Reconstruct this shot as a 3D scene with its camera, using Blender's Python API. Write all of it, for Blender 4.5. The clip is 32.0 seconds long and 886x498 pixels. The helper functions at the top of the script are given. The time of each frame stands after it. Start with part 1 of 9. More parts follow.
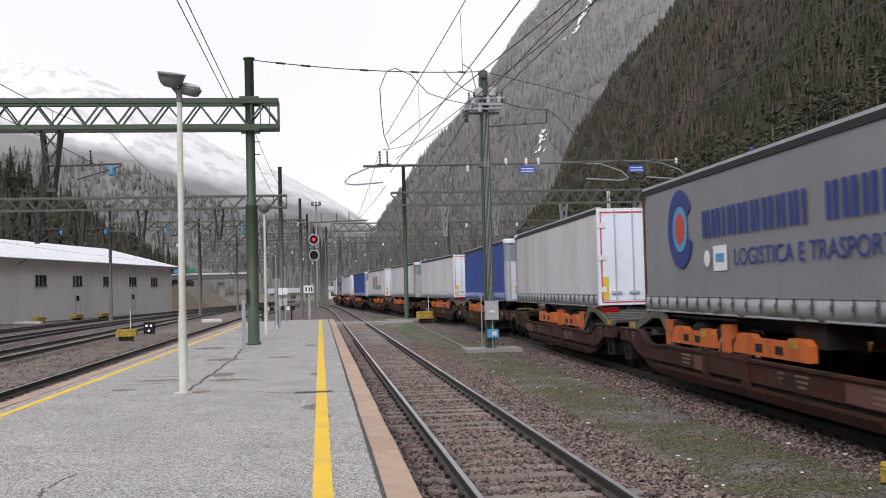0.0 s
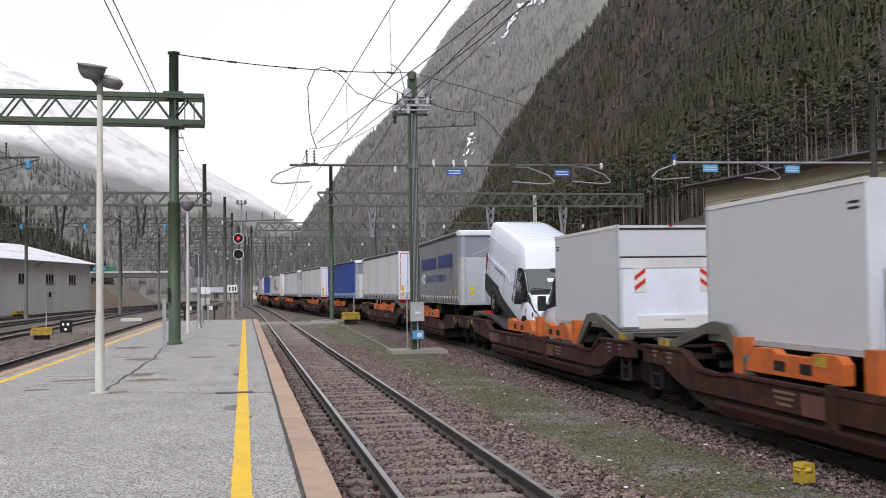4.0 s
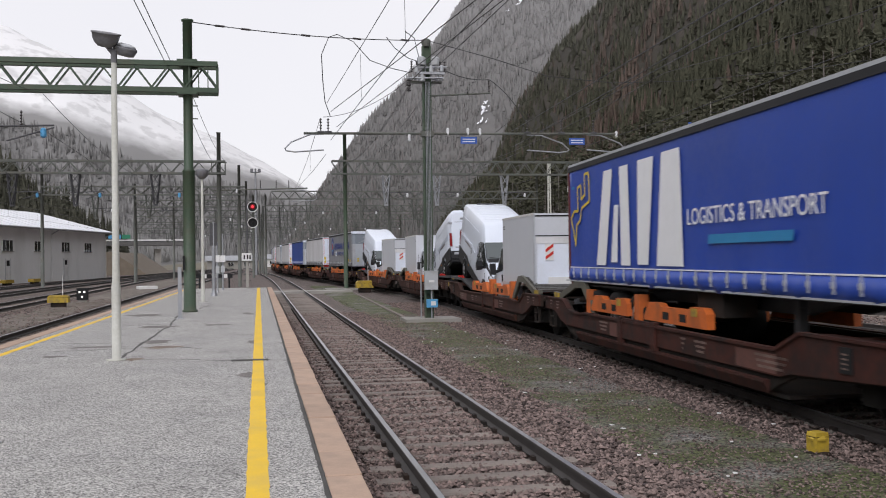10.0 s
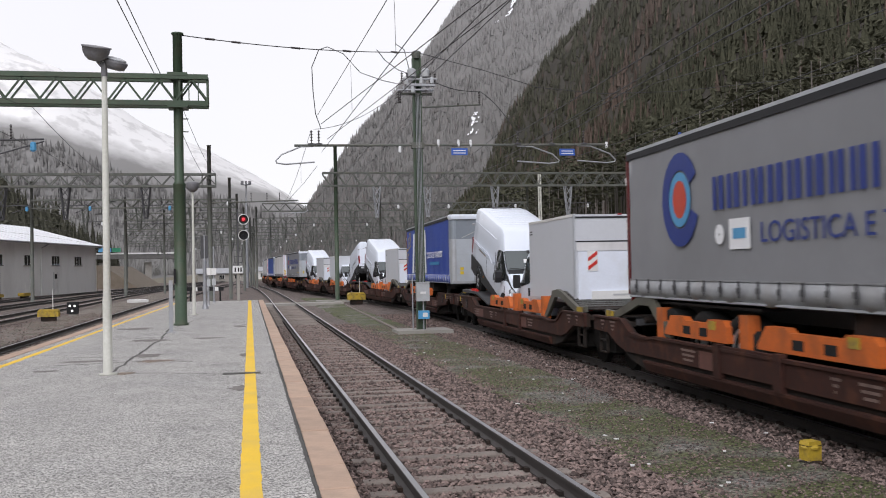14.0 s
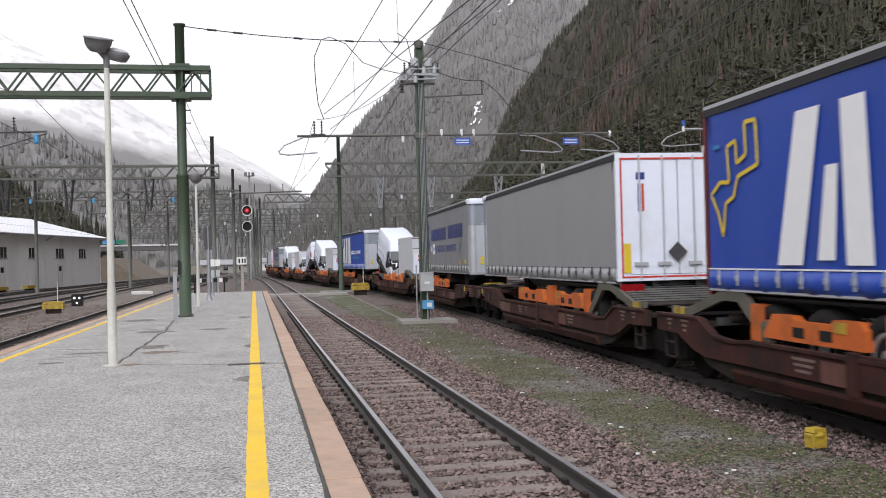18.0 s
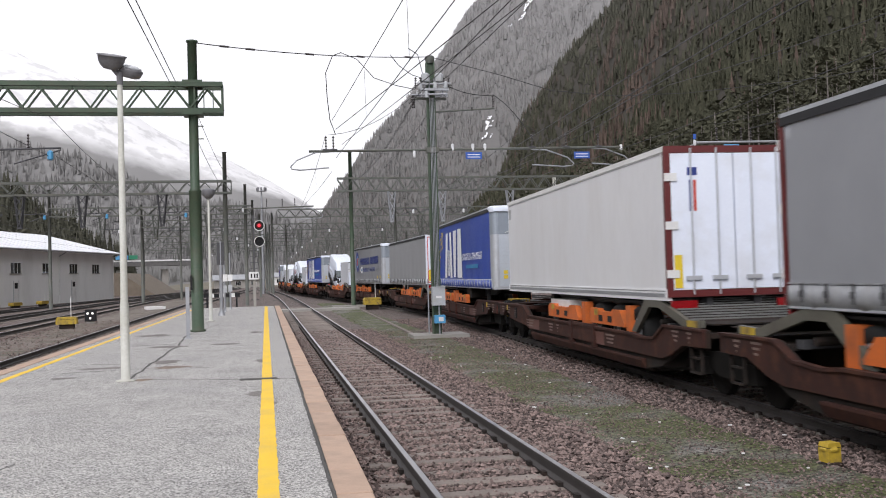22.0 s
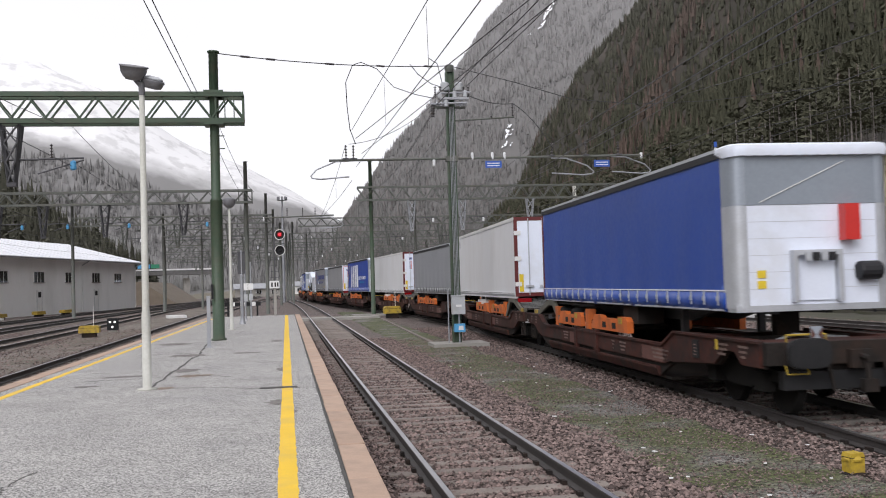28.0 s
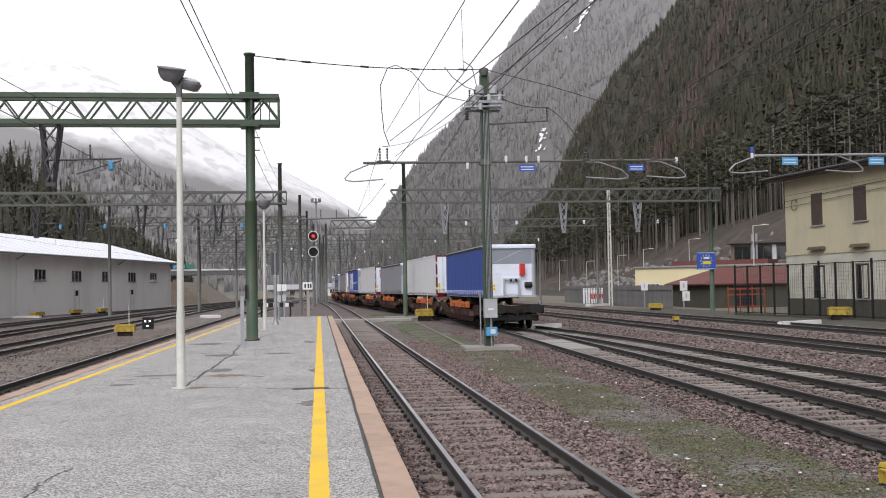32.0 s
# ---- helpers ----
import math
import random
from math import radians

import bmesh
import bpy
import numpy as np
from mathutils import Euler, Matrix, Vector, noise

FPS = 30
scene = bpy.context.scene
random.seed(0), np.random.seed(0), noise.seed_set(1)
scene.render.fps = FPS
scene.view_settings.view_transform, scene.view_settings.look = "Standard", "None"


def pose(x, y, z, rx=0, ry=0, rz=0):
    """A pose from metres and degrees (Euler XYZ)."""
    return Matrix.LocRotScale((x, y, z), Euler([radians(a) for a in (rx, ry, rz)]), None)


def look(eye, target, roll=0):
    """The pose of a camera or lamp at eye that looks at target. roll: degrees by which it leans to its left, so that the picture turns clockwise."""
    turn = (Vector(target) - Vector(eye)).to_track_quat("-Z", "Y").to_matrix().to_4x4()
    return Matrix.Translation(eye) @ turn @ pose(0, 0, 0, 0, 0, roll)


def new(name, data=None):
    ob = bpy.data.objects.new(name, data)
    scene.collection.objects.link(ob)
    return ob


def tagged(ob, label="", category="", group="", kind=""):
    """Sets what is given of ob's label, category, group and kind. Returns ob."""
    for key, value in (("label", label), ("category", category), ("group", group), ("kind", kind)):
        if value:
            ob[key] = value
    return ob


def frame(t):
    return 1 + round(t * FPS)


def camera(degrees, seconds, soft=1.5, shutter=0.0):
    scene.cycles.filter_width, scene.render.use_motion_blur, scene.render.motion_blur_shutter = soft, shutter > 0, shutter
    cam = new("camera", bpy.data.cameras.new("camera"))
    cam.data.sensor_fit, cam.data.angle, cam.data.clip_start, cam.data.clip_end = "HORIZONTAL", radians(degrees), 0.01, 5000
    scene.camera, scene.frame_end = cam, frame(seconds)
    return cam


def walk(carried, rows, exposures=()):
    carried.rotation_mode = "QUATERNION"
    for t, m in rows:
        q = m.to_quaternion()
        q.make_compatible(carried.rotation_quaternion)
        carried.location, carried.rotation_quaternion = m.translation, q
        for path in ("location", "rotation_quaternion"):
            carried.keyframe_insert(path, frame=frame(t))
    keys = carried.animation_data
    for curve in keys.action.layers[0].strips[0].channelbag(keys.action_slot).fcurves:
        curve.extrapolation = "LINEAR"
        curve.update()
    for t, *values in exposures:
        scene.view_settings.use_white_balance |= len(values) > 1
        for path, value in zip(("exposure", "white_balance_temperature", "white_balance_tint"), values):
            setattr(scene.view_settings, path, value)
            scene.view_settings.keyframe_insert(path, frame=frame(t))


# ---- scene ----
cam = camera(48.4, 32.0, soft=1.0, shutter=0.4)
PATH = [
    (0, (-0.010, -0.032, 1.610), (2.488, 19.796, 2.411), -1.46),
    (0.5, (-0.023, 0.017, 1.606), (2.533, 19.838, 2.385), -1.66),
    (1, (-0.012, -0.028, 1.615), (2.615, 19.781, 2.452), -1.40),
    (1.5, (-0.007, -0.027, 1.612), (2.710, 19.771, 2.425), -1.51),
    (2, (-0.009, -0.026, 1.603), (2.753, 19.767, 2.385), -1.33),
    (2.5, (-0.010, -0.003, 1.613), (2.950, 19.762, 2.374), -0.88),
    (3, (0.009, -0.004, 1.610), (3.350, 19.701, 2.353), -0.71),
    (3.5, (0.012, 0.008, 1.600), (3.966, 19.597, 2.390), -0.83),
    (5.5, (0.004, 0.015, 1.596), (3.927, 19.607, 2.452), -0.69),
    (6, (-0.008, 0.023, 1.601), (3.799, 19.637, 2.509), -0.61),
    (6.5, (-0.007, -0.031, 1.595), (3.590, 19.624, 2.464), -0.46),
    (7, (-0.013, 0.023, 1.605), (3.480, 19.697, 2.457), -0.47),
    (7.5, (-0.008, 0.032, 1.610), (3.543, 19.696, 2.452), -0.52),
    (8, (-0.013, 0.020, 1.601), (3.565, 19.680, 2.425), -0.65),
    (8.5, (-0.005, 0.019, 1.596), (3.623, 19.679, 2.151), -0.71),
    (9, (-0.010, 0.020, 1.596), (3.482, 19.706, 2.088), -0.41),
    (9.5, (-0.001, 0.014, 1.602), (3.484, 19.704, 1.981), -0.89),
    (10, (0.005, 0.017, 1.595), (3.688, 19.674, 1.769), -0.69),
    (10.5, (0.001, 0.026, 1.598), (3.793, 19.660, 1.923), -0.87),
    (11, (-0.002, -0.005, 1.596), (3.701, 19.646, 1.957), -0.95),
    (11.5, (0.006, 0.026, 1.594), (3.739, 19.672, 1.889), -0.87),
    (12, (0.003, 0.027, 1.600), (3.619, 19.694, 1.950), -0.94),
    (12.5, (-0.003, 0.004, 1.597), (3.609, 19.672, 1.956), -0.74),
    (13, (-0.015, -0.011, 1.603), (3.591, 19.658, 1.982), -0.90),
    (13.5, (-0.010, -0.017, 1.593), (3.755, 19.621, 1.998), -1.08),
    (14, (-0.007, 0.010, 1.602), (3.856, 19.629, 1.999), -1.09),
    (14.5, (0.005, -0.015, 1.598), (3.732, 19.631, 1.980), -1.10),
    (16.5, (-0.013, 0.011, 1.606), (3.710, 19.659, 1.917), -1.40),
    (17, (-0.001, 0.020, 1.597), (3.834, 19.647, 1.863), -1.40),
    (17.5, (-0.012, -0.004, 1.595), (3.785, 19.629, 1.924), -1.50),
    (18, (-0.008, 0.024, 1.596), (3.779, 19.661, 1.792), -1.44),
    (18.5, (-0.013, -0.004, 1.602), (3.623, 19.661, 1.859), -1.35),
    (19, (-0.012, -0.012, 1.598), (3.614, 19.655, 1.859), -1.12),
    (19.5, (-0.017, -0.010, 1.596), (3.845, 19.611, 1.914), -0.74),
    (20, (-0.003, 0.023, 1.598), (3.746, 19.665, 1.997), -0.80),
    (20.5, (-0.005, 0.025, 1.591), (3.657, 19.683, 1.960), -1.12),
    (21, (-0.011, 0.021, 1.598), (3.666, 19.676, 2.000), -1.29),
    (21.5, (-0.008, 0.019, 1.606), (3.631, 19.679, 2.135), -1.57),
    (22, (-0.003, 0.007, 1.597), (3.555, 19.682, 2.090), -1.62),
    (22.5, (-0.013, 0.015, 1.606), (3.686, 19.660, 2.231), -1.36),
    (23, (-0.013, 0.020, 1.606), (3.670, 19.667, 2.267), -1.34),
    (23.5, (-0.003, 0.012, 1.600), (3.627, 19.668, 2.281), -1.47),
    (24, (-0.016, 0.013, 1.611), (3.558, 19.680, 2.270), -1.34),
    (24.5, (-0.009, -0.010, 1.603), (3.540, 19.664, 2.159), -1.35),
    (25, (-0.006, 0.007, 1.598), (3.525, 19.686, 2.137), -1.15),
    (25.5, (-0.004, 0.012, 1.600), (3.512, 19.693, 2.165), -1.26),
    (27.5, (-0.010, -0.003, 1.606), (3.287, 19.711, 2.311), -1.28),
    (28, (0.003, -0.001, 1.598), (3.165, 19.736, 2.278), -1.67),
    (28.5, (-0.014, -0.009, 1.598), (2.869, 19.771, 2.253), -1.69),
    (29, (-0.002, 0.001, 1.607), (2.976, 19.761, 2.425), -1.59),
    (29.5, (0.000, -0.028, 1.603), (2.925, 19.740, 2.413), -1.37),
    (30, (-0.005, 0.005, 1.598), (2.873, 19.785, 2.271), -1.39),
    (30.5, (-0.015, 0.014, 1.605), (2.863, 19.794, 2.299), -1.13),
    (31, (-0.004, -0.008, 1.601), (2.754, 19.789, 2.296), -1.04),
    (31.5, (-0.006, 0.025, 1.596), (2.589, 19.844, 2.290), -1.17),
    (32, (0.000, -0.000, 1.600), (2.507, 19.828, 2.357), -1.00),
]
EXPOSURE = [(0, 0.01), (2, 0.16), (3, 0.12), (6, -0.04), (7, 0.03), (8, 0.06), (9, -0.04), (10, -0.14), (11, 0.11), (12, 0.16), (13, 0.14), (14, -0.02), (17, 0.12), (19, 0.16), (20, 0.18), (21, 0.22), (22, 0.16), (23, 0.00), (24, 0.16), (25, 0.13), (28, 0.06), (30, 0.16), (32, 0.14)]
walk(cam, [(t, look(eye, target, roll)) for t, eye, target, roll in PATH], [(t, e, 6450, 14.5) for t, e in EXPOSURE])

# ---- sky, sun ----
world = bpy.data.worlds.new("overcast_sky")
scene.world = world
world.use_nodes = True
wt = world.node_tree
wt.nodes.clear()
w_out = wt.nodes.new("ShaderNodeOutputWorld")
w_bg = wt.nodes.new("ShaderNodeBackground")
w_sky = wt.nodes.new("ShaderNodeTexSky")
w_sky.sky_type, w_sky.sun_disc = "NISHITA", False
w_sky.sun_elevation, w_sky.sun_rotation = radians(37), radians(211)
w_scale = wt.nodes.new("ShaderNodeVectorMath")
w_scale.operation = "SCALE"
w_scale.inputs["Scale"].default_value = 0.10
wt.links.new(w_sky.outputs[0], w_scale.inputs[0])
w_tc = wt.nodes.new("ShaderNodeTexCoord")
w_noise = wt.nodes.new("ShaderNodeTexNoise")
w_noise.inputs["Scale"].default_value, w_noise.inputs["Detail"].default_value = 1.6, 4
wt.links.new(w_tc.outputs["Generated"], w_noise.inputs["Vector"])
w_ramp = wt.nodes.new("ShaderNodeValToRGB")
w_ramp.color_ramp.elements[0].position, w_ramp.color_ramp.elements[0].color = 0.3, (0.93, 0.945, 0.97, 1)
w_ramp.color_ramp.elements[1].position, w_ramp.color_ramp.elements[1].color = 0.7, (1.0, 1.0, 1.0, 1)
wt.links.new(w_noise.outputs[0], w_ramp.inputs[0])
w_mix = wt.nodes.new("ShaderNodeMix")
w_mix.data_type = "RGBA"
w_mix.inputs["Factor"].default_value = 0.90
wt.links.new(w_scale.outputs[0], w_mix.inputs["A"])
wt.links.new(w_ramp.outputs[0], w_mix.inputs["B"])
wt.links.new(w_mix.outputs["Result"], w_bg.inputs["Color"])
w_bg.inputs["Strength"].default_value = 1.06
wt.links.new(w_bg.outputs[0], w_out.inputs[0])

sun = new("sun", bpy.data.lights.new("sun", "SUN"))
sun.data.energy, sun.data.angle, sun.data.color = 1.8, radians(40), (0.985, 0.99, 1.0)
sun.matrix_world = look((0, 0, 60), (30, 50, 16))

# ---- materials ----
def mat(name, c1, c2=None, scale=2.0, fine=30.0, rough=0.7, bump=0.15, metal=0.0, stain=None, amount=0.4, stain_scale=0.6, vary=0.0, island=0.0, spec=0.5, stretch=(1, 1, 1), dist=0.01, band=(0.46, 0.66), grit=None):
    """Two-scale procedural surface in metres: c1 to c2 by a broad and a fine noise, stains in patches, bump."""
    m = bpy.data.materials.new(name)
    m.use_nodes = True
    t = m.node_tree
    n, l = t.nodes, t.links
    b = n["Principled BSDF"]
    b.inputs["Roughness"].default_value, b.inputs["Metallic"].default_value = rough, metal
    b.inputs["Specular IOR Level"].default_value = spec
    c2 = c2 or tuple(v * 0.8 for v in c1)
    tc = n.new("ShaderNodeTexCoord")
    mp = n.new("ShaderNodeMapping")
    mp.inputs["Scale"].default_value = stretch
    l.new(tc.outputs["Object"], mp.inputs["Vector"])

    def noise_at(s, detail=4):
        q = n.new("ShaderNodeTexNoise")
        q.inputs["Scale"].default_value, q.inputs["Detail"].default_value, q.inputs["Roughness"].default_value = s, detail, 0.6
        l.new(mp.outputs[0], q.inputs["Vector"])
        return q
    big, small = noise_at(scale), noise_at(fine, 3)
    add = n.new("ShaderNodeMath")
    add.operation = "MULTIPLY_ADD"
    l.new(small.outputs[0], add.inputs[0])
    add.inputs[1].default_value = 0.55
    half = n.new("ShaderNodeMath")
    half.operation = "MULTIPLY"
    l.new(big.outputs[0], half.inputs[0])
    half.inputs[1].default_value = 0.6
    l.new(half.outputs[0], add.inputs[2])
    ramp = n.new("ShaderNodeValToRGB")
    ramp.color_ramp.elements[0].position, ramp.color_ramp.elements[1].position = 0.38, 0.76
    ramp.color_ramp.elements[0].color, ramp.color_ramp.elements[1].color = (*c2, 1), (*c1, 1)
    l.new(add.outputs[0], ramp.inputs[0])
    col = ramp.outputs[0]

    def mixed(a, fac, colour, blend="MIX"):
        x = n.new("ShaderNodeMix")
        x.data_type, x.blend_type = "RGBA", blend
        l.new(a, x.inputs["A"])
        if isinstance(colour, tuple):
            x.inputs["B"].default_value = (*colour, 1)
        else:
            l.new(colour, x.inputs["B"])
        if isinstance(fac, float):
            x.inputs["Factor"].default_value = fac
        else:
            l.new(fac, x.inputs["Factor"])
        return x.outputs["Result"]
    if stain:
        st = noise_at(stain_scale, 6)
        r2 = n.new("ShaderNodeMapRange")
        r2.inputs["From Min"].default_value, r2.inputs["From Max"].default_value = band
        r2.inputs["To Max"].default_value = amount
        l.new(st.outputs[0], r2.inputs["Value"])
        col = mixed(col, r2.outputs[0], stain)
    if grit:
        vo = n.new("ShaderNodeTexVoronoi")
        vo.inputs["Scale"].default_value = grit[0]
        l.new(mp.outputs[0], vo.inputs["Vector"])
        bw = n.new("ShaderNodeSeparateColor")
        l.new(vo.outputs["Color"], bw.inputs[0])
        r4 = n.new("ShaderNodeMapRange")
        r4.inputs["To Min"].default_value, r4.inputs["To Max"].default_value = 1 - grit[1], 1 + grit[1]
        l.new(bw.outputs[0], r4.inputs["Value"])
        hg = n.new("ShaderNodeHueSaturation")
        l.new(r4.outputs[0], hg.inputs["Value"])
        l.new(col, hg.inputs["Color"])
        col = hg.outputs[0]
    if vary or island:
        src = n.new("ShaderNodeObjectInfo").outputs["Random"] if vary else n.new("ShaderNodeNewGeometry").outputs["Random Per Island"]
        r3 = n.new("ShaderNodeMapRange")
        k = vary or island
        r3.inputs["To Min"].default_value, r3.inputs["To Max"].default_value = 1 - k, 1 + k
        l.new(src, r3.inputs["Value"])
        hs = n.new("ShaderNodeHueSaturation")
        l.new(r3.outputs[0], hs.inputs["Value"])
        l.new(col, hs.inputs["Color"])
        col = hs.outputs[0]
    l.new(col, b.inputs["Base Color"])
    rr = n.new("ShaderNodeMapRange")
    rr.inputs["To Min"].default_value, rr.inputs["To Max"].default_value = max(0.02, rough - 0.12), min(1, rough + 0.12)
    l.new(small.outputs[0], rr.inputs["Value"])
    l.new(rr.outputs[0], b.inputs["Roughness"])
    if bump:
        bp = n.new("ShaderNodeBump")
        bp.inputs["Strength"].default_value, bp.inputs["Distance"].default_value = bump, dist
        l.new(add.outputs[0], bp.inputs["Height"])
        l.new(bp.outputs[0], b.inputs["Normal"])
    m.diffuse_color = (*c1, 1)
    return m


def glow(name, c, strength):
    m = bpy.data.materials.new(name)
    m.use_nodes = True
    b = m.node_tree.nodes["Principled BSDF"]
    b.inputs["Base Color"].default_value = (*c, 1)
    b.inputs["Emission Color"].default_value = (*c, 1)
    b.inputs["Emission Strength"].default_value = strength
    return m


def glass(name, c, rough=0.05):
    m = bpy.data.materials.new(name)
    m.use_nodes = True
    b = m.node_tree.nodes["Principled BSDF"]
    b.inputs["Base Color"].default_value, b.inputs["Roughness"].default_value = (*c, 1), rough
    b.inputs["Specular IOR Level"].default_value, b.inputs["Coat Weight"].default_value = 0.7, 0.4
    return m


ASPHALT = mat("platform_asphalt", (0.405, 0.395, 0.374), (0.268, 0.260, 0.248), 1.1, 24, 0.92, 0.35, stain=(0.28, 0.275, 0.27), amount=0.5, stain_scale=0.45, dist=0.004, band=(0.5, 0.68), grit=(80.0, 0.8))
KERB = mat("kerb_stone", (0.50, 0.355, 0.27), (0.40, 0.28, 0.205), 1.2, 60, 0.85, 0.2, stain=(0.24, 0.19, 0.15), amount=0.5, stain_scale=2.0, vary=0.10)
JOINT = mat("dark_joint", (0.10, 0.095, 0.09), (0.05, 0.05, 0.045), 3, 60, 0.95, 0.4)
YELLOW = mat("yellow_line_paint", (0.88, 0.57, 0.03), (0.74, 0.47, 0.035), 1.5, 60, 0.8, 0.2, stain=(0.50, 0.38, 0.16), amount=0.35, stain_scale=1.3)
BALLAST = mat("ballast", (0.175, 0.135, 0.120), (0.055, 0.044, 0.040), 1.5, 14, 0.95, 1.0, stain=(0.12, 0.10, 0.09), amount=0.6, stain_scale=0.25, dist=0.06, grit=(14.0, 0.6))
STONE = mat("ballast_stone", (0.22, 0.160, 0.142), (0.105, 0.079, 0.072), 3, 60, 0.9, 0.3, island=0.72)
MOSS = mat("mossy_gravel", (0.205, 0.192, 0.174), (0.086, 0.081, 0.073), 1.4, 30, 0.95, 0.9, stain=(0.066, 0.075, 0.024), amount=0.95, stain_scale=0.6, dist=0.03, band=(0.38, 0.52), grit=(30.0, 0.75))
BROWN_GRAVEL = mat("brown_gravel", (0.235, 0.20, 0.17), (0.10, 0.085, 0.072), 1.2, 20, 0.95, 0.9, stain=(0.085, 0.075, 0.05), amount=0.7, stain_scale=0.5, dist=0.03, grit=(22.0, 0.5))
EARTH = mat("valley_ground", (0.20, 0.17, 0.13), (0.12, 0.11, 0.08), 0.05, 1.0, 0.95, 0.5, stain=(0.10, 0.10, 0.05), amount=0.6, stain_scale=0.03)
RAIL_SIDE = mat("rusty_rail", (0.055, 0.048, 0.045), (0.03, 0.026, 0.025), 2, 30, 0.7, 0.2)
RAIL_TOP = mat("polished_rail_head", (0.45, 0.45, 0.46), (0.26, 0.26, 0.27), 1, 20, 0.32, 0.05, metal=0.9)
PALE_SLEEPER = mat("weathered_sleeper", (0.27, 0.247, 0.222), (0.14, 0.124, 0.108), 3, 40, 0.9, 0.3, vary=0.2)
SLEEPER = mat("concrete_sleeper", (0.24, 0.205, 0.18), (0.14, 0.115, 0.10), 3, 40, 0.9, 0.3, vary=0.12)
CONCRETE = mat("weathered_concrete", (0.40, 0.38, 0.35), (0.25, 0.24, 0.22), 1.2, 30, 0.9, 0.3, stain=(0.13, 0.13, 0.10), amount=0.5)
GREEN = mat("green_mast_paint", (0.060, 0.098, 0.058), (0.034, 0.058, 0.036), 1.0, 20, 0.55, 0.1, stain=(0.09, 0.075, 0.05), amount=0.4, stain_scale=1.4)
GREEN_PALE = mat("faded_green_steel", (0.125, 0.135, 0.118), (0.072, 0.078, 0.07), 1.0, 20, 0.6, 0.1, stain=(0.13, 0.10, 0.07), amount=0.3, stain_scale=1.4)
GALV = mat("galvanised_steel", (0.42, 0.43, 0.45), (0.28, 0.29, 0.31), 2, 30, 0.45, 0.1, metal=0.5)
DARK_STEEL = mat("dark_steel", (0.10, 0.10, 0.105), (0.05, 0.05, 0.055), 2, 30, 0.6, 0.15, metal=0.3)
WIRE = mat("wire", (0.05, 0.05, 0.052), (0.03, 0.03, 0.032), 4, 30, 0.6, 0.0)
LAMP_POST = mat("pale_lamp_post", (0.60, 0.60, 0.55), (0.46, 0.46, 0.41), 1.5, 25, 0.6, 0.1, stain=(0.30, 0.27, 0.2), amount=0.35)
LAMP_HEAD = mat("grey_lamp_head", (0.20, 0.20, 0.21), (0.13, 0.13, 0.14), 2, 30, 0.5, 0.1)
GLOBE = mat("lamp_bowl", (0.62, 0.64, 0.66), (0.5, 0.52, 0.54), 2, 30, 0.25, 0.0)
INSUL = mat("dark_insulator", (0.07, 0.06, 0.06), (0.04, 0.035, 0.035), 4, 30, 0.3, 0.0)
WHITE_INS = mat("white_insulator", (0.78, 0.79, 0.8), (0.6, 0.61, 0.63), 4, 30, 0.3, 0.0)
BLUE_SIGN = mat("blue_sign", (0.03, 0.10, 0.42), (0.025, 0.085, 0.36), 4, 40, 0.4, 0.0)
CYAN_SIGN = mat("light_blue_sign", (0.10, 0.36, 0.62), (0.08, 0.30, 0.55), 4, 40, 0.4, 0.0)
WHITE_PAINT = mat("white_paint", (0.78, 0.78, 0.77), (0.66, 0.66, 0.65), 1.5, 30, 0.6, 0.05, stain=(0.4, 0.37, 0.32), amount=0.25)
YELLOW_BOX = mat("yellow_equipment_paint", (0.54, 0.37, 0.03), (0.36, 0.25, 0.03), 2, 30, 0.6, 0.15, stain=(0.17, 0.12, 0.05), amount=0.8, stain_scale=5)
RED_LENS = glow("red_signal_light", (0.8, 0.03, 0.05), 0.55)
BLACK = mat("matt_black", (0.018, 0.018, 0.019), (0.012, 0.012, 0.013), 3, 40, 0.7, 0.1, spec=0.25)
GREY_BOX = mat("grey_control_box", (0.50, 0.52, 0.54), (0.38, 0.40, 0.42), 1.5, 30, 0.5, 0.05, stain=(0.25, 0.22, 0.18), amount=0.3, stain_scale=3)
# train
BROWN = mat("wagon_brown_paint", (0.062, 0.025, 0.019), (0.028, 0.014, 0.012), 1.6, 14, 0.7, 0.25, spec=0.2, stain=(0.090, 0.036, 0.022), amount=0.7, stain_scale=2.6, band=(0.52, 0.66))
BROWN_RED = mat("wagon_red_paint", (0.080, 0.027, 0.020), (0.035, 0.014, 0.012), 1.6, 14, 0.7, 0.25, spec=0.2, stain=(0.020, 0.016, 0.015), amount=0.75, stain_scale=2.4, band=(0.45, 0.62))
GRIME = mat("grimy_underframe", (0.030, 0.025, 0.022), (0.014, 0.012, 0.011), 2, 25, 0.85, 0.3, spec=0.2, stain=(0.055, 0.030, 0.020), amount=0.4, stain_scale=2.5)
SOOT_STEEL = mat("greasy_buffer_steel", (0.022, 0.022, 0.023), (0.011, 0.011, 0.012), 3, 30, 0.6, 0.15, spec=0.3)
# shade under the wagons is put into the bogies' near-black colour
SHADE_BLACK = mat("shade_black_bogie_steel", (0.013, 0.012, 0.011), (0.008, 0.0075, 0.007), 3, 30, 0.85, 0.2, spec=0.15)
DATA_RED = mat("faded_red_panel", (0.15, 0.062, 0.048), (0.085, 0.036, 0.028), 3, 25, 0.7, 0.1)
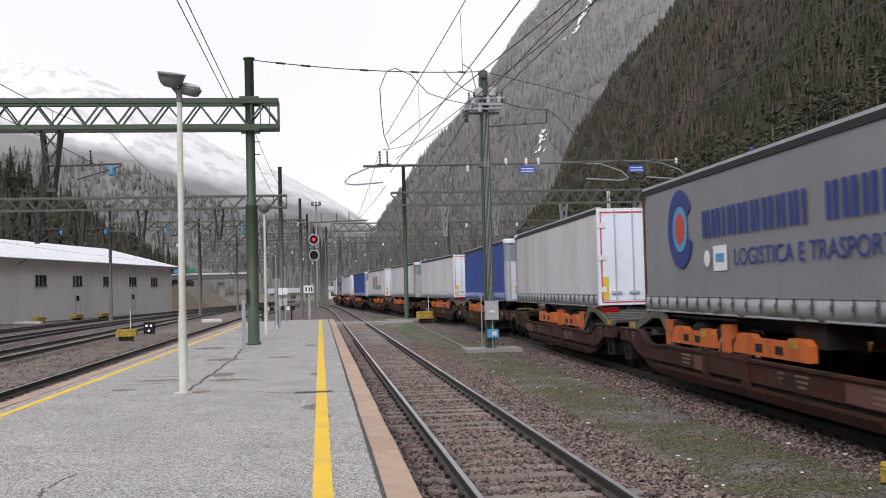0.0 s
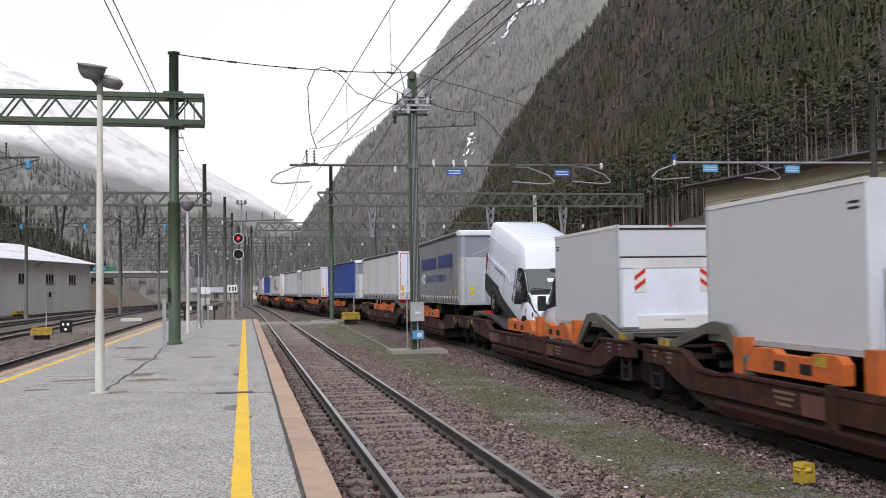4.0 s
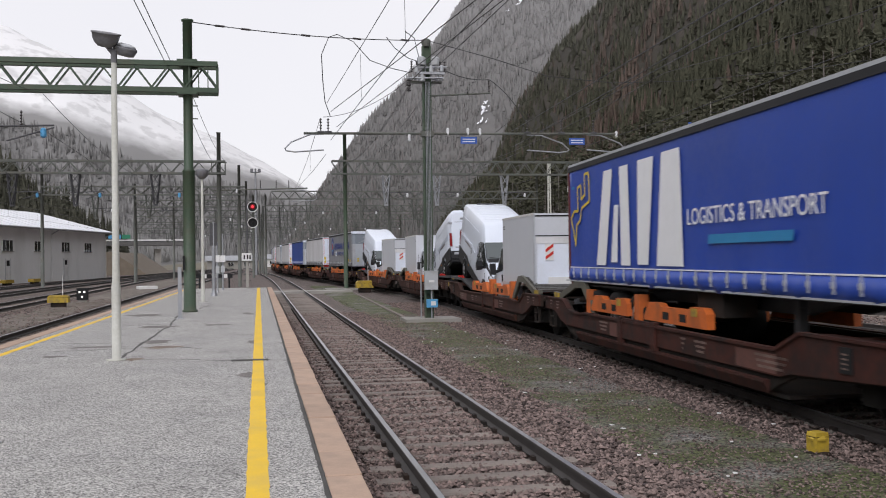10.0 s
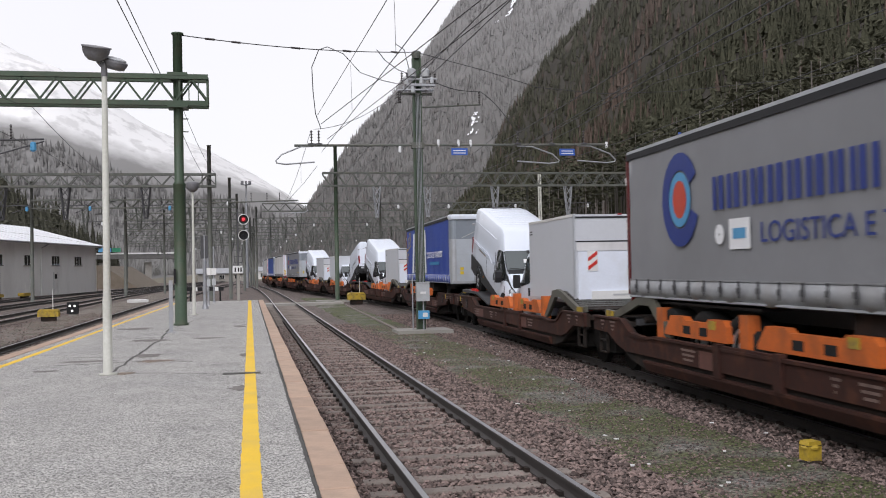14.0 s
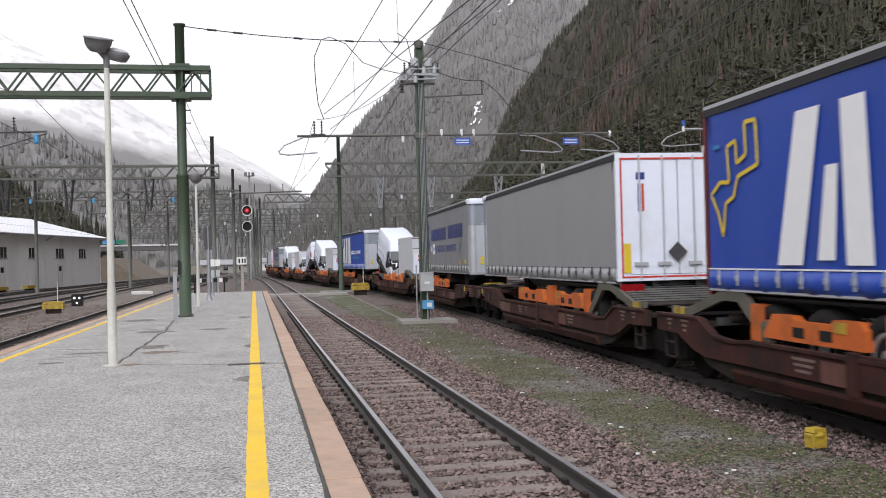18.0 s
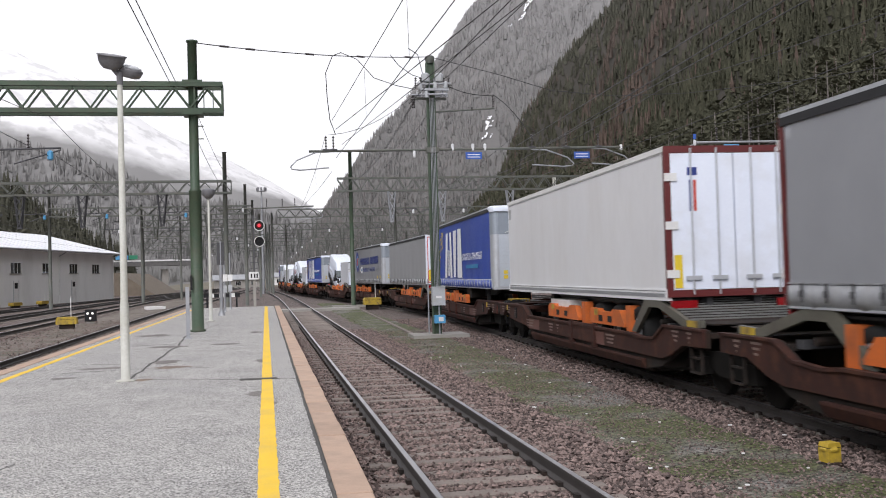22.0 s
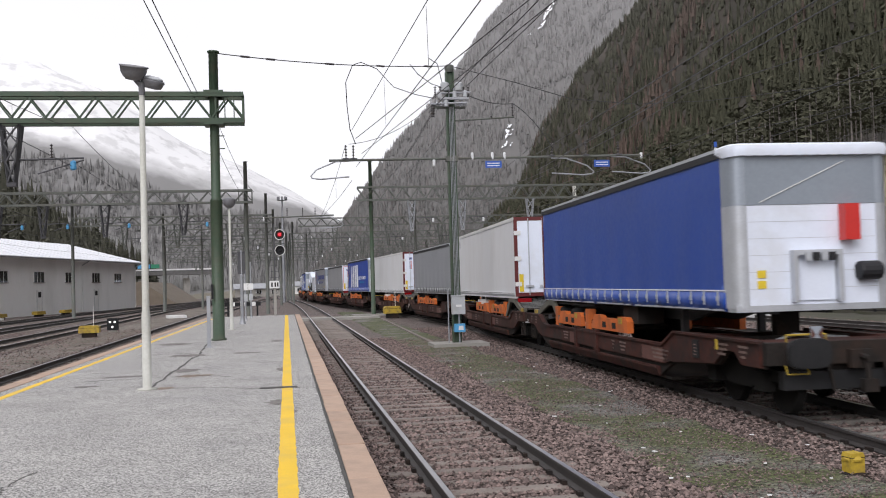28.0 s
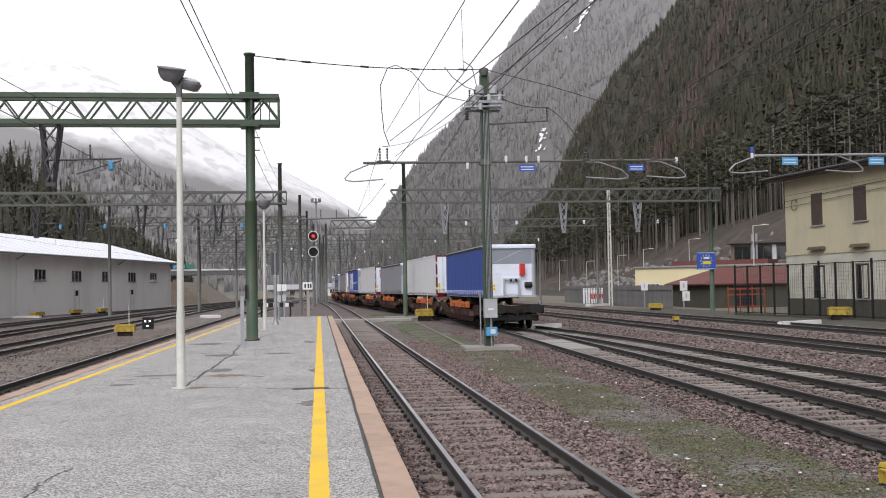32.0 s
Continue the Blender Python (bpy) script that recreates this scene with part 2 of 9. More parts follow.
SILVER = mat("silver_bulkhead", (0.60, 0.645, 0.69), (0.52, 0.56, 0.61), 0.9, 20, 0.35, 0.04, metal=0.25, stain=(0.44, 0.47, 0.5), amount=0.3, stain_scale=1.2)
ORANGE = mat("orange_clamp_paint", (0.68, 0.155, 0.022), (0.48, 0.105, 0.02), 1.5, 25, 0.6, 0.15, stain=(0.16, 0.06, 0.025), amount=0.55, stain_scale=1.6)
OLIVE = mat("grey_olive_steel", (0.130, 0.124, 0.098), (0.078, 0.075, 0.060), 1.5, 30, 0.55, 0.15, stain=(0.07, 0.06, 0.05), amount=0.5, stain_scale=2)
GRATE = mat("grey_grating_steel", (0.26, 0.265, 0.26), (0.15, 0.155, 0.15), 2, 30, 0.5, 0.15, metal=0.4)
TYRE = mat("rubber_tyre", (0.022, 0.022, 0.022), (0.014, 0.014, 0.014), 3, 40, 0.9, 0.2, spec=0.2)
RIM = mat("silver_rim", (0.50, 0.51, 0.53), (0.36, 0.37, 0.39), 3, 30, 0.4, 0.05, metal=0.6)
MARK = mat("pale_stencil", (0.24, 0.165, 0.14), (0.10, 0.065, 0.055), 4, 40, 0.7, 0.0)
BLUE_CURTAIN = mat("blue_curtain", (0.019, 0.074, 0.37), (0.016, 0.062, 0.31), 0.35, 8, 0.42, 0.08, stain=(0.016, 0.044, 0.21), amount=0.35, stain_scale=0.5)
STAR_BLUE = mat("bright_blue_curtain", (0.014, 0.066, 0.42), (0.012, 0.054, 0.35), 0.35, 8, 0.42, 0.08, stain=(0.02, 0.05, 0.22), amount=0.3, stain_scale=0.5)
PLAIN_GREY = mat("plain_grey_curtain", (0.31, 0.315, 0.325), (0.265, 0.27, 0.28), 0.35, 8, 0.45, 0.08, stain=(0.25, 0.25, 0.25), amount=0.3, stain_scale=0.5)
GREY_CURTAIN = mat("grey_curtain", (0.265, 0.27, 0.285), (0.225, 0.23, 0.245), 0.35, 8, 0.45, 0.08, stain=(0.155, 0.155, 0.16), amount=0.3, stain_scale=0.5)
DARK_CURTAIN = mat("dark_grey_curtain", (0.295, 0.305, 0.325), (0.265, 0.275, 0.295), 0.35, 8, 0.45, 0.08, stain=(0.20, 0.208, 0.22), amount=0.3, stain_scale=0.5)
PALE_CURTAIN = mat("pale_curtain", (0.72, 0.72, 0.73), (0.63, 0.63, 0.64), 0.35, 8, 0.5, 0.08, stain=(0.34, 0.33, 0.31), amount=0.4, stain_scale=0.6, stretch=(1, 1, 0.3))
REEFER = mat("white_insulated_panel", (0.78, 0.785, 0.80), (0.72, 0.725, 0.74), 0.4, 10, 0.38, 0.03, stain=(0.60, 0.585, 0.56), amount=0.3, stain_scale=0.7, stretch=(1, 1, 0.35))
DOOR_WHITE = mat("white_door_panel", (0.78, 0.83, 0.93), (0.72, 0.77, 0.87), 0.8, 20, 0.4, 0.03, stain=(0.55, 0.54, 0.52), amount=0.3, stain_scale=1.2)
VAN_WHITE = mat("white_car_paint", (0.74, 0.79, 0.88), (0.71, 0.76, 0.85), 0.8, 20, 0.22, 0.0)
ALU = mat("silver_aluminium", (0.55, 0.57, 0.60), (0.44, 0.46, 0.49), 1.5, 30, 0.38, 0.05, metal=0.35, stain=(0.36, 0.36, 0.36), amount=0.3, stain_scale=2.0)
BAND = mat("blue_grey_bulkhead_band", (0.265, 0.30, 0.34), (0.22, 0.25, 0.285), 0.8, 20, 0.4, 0.05)
RED_FRAME = mat("dark_red_frame", (0.13, 0.018, 0.018), (0.09, 0.012, 0.012), 2, 30, 0.5, 0.05)
RED_STRIPE = mat("red_stripe", (0.60, 0.035, 0.025), (0.50, 0.03, 0.02), 2, 30, 0.4, 0.0)
RED_PLASTIC = mat("red_plastic", (0.62, 0.030, 0.022), (0.52, 0.025, 0.02), 2, 30, 0.4, 0.0)
CURTAIN_SKIRT = mat("silver_skirt_strip", (0.33, 0.34, 0.355), (0.20, 0.205, 0.215), 3.5, 12, 0.35, 0.4, stain=(0.2, 0.19, 0.18), amount=0.5, stain_scale=2)
LOGO_BLUE = mat("navy_lettering", (0.022, 0.045, 0.24), (0.018, 0.038, 0.2), 4, 40, 0.45, 0.0)
LOGO_WHITE = mat("white_lettering", (0.86, 0.87, 0.89), (0.80, 0.81, 0.83), 4, 40, 0.5, 0.0)
LOGO_CYAN = mat("cyan_lettering", (0.02, 0.24, 0.50), (0.02, 0.21, 0.44), 4, 40, 0.5, 0.0)
LOGO_RED = mat("orange_red_lettering", (0.60, 0.07, 0.035), (0.5, 0.06, 0.03), 4, 40, 0.5, 0.0)
LABEL_YELLOW = mat("yellow_label", (0.75, 0.55, 0.03), (0.65, 0.47, 0.03), 4, 40, 0.5, 0.0)
CLEAR_RED = mat("red_lamp_lens", (0.30, 0.010, 0.014), (0.20, 0.008, 0.010), 8, 60, 0.15, 0.0)
LAMP_CLEAR = mat("clear_lamp_lens", (0.55, 0.57, 0.6), (0.30, 0.31, 0.33), 12, 60, 0.12, 0.0)
AMBER = mat("amber_lens", (0.7, 0.22, 0.02), (0.6, 0.18, 0.02), 8, 60, 0.2, 0.0)
BLACK_PLASTIC = mat("black_plastic", (0.024, 0.025, 0.028), (0.017, 0.017, 0.019), 3, 40, 0.55, 0.05, spec=0.3)
# base colour lifted to hold the sky's reflection in the windscreens
SCREEN = glass("dark_windscreen", (0.085, 0.10, 0.102), 0.05)
DARK_GLASS = glass("dark_side_glass", (0.016, 0.019, 0.020), 0.05)
BOX_PANEL = mat("white_box_panel", (0.60, 0.62, 0.66), (0.55, 0.57, 0.61), 0.4, 12, 0.42, 0.02, stain=(0.47, 0.48, 0.50), amount=0.25, stain_scale=0.8)
PILLAR_TOP = mat("blue_grey_corner_sheet", (0.36, 0.40, 0.45), (0.30, 0.335, 0.38), 0.8, 20, 0.35, 0.04, metal=0.3)

# ---- building helpers ----
def thing(name, x=0, y=0, z=0, rz=0, label="", category="", group="", kind=""):
    ob = new(name)
    ob.empty_display_size = 0.2
    ob.matrix_basis = pose(x, y, z, 0, 0, rz)
    return tagged(ob, label, category, group, kind)


def part(name, bm, material, parent=None, label="", smooth=False, bevel=0.0):
    """Links a bmesh as one mesh object under a thing or part."""
    if bevel:
        es = [e for e in bm.edges if len(e.link_faces) == 2 and e.calc_face_angle(0) > 0.6]
        bmesh.ops.bevel(bm, geom=es, offset=bevel, segments=2, affect="EDGES", clamp_overlap=True)
    me = bpy.data.meshes.new(name)
    bmesh.ops.recalc_face_normals(bm, faces=bm.faces)
    bm.to_mesh(me)
    bm.free()
    for m in material if isinstance(material, (list, tuple)) else [material]:
        me.materials.append(m)
    if smooth:
        for p in me.polygons:
            p.use_smooth = True
        if isinstance(smooth, float):
            me.set_sharp_from_angle(angle=smooth)
    ob = new(name, me)
    ob.parent = parent
    if label:
        ob["label"] = label
    return ob


def piece(name, mesh, parent, m):
    ob = new(name, mesh)
    ob.parent = parent
    ob.matrix_basis = m
    return ob


def box(bm, x0, x1, y0, y1, z0, z1, mi=0):
    v = [bm.verts.new((x, y, z)) for z in (z0, z1) for y in (y0, y1) for x in (x0, x1)]
    for f in ((0, 2, 3, 1), (4, 5, 7, 6), (0, 1, 5, 4), (2, 6, 7, 3), (0, 4, 6, 2), (1, 3, 7, 5)):
        bm.faces.new([v[i] for i in f]).material_index = mi
    return bm


def bx(x0, x1, y0, y1, z0, z1):
    return box(bmesh.new(), x0, x1, y0, y1, z0, z1)


def prism(bm, pts, axis, a, b, mi=0):
    """A polygon pushed along one axis. pts are the other two coordinates in the order xyz."""
    def at(p, s):
        return {"x": (s, p[0], p[1]), "y": (p[0], s, p[1]), "z": (p[0], p[1], s)}[axis]
    lo, hi = [[bm.verts.new(at(p, s)) for p in pts] for s in (a, b)]
    n = len(pts)
    for i in range(n):
        bm.faces.new((lo[i], lo[(i + 1) % n], hi[(i + 1) % n], hi[i])).material_index = mi
    bm.faces.new(lo[::-1]).material_index = mi
    bm.faces.new(hi).material_index = mi
    return bm


def tube(bm, p, q, r, seg=8, r2=None):
    p, q = Vector(p), Vector(q)
    t = (q - p).to_track_quat("Z", "Y")
    rings = []
    for c, rad in ((p, r), (q, r if r2 is None else r2)):
        rings.append([bm.verts.new(c + t @ Vector((rad * math.cos(a), rad * math.sin(a), 0))) for a in (2 * math.pi * i / seg for i in range(seg))])
    for i in range(seg):
        bm.faces.new((rings[0][i], rings[0][(i + 1) % seg], rings[1][(i + 1) % seg], rings[1][i]))
    bm.faces.new(rings[0][::-1])
    bm.faces.new(rings[1])
    return bm


def lathe(bm, prof, seg=16, at=(0, 0, 0), axis="z", ring=False):
    """Turns a profile of (radius, height)."""
    rings = []
    for r, h in prof:
        row = []
        for i in range(seg):
            a = 2 * math.pi * i / seg
            c = (r * math.cos(a), r * math.sin(a), h)
            c = {"z": c, "x": (c[2], c[0], c[1]), "y": (c[0], c[2], c[1])}[axis]
            row.append(bm.verts.new(Vector(c) + Vector(at)))
        rings.append(row)
    for a, b in zip(rings, rings[1:] + (rings[:1] if ring else [])):
        for i in range(seg):
            bm.faces.new((a[i], a[(i + 1) % seg], b[(i + 1) % seg], b[i]))
    if not ring:
        bm.faces.new(rings[0][::-1])
        bm.faces.new(rings[-1])
    return bm


def sweep(bm, pts, prof, mats=None):
    """A closed profile of (side, up) carried along points in plan."""
    rings = []
    for i, p in enumerate(pts):
        a, b = Vector(pts[max(i - 1, 0)]), Vector(pts[min(i + 1, len(pts) - 1)])
        d = (b - a).normalized()
        s = Vector((d.y, -d.x, 0)).normalized()
        rings.append([bm.verts.new(Vector(p) + s * u + Vector((0, 0, v))) for u, v in prof])
    n = len(prof)
    for a, b in zip(rings, rings[1:]):
        for i in range(n):
            f = bm.faces.new((a[i], a[(i + 1) % n], b[(i + 1) % n], b[i]))
            if mats:
                f.material_index = mats[i]
    bm.faces.new(rings[0][::-1])
    bm.faces.new(rings[-1])
    return bm


def strand(name, pts, r, material, parent=None, label=""):
    """A wire or bent tube: a curve with a round section."""
    cu = bpy.data.curves.new(name, "CURVE")
    cu.dimensions, cu.bevel_depth, cu.bevel_resolution, cu.use_fill_caps = "3D", r, 1, True
    sp = cu.splines.new("POLY")
    sp.points.add(len(pts) - 1)
    for s, p in zip(sp.points, pts):
        s.co = (*p, 1)
    cu.materials.append(material)
    ob = new(name, cu)
    ob.parent = parent
    if label:
        ob["label"] = label
    return ob


def sag(p, q, drop, n=12):
    p, q = Vector(p), Vector(q)
    return [p.lerp(q, i / n) - Vector((0, 0, 4 * drop * (i / n) * (1 - i / n))) for i in range(n + 1)]


def words(name, text, size, m, material, parent, width=0.0, label=""):
    cu = bpy.data.curves.new(name, "FONT")
    cu.body, cu.size, cu.extrude, cu.align_x, cu.align_y = text, size, 0.002, "LEFT", "CENTER"
    cu.materials.append(material)
    ob = new(name, cu)
    ob.parent = parent
    ob.matrix_basis = m
    if width:
        bpy.context.view_layer.update()
        k = width / max(ob.dimensions.x, 0.01)
        ob.matrix_basis = m @ Matrix.Diagonal((k, 1, 1, 1))
    if label:
        ob["label"] = label
    return ob


def raw_mesh(name, verts, faces, material, label="", category="", kind="", parent=None, smooth=False):
    me = bpy.data.meshes.new(name)
    me.from_pydata(verts, [], faces)
    me.materials.append(material)
    if smooth:
        me.polygons.foreach_set("use_smooth", [True] * len(me.polygons))
    ob = new(name, me)
    ob.parent = parent
    return tagged(ob, label, category, "", kind)


# ---- the line of each track ----
KY = np.array([-420.0, -60, 0, 10, 20, 30, 40, 50, 62, 76, 92, 110, 135, 170, 230, 300, 480])
KX = np.array([7.4, 7.6, 7.75, 7.94, 8.36, 8.72, 9.09, 9.40, 9.18, 8.41, 7.37, 6.12, 4.73, 3.70, 4.90, 8.5, 26.0])
KT = np.gradient(KX, KY)


def train_x(y):
    i = int(np.clip(np.searchsorted(KY, y) - 1, 0, len(KY) - 2))
    d = KY[i + 1] - KY[i]
    u = (y - KY[i]) / d
    return float((2 * u ** 3 - 3 * u ** 2 + 1) * KX[i] + (u ** 3 - 2 * u ** 2 + u) * d * KT[i] + (-2 * u ** 3 + 3 * u ** 2) * KX[i + 1] + (u ** 3 - u ** 2) * d * KT[i + 1])


def ease(a, b, y):
    u = min(max((y - a) / (b - a), 0), 1)
    return u * u * (3 - 2 * u)


def platform_x(y):
    return 2.315 - 0.0006 * y - 2.1 * max(0, (y - 75) / 100) ** 2


def siding_x(y):
    return 11.25 + (train_x(y) - 11.25) * ease(34, 66, y)


RAIL_Z, BED_Z = -0.5, -0.70

# ---- ground, yard bed, tracks ----
gv, gf = [], []
gx = [-4500, -1500, -400, -120, -60, 60, 120, 400, 1500, 4500]
gy = [-1500, -200, -40, 0, 60, 120, 240, 480, 1200, 4800]
for y in gy:
    for x in gx:
        gv.append((x, y, -0.80))
for j in range(len(gy) - 1):
    for i in range(len(gx) - 1):
        a = j * len(gx) + i
        gf.append((a, a + 1, a + 1 + len(gx), a + len(gx)))
raw_mesh("ground", gv, gf, EARTH, "brown winter valley ground under the rail yard", "ground", "structure")


def uneven(name, xs, ys, z, amp, material, label, category, scale=0.9, edge=None, rag=0.0):
    vs, fs = [], []
    for y in ys:
        for k, x in enumerate(xs):
            e = 0.0 if 0 < k < len(xs) - 1 else -0.09
            xx = x + (edge(y) if edge else 0)
            if k in (0, len(xs) - 1):
                xx += rag * noise.noise((y * 0.9, k, 6.0)) + 0.4 * rag * noise.noise((y * 3.1, k, 2.0))
            vs.append((xx, y, z + e + amp * noise.noise((xx * scale, y * scale, 3.0)) + amp * 0.5 * noise.noise((xx * 4, y * 4, 9.0))))
    n = len(xs)
    for j in range(len(ys) - 1):
        for i in range(n - 1):
            a = j * n + i
            fs.append((a, a + 1, a + n + 1, a + n))
    return raw_mesh(name, vs, fs, material, label, category, "structure", smooth=True)


uneven("ballast_bed", list(np.linspace(-40, 30, 71)), list(np.concatenate([np.linspace(-30, 40, 71), np.linspace(44, 260, 55)])), BED_Z - 0.02, 0.02, BALLAST, "reddish-grey crushed stone ballast of the rail yard", "ballast bed")
uneven("mossy_strip", list(np.linspace(4.2, 6.35, 16)), list(np.linspace(-24, 84, 360)), BED_Z + 0.03, 0.03, MOSS, "grey gravel strip with patches of green moss between the tracks", "gravel strip", rag=0.55)
uneven("trackside_strip", list(np.linspace(-11.0, -7.9, 8)), list(np.linspace(-24, 120, 200)), BED_Z + 0.02, 0.03, BROWN_GRAVEL, "brown earthy gravel strip between the tracks beyond the platform", "gravel strip", rag=0.6)

RAIL_PROF = [(-0.07, -0.16), (0.07, -0.16), (0.07, -0.145), (0.012, -0.12), (0.012, -0.045), (0.036, -0.035), (0.036, -0.004), (0.03, 0.0), (-0.03, 0.0), (-0.036, -0.004), (-0.036, -0.035), (-0.012, -0.045), (-0.012, -0.12), (-0.07, -0.145)]
RAIL_FACES = [0] * 7 + [1] + [0] * 6
sleeper_bm = bmesh.new()
prism(sleeper_bm, [(-0.13, -0.10), (0.13, -0.10), (0.115, 0.06), (0.09, 0.075), (-0.09, 0.075), (-0.115, 0.06)], "x", -1.15, 1.15)
SLEEPER_MESH = bpy.data.meshes.new("sleeper")
sleeper_bm.to_mesh(SLEEPER_MESH)
sleeper_bm.free()
SLEEPER_MESH.materials.append(SLEEPER)
PALE_SLEEPER_MESH = SLEEPER_MESH.copy()
PALE_SLEEPER_MESH.materials.clear()
PALE_SLEEPER_MESH.materials.append(PALE_SLEEPER)
SIDING_SLEEPER_MESH = PALE_SLEEPER_MESH.copy()
for vert in PALE_SLEEPER_MESH.vertices:
    vert.co.x *= 0.76
    vert.co.y *= 0.48
for vert in SIDING_SLEEPER_MESH.vertices:
    vert.co.y *= 0.75


def track(label, x_at, y0, y1, s0, s1, pieces=True, step=4.0, clips=0.0, name="railway_track", lift=0.0, tie=None):
    ob = thing(name, label=label, category="railway track", kind="structure")
    ys = np.arange(y0, y1 + 0.1, step)

    def line(off):
        out = []
        for y in ys:
            d = Vector((x_at(y + 0.5) - x_at(y - 0.5), 1.0, 0)).normalized()
            out.append((x_at(y) + d.y * off, y - d.x * off, RAIL_Z))
        return out
    for off in (-0.753, 0.753):
        part("rail", sweep(bmesh.new(), line(off), RAIL_PROF, RAIL_FACES), [RAIL_SIDE, RAIL_TOP], ob, "rusty steel rail with a worn bright head")
    y, rnd = s0, random.Random(5)
    joined = bmesh.new()
    while y < s1:
        a = -math.degrees(math.atan(x_at(y + 0.5) - x_at(y - 0.5)))
        z = BED_Z - 0.045 + lift + rnd.uniform(-0.012, 0.01)
        if pieces:
            piece("sleeper", tie or SLEEPER_MESH, ob, pose(x_at(y), y, z, 0, 0, a + rnd.uniform(-0.5, 0.5)))
            if y < clips:
                for off in (-0.753, 0.753):
                    for q in (-0.12, 0.07):
                        x = x_at(y) + off + q
                        box(joined, x, x + 0.05, y - 0.06, y + 0.06, RAIL_Z - 0.155, RAIL_Z - 0.11)
        else:
            m = pose(x_at(y), y, z, 0, 0, a)
            vs = [joined.verts.new(m @ v.co) for v in SLEEPER_MESH.vertices]
            for p in SLEEPER_MESH.polygons:
                joined.faces.new([vs[i] for i in p.vertices])
        y += 0.6 * rnd.uniform(0.98, 1.02)
    back = bmesh.new()
    y = s0 - 0.6
    while y > -23:
        m = pose(x_at(y), y, BED_Z - 0.045 + lift)
        vs = [back.verts.new(m @ v.co) for v in SLEEPER_MESH.vertices]
        for p in SLEEPER_MESH.polygons:
            back.faces.new([vs[i] for i in p.vertices])
        y -= 0.6
    part("sleepers", back, SLEEPER, ob)["kind"] = "stuff"
    if pieces:
        part("rail_clips", joined, GRIME, ob)["kind"] = "stuff"
    else:
        part("sleepers", joined, SLEEPER, ob)["kind"] = "stuff"
    return ob


track("platform track on concrete sleepers in reddish ballast", platform_x, -12, 200, 4, 76, clips=45)
track("main track that carries the freight train", train_x, -24, 460, 6, 78, clips=34, lift=0.018, tie=PALE_SLEEPER_MESH)
track("siding that joins the main track", siding_x, -24, 66, 8, 62, clips=30, lift=0.022, tie=SIDING_SLEEPER_MESH)
track("far siding on old sleepers", lambda y: 17.0 - 0.004 * y - 4.5 * ease(90, 200, y), -24, 210, 10, 150, False)
track("rusty siding beside the station yard", lambda y: 22.85 - 0.004 * y - 6.5 * ease(100, 220, y), -24, 230, 10, 150, False)
track("track beside the far edge of the platform", lambda y: -6.62 + 0.004 * y + 3.0 * ease(90, 220, y), -24, 230, 10, 110, False)
track("second track beyond the platform", lambda y: -12.25 - 0.004 * y + 6.5 * ease(95, 240, y), -24, 250, 10, 140, False)
track("third track beyond the platform", lambda y: -16.6 - 0.008 * y + 11.5 * ease(60, 280, y), -24, 270, 20, 140, False)
track("fourth track beyond the platform", lambda y: -21.2 - 0.010 * y + 16 * ease(60, 300, y), -24, 290, 20, 140, False)

# worn concrete infill between the rails of the main track
infill = thing("track_infill", label="worn pale concrete panels between the main track rails", category="track panels", kind="structure")
for k in range(3, 8):
    y = 29.4 + k * 1.2
    ob = part("concrete_panel", bx(-0.52, 0.52, -0.58, 0.58, -0.12, 0.0), CONCRETE, infill, bevel=0.015)
    ob.matrix_basis = pose(train_x(y), y, RAIL_Z - 0.075 - 0.006 * (k % 3), 0, 0, -math.degrees(math.atan(train_x(y + 0.5) - train_x(y - 0.5))))


# check rail of the turnout
crossing = thing("turnout_rail", label="curved turnout rails between main track and siding", category="turnout", kind="structure")
for off in (-0.753, 0.753):
    pts = []
    for y in np.arange(42, 62.1, 2):
        pts.append((train_x(y) + off + 0.45 * (1 - ease(30, 60, y)) * (1 if off < 0 else -0.2), y, RAIL_Z - 0.004))
    part("rail", sweep(bmesh.new(), pts, RAIL_PROF, RAIL_FACES), [RAIL_SIDE, RAIL_TOP], crossing)


# loose stones of the ballast
def stones(name, count, place, size, label, seed, z):
    rnd = np.random.RandomState(seed)
    base = np.array([(1, 0, 0), (-1, 0, 0), (0, 1, 0), (0, -1, 0), (0, 0, 1), (0, 0, -1)], float)
    face = np.array([(0, 2, 4), (2, 1, 4), (1, 3, 4), (3, 0, 4), (2, 0, 5), (1, 2, 5), (3, 1, 5), (0, 3, 5)])
    pos = place(rnd, count)
    n = len(pos)
    v = base[None] * rnd.uniform(0.75, 1.15, (n, 6, 1)) + rnd.uniform(-0.22, 0.22, (n, 6, 3))
    v *= (rnd.uniform(size[0], size[1], (n, 1, 1)) * np.array([1, 1, 0.72]))
    a = rnd.uniform(0, 6.283, n)
    c, s = np.cos(a)[:, None], np.sin(a)[:, None]
    v = np.stack([v[..., 0] * c - v[..., 1] * s, v[..., 0] * s + v[..., 1] * c, v[..., 2]], -1)
    v[..., :2] += pos[:, None, :]
    v[..., 2] += z + rnd.uniform(-0.02, 0.02, (n, 1))
    f = (face[None] + (np.arange(n) * 6)[:, None, None]).reshape(-1, 3)
    return raw_mesh(name, v.reshape(-1, 3).tolist(), f.tolist(), STONE, label, "ballast stones", "stuff")


def bed_spots(x0, x1, y0, y1, power):
    def place(rnd, count):
        y = y0 + (y1 - y0) * rnd.uniform(0, 1, count) ** power
        return np.stack([rnd.uniform(x0, x1, count), y], 1)
    return place


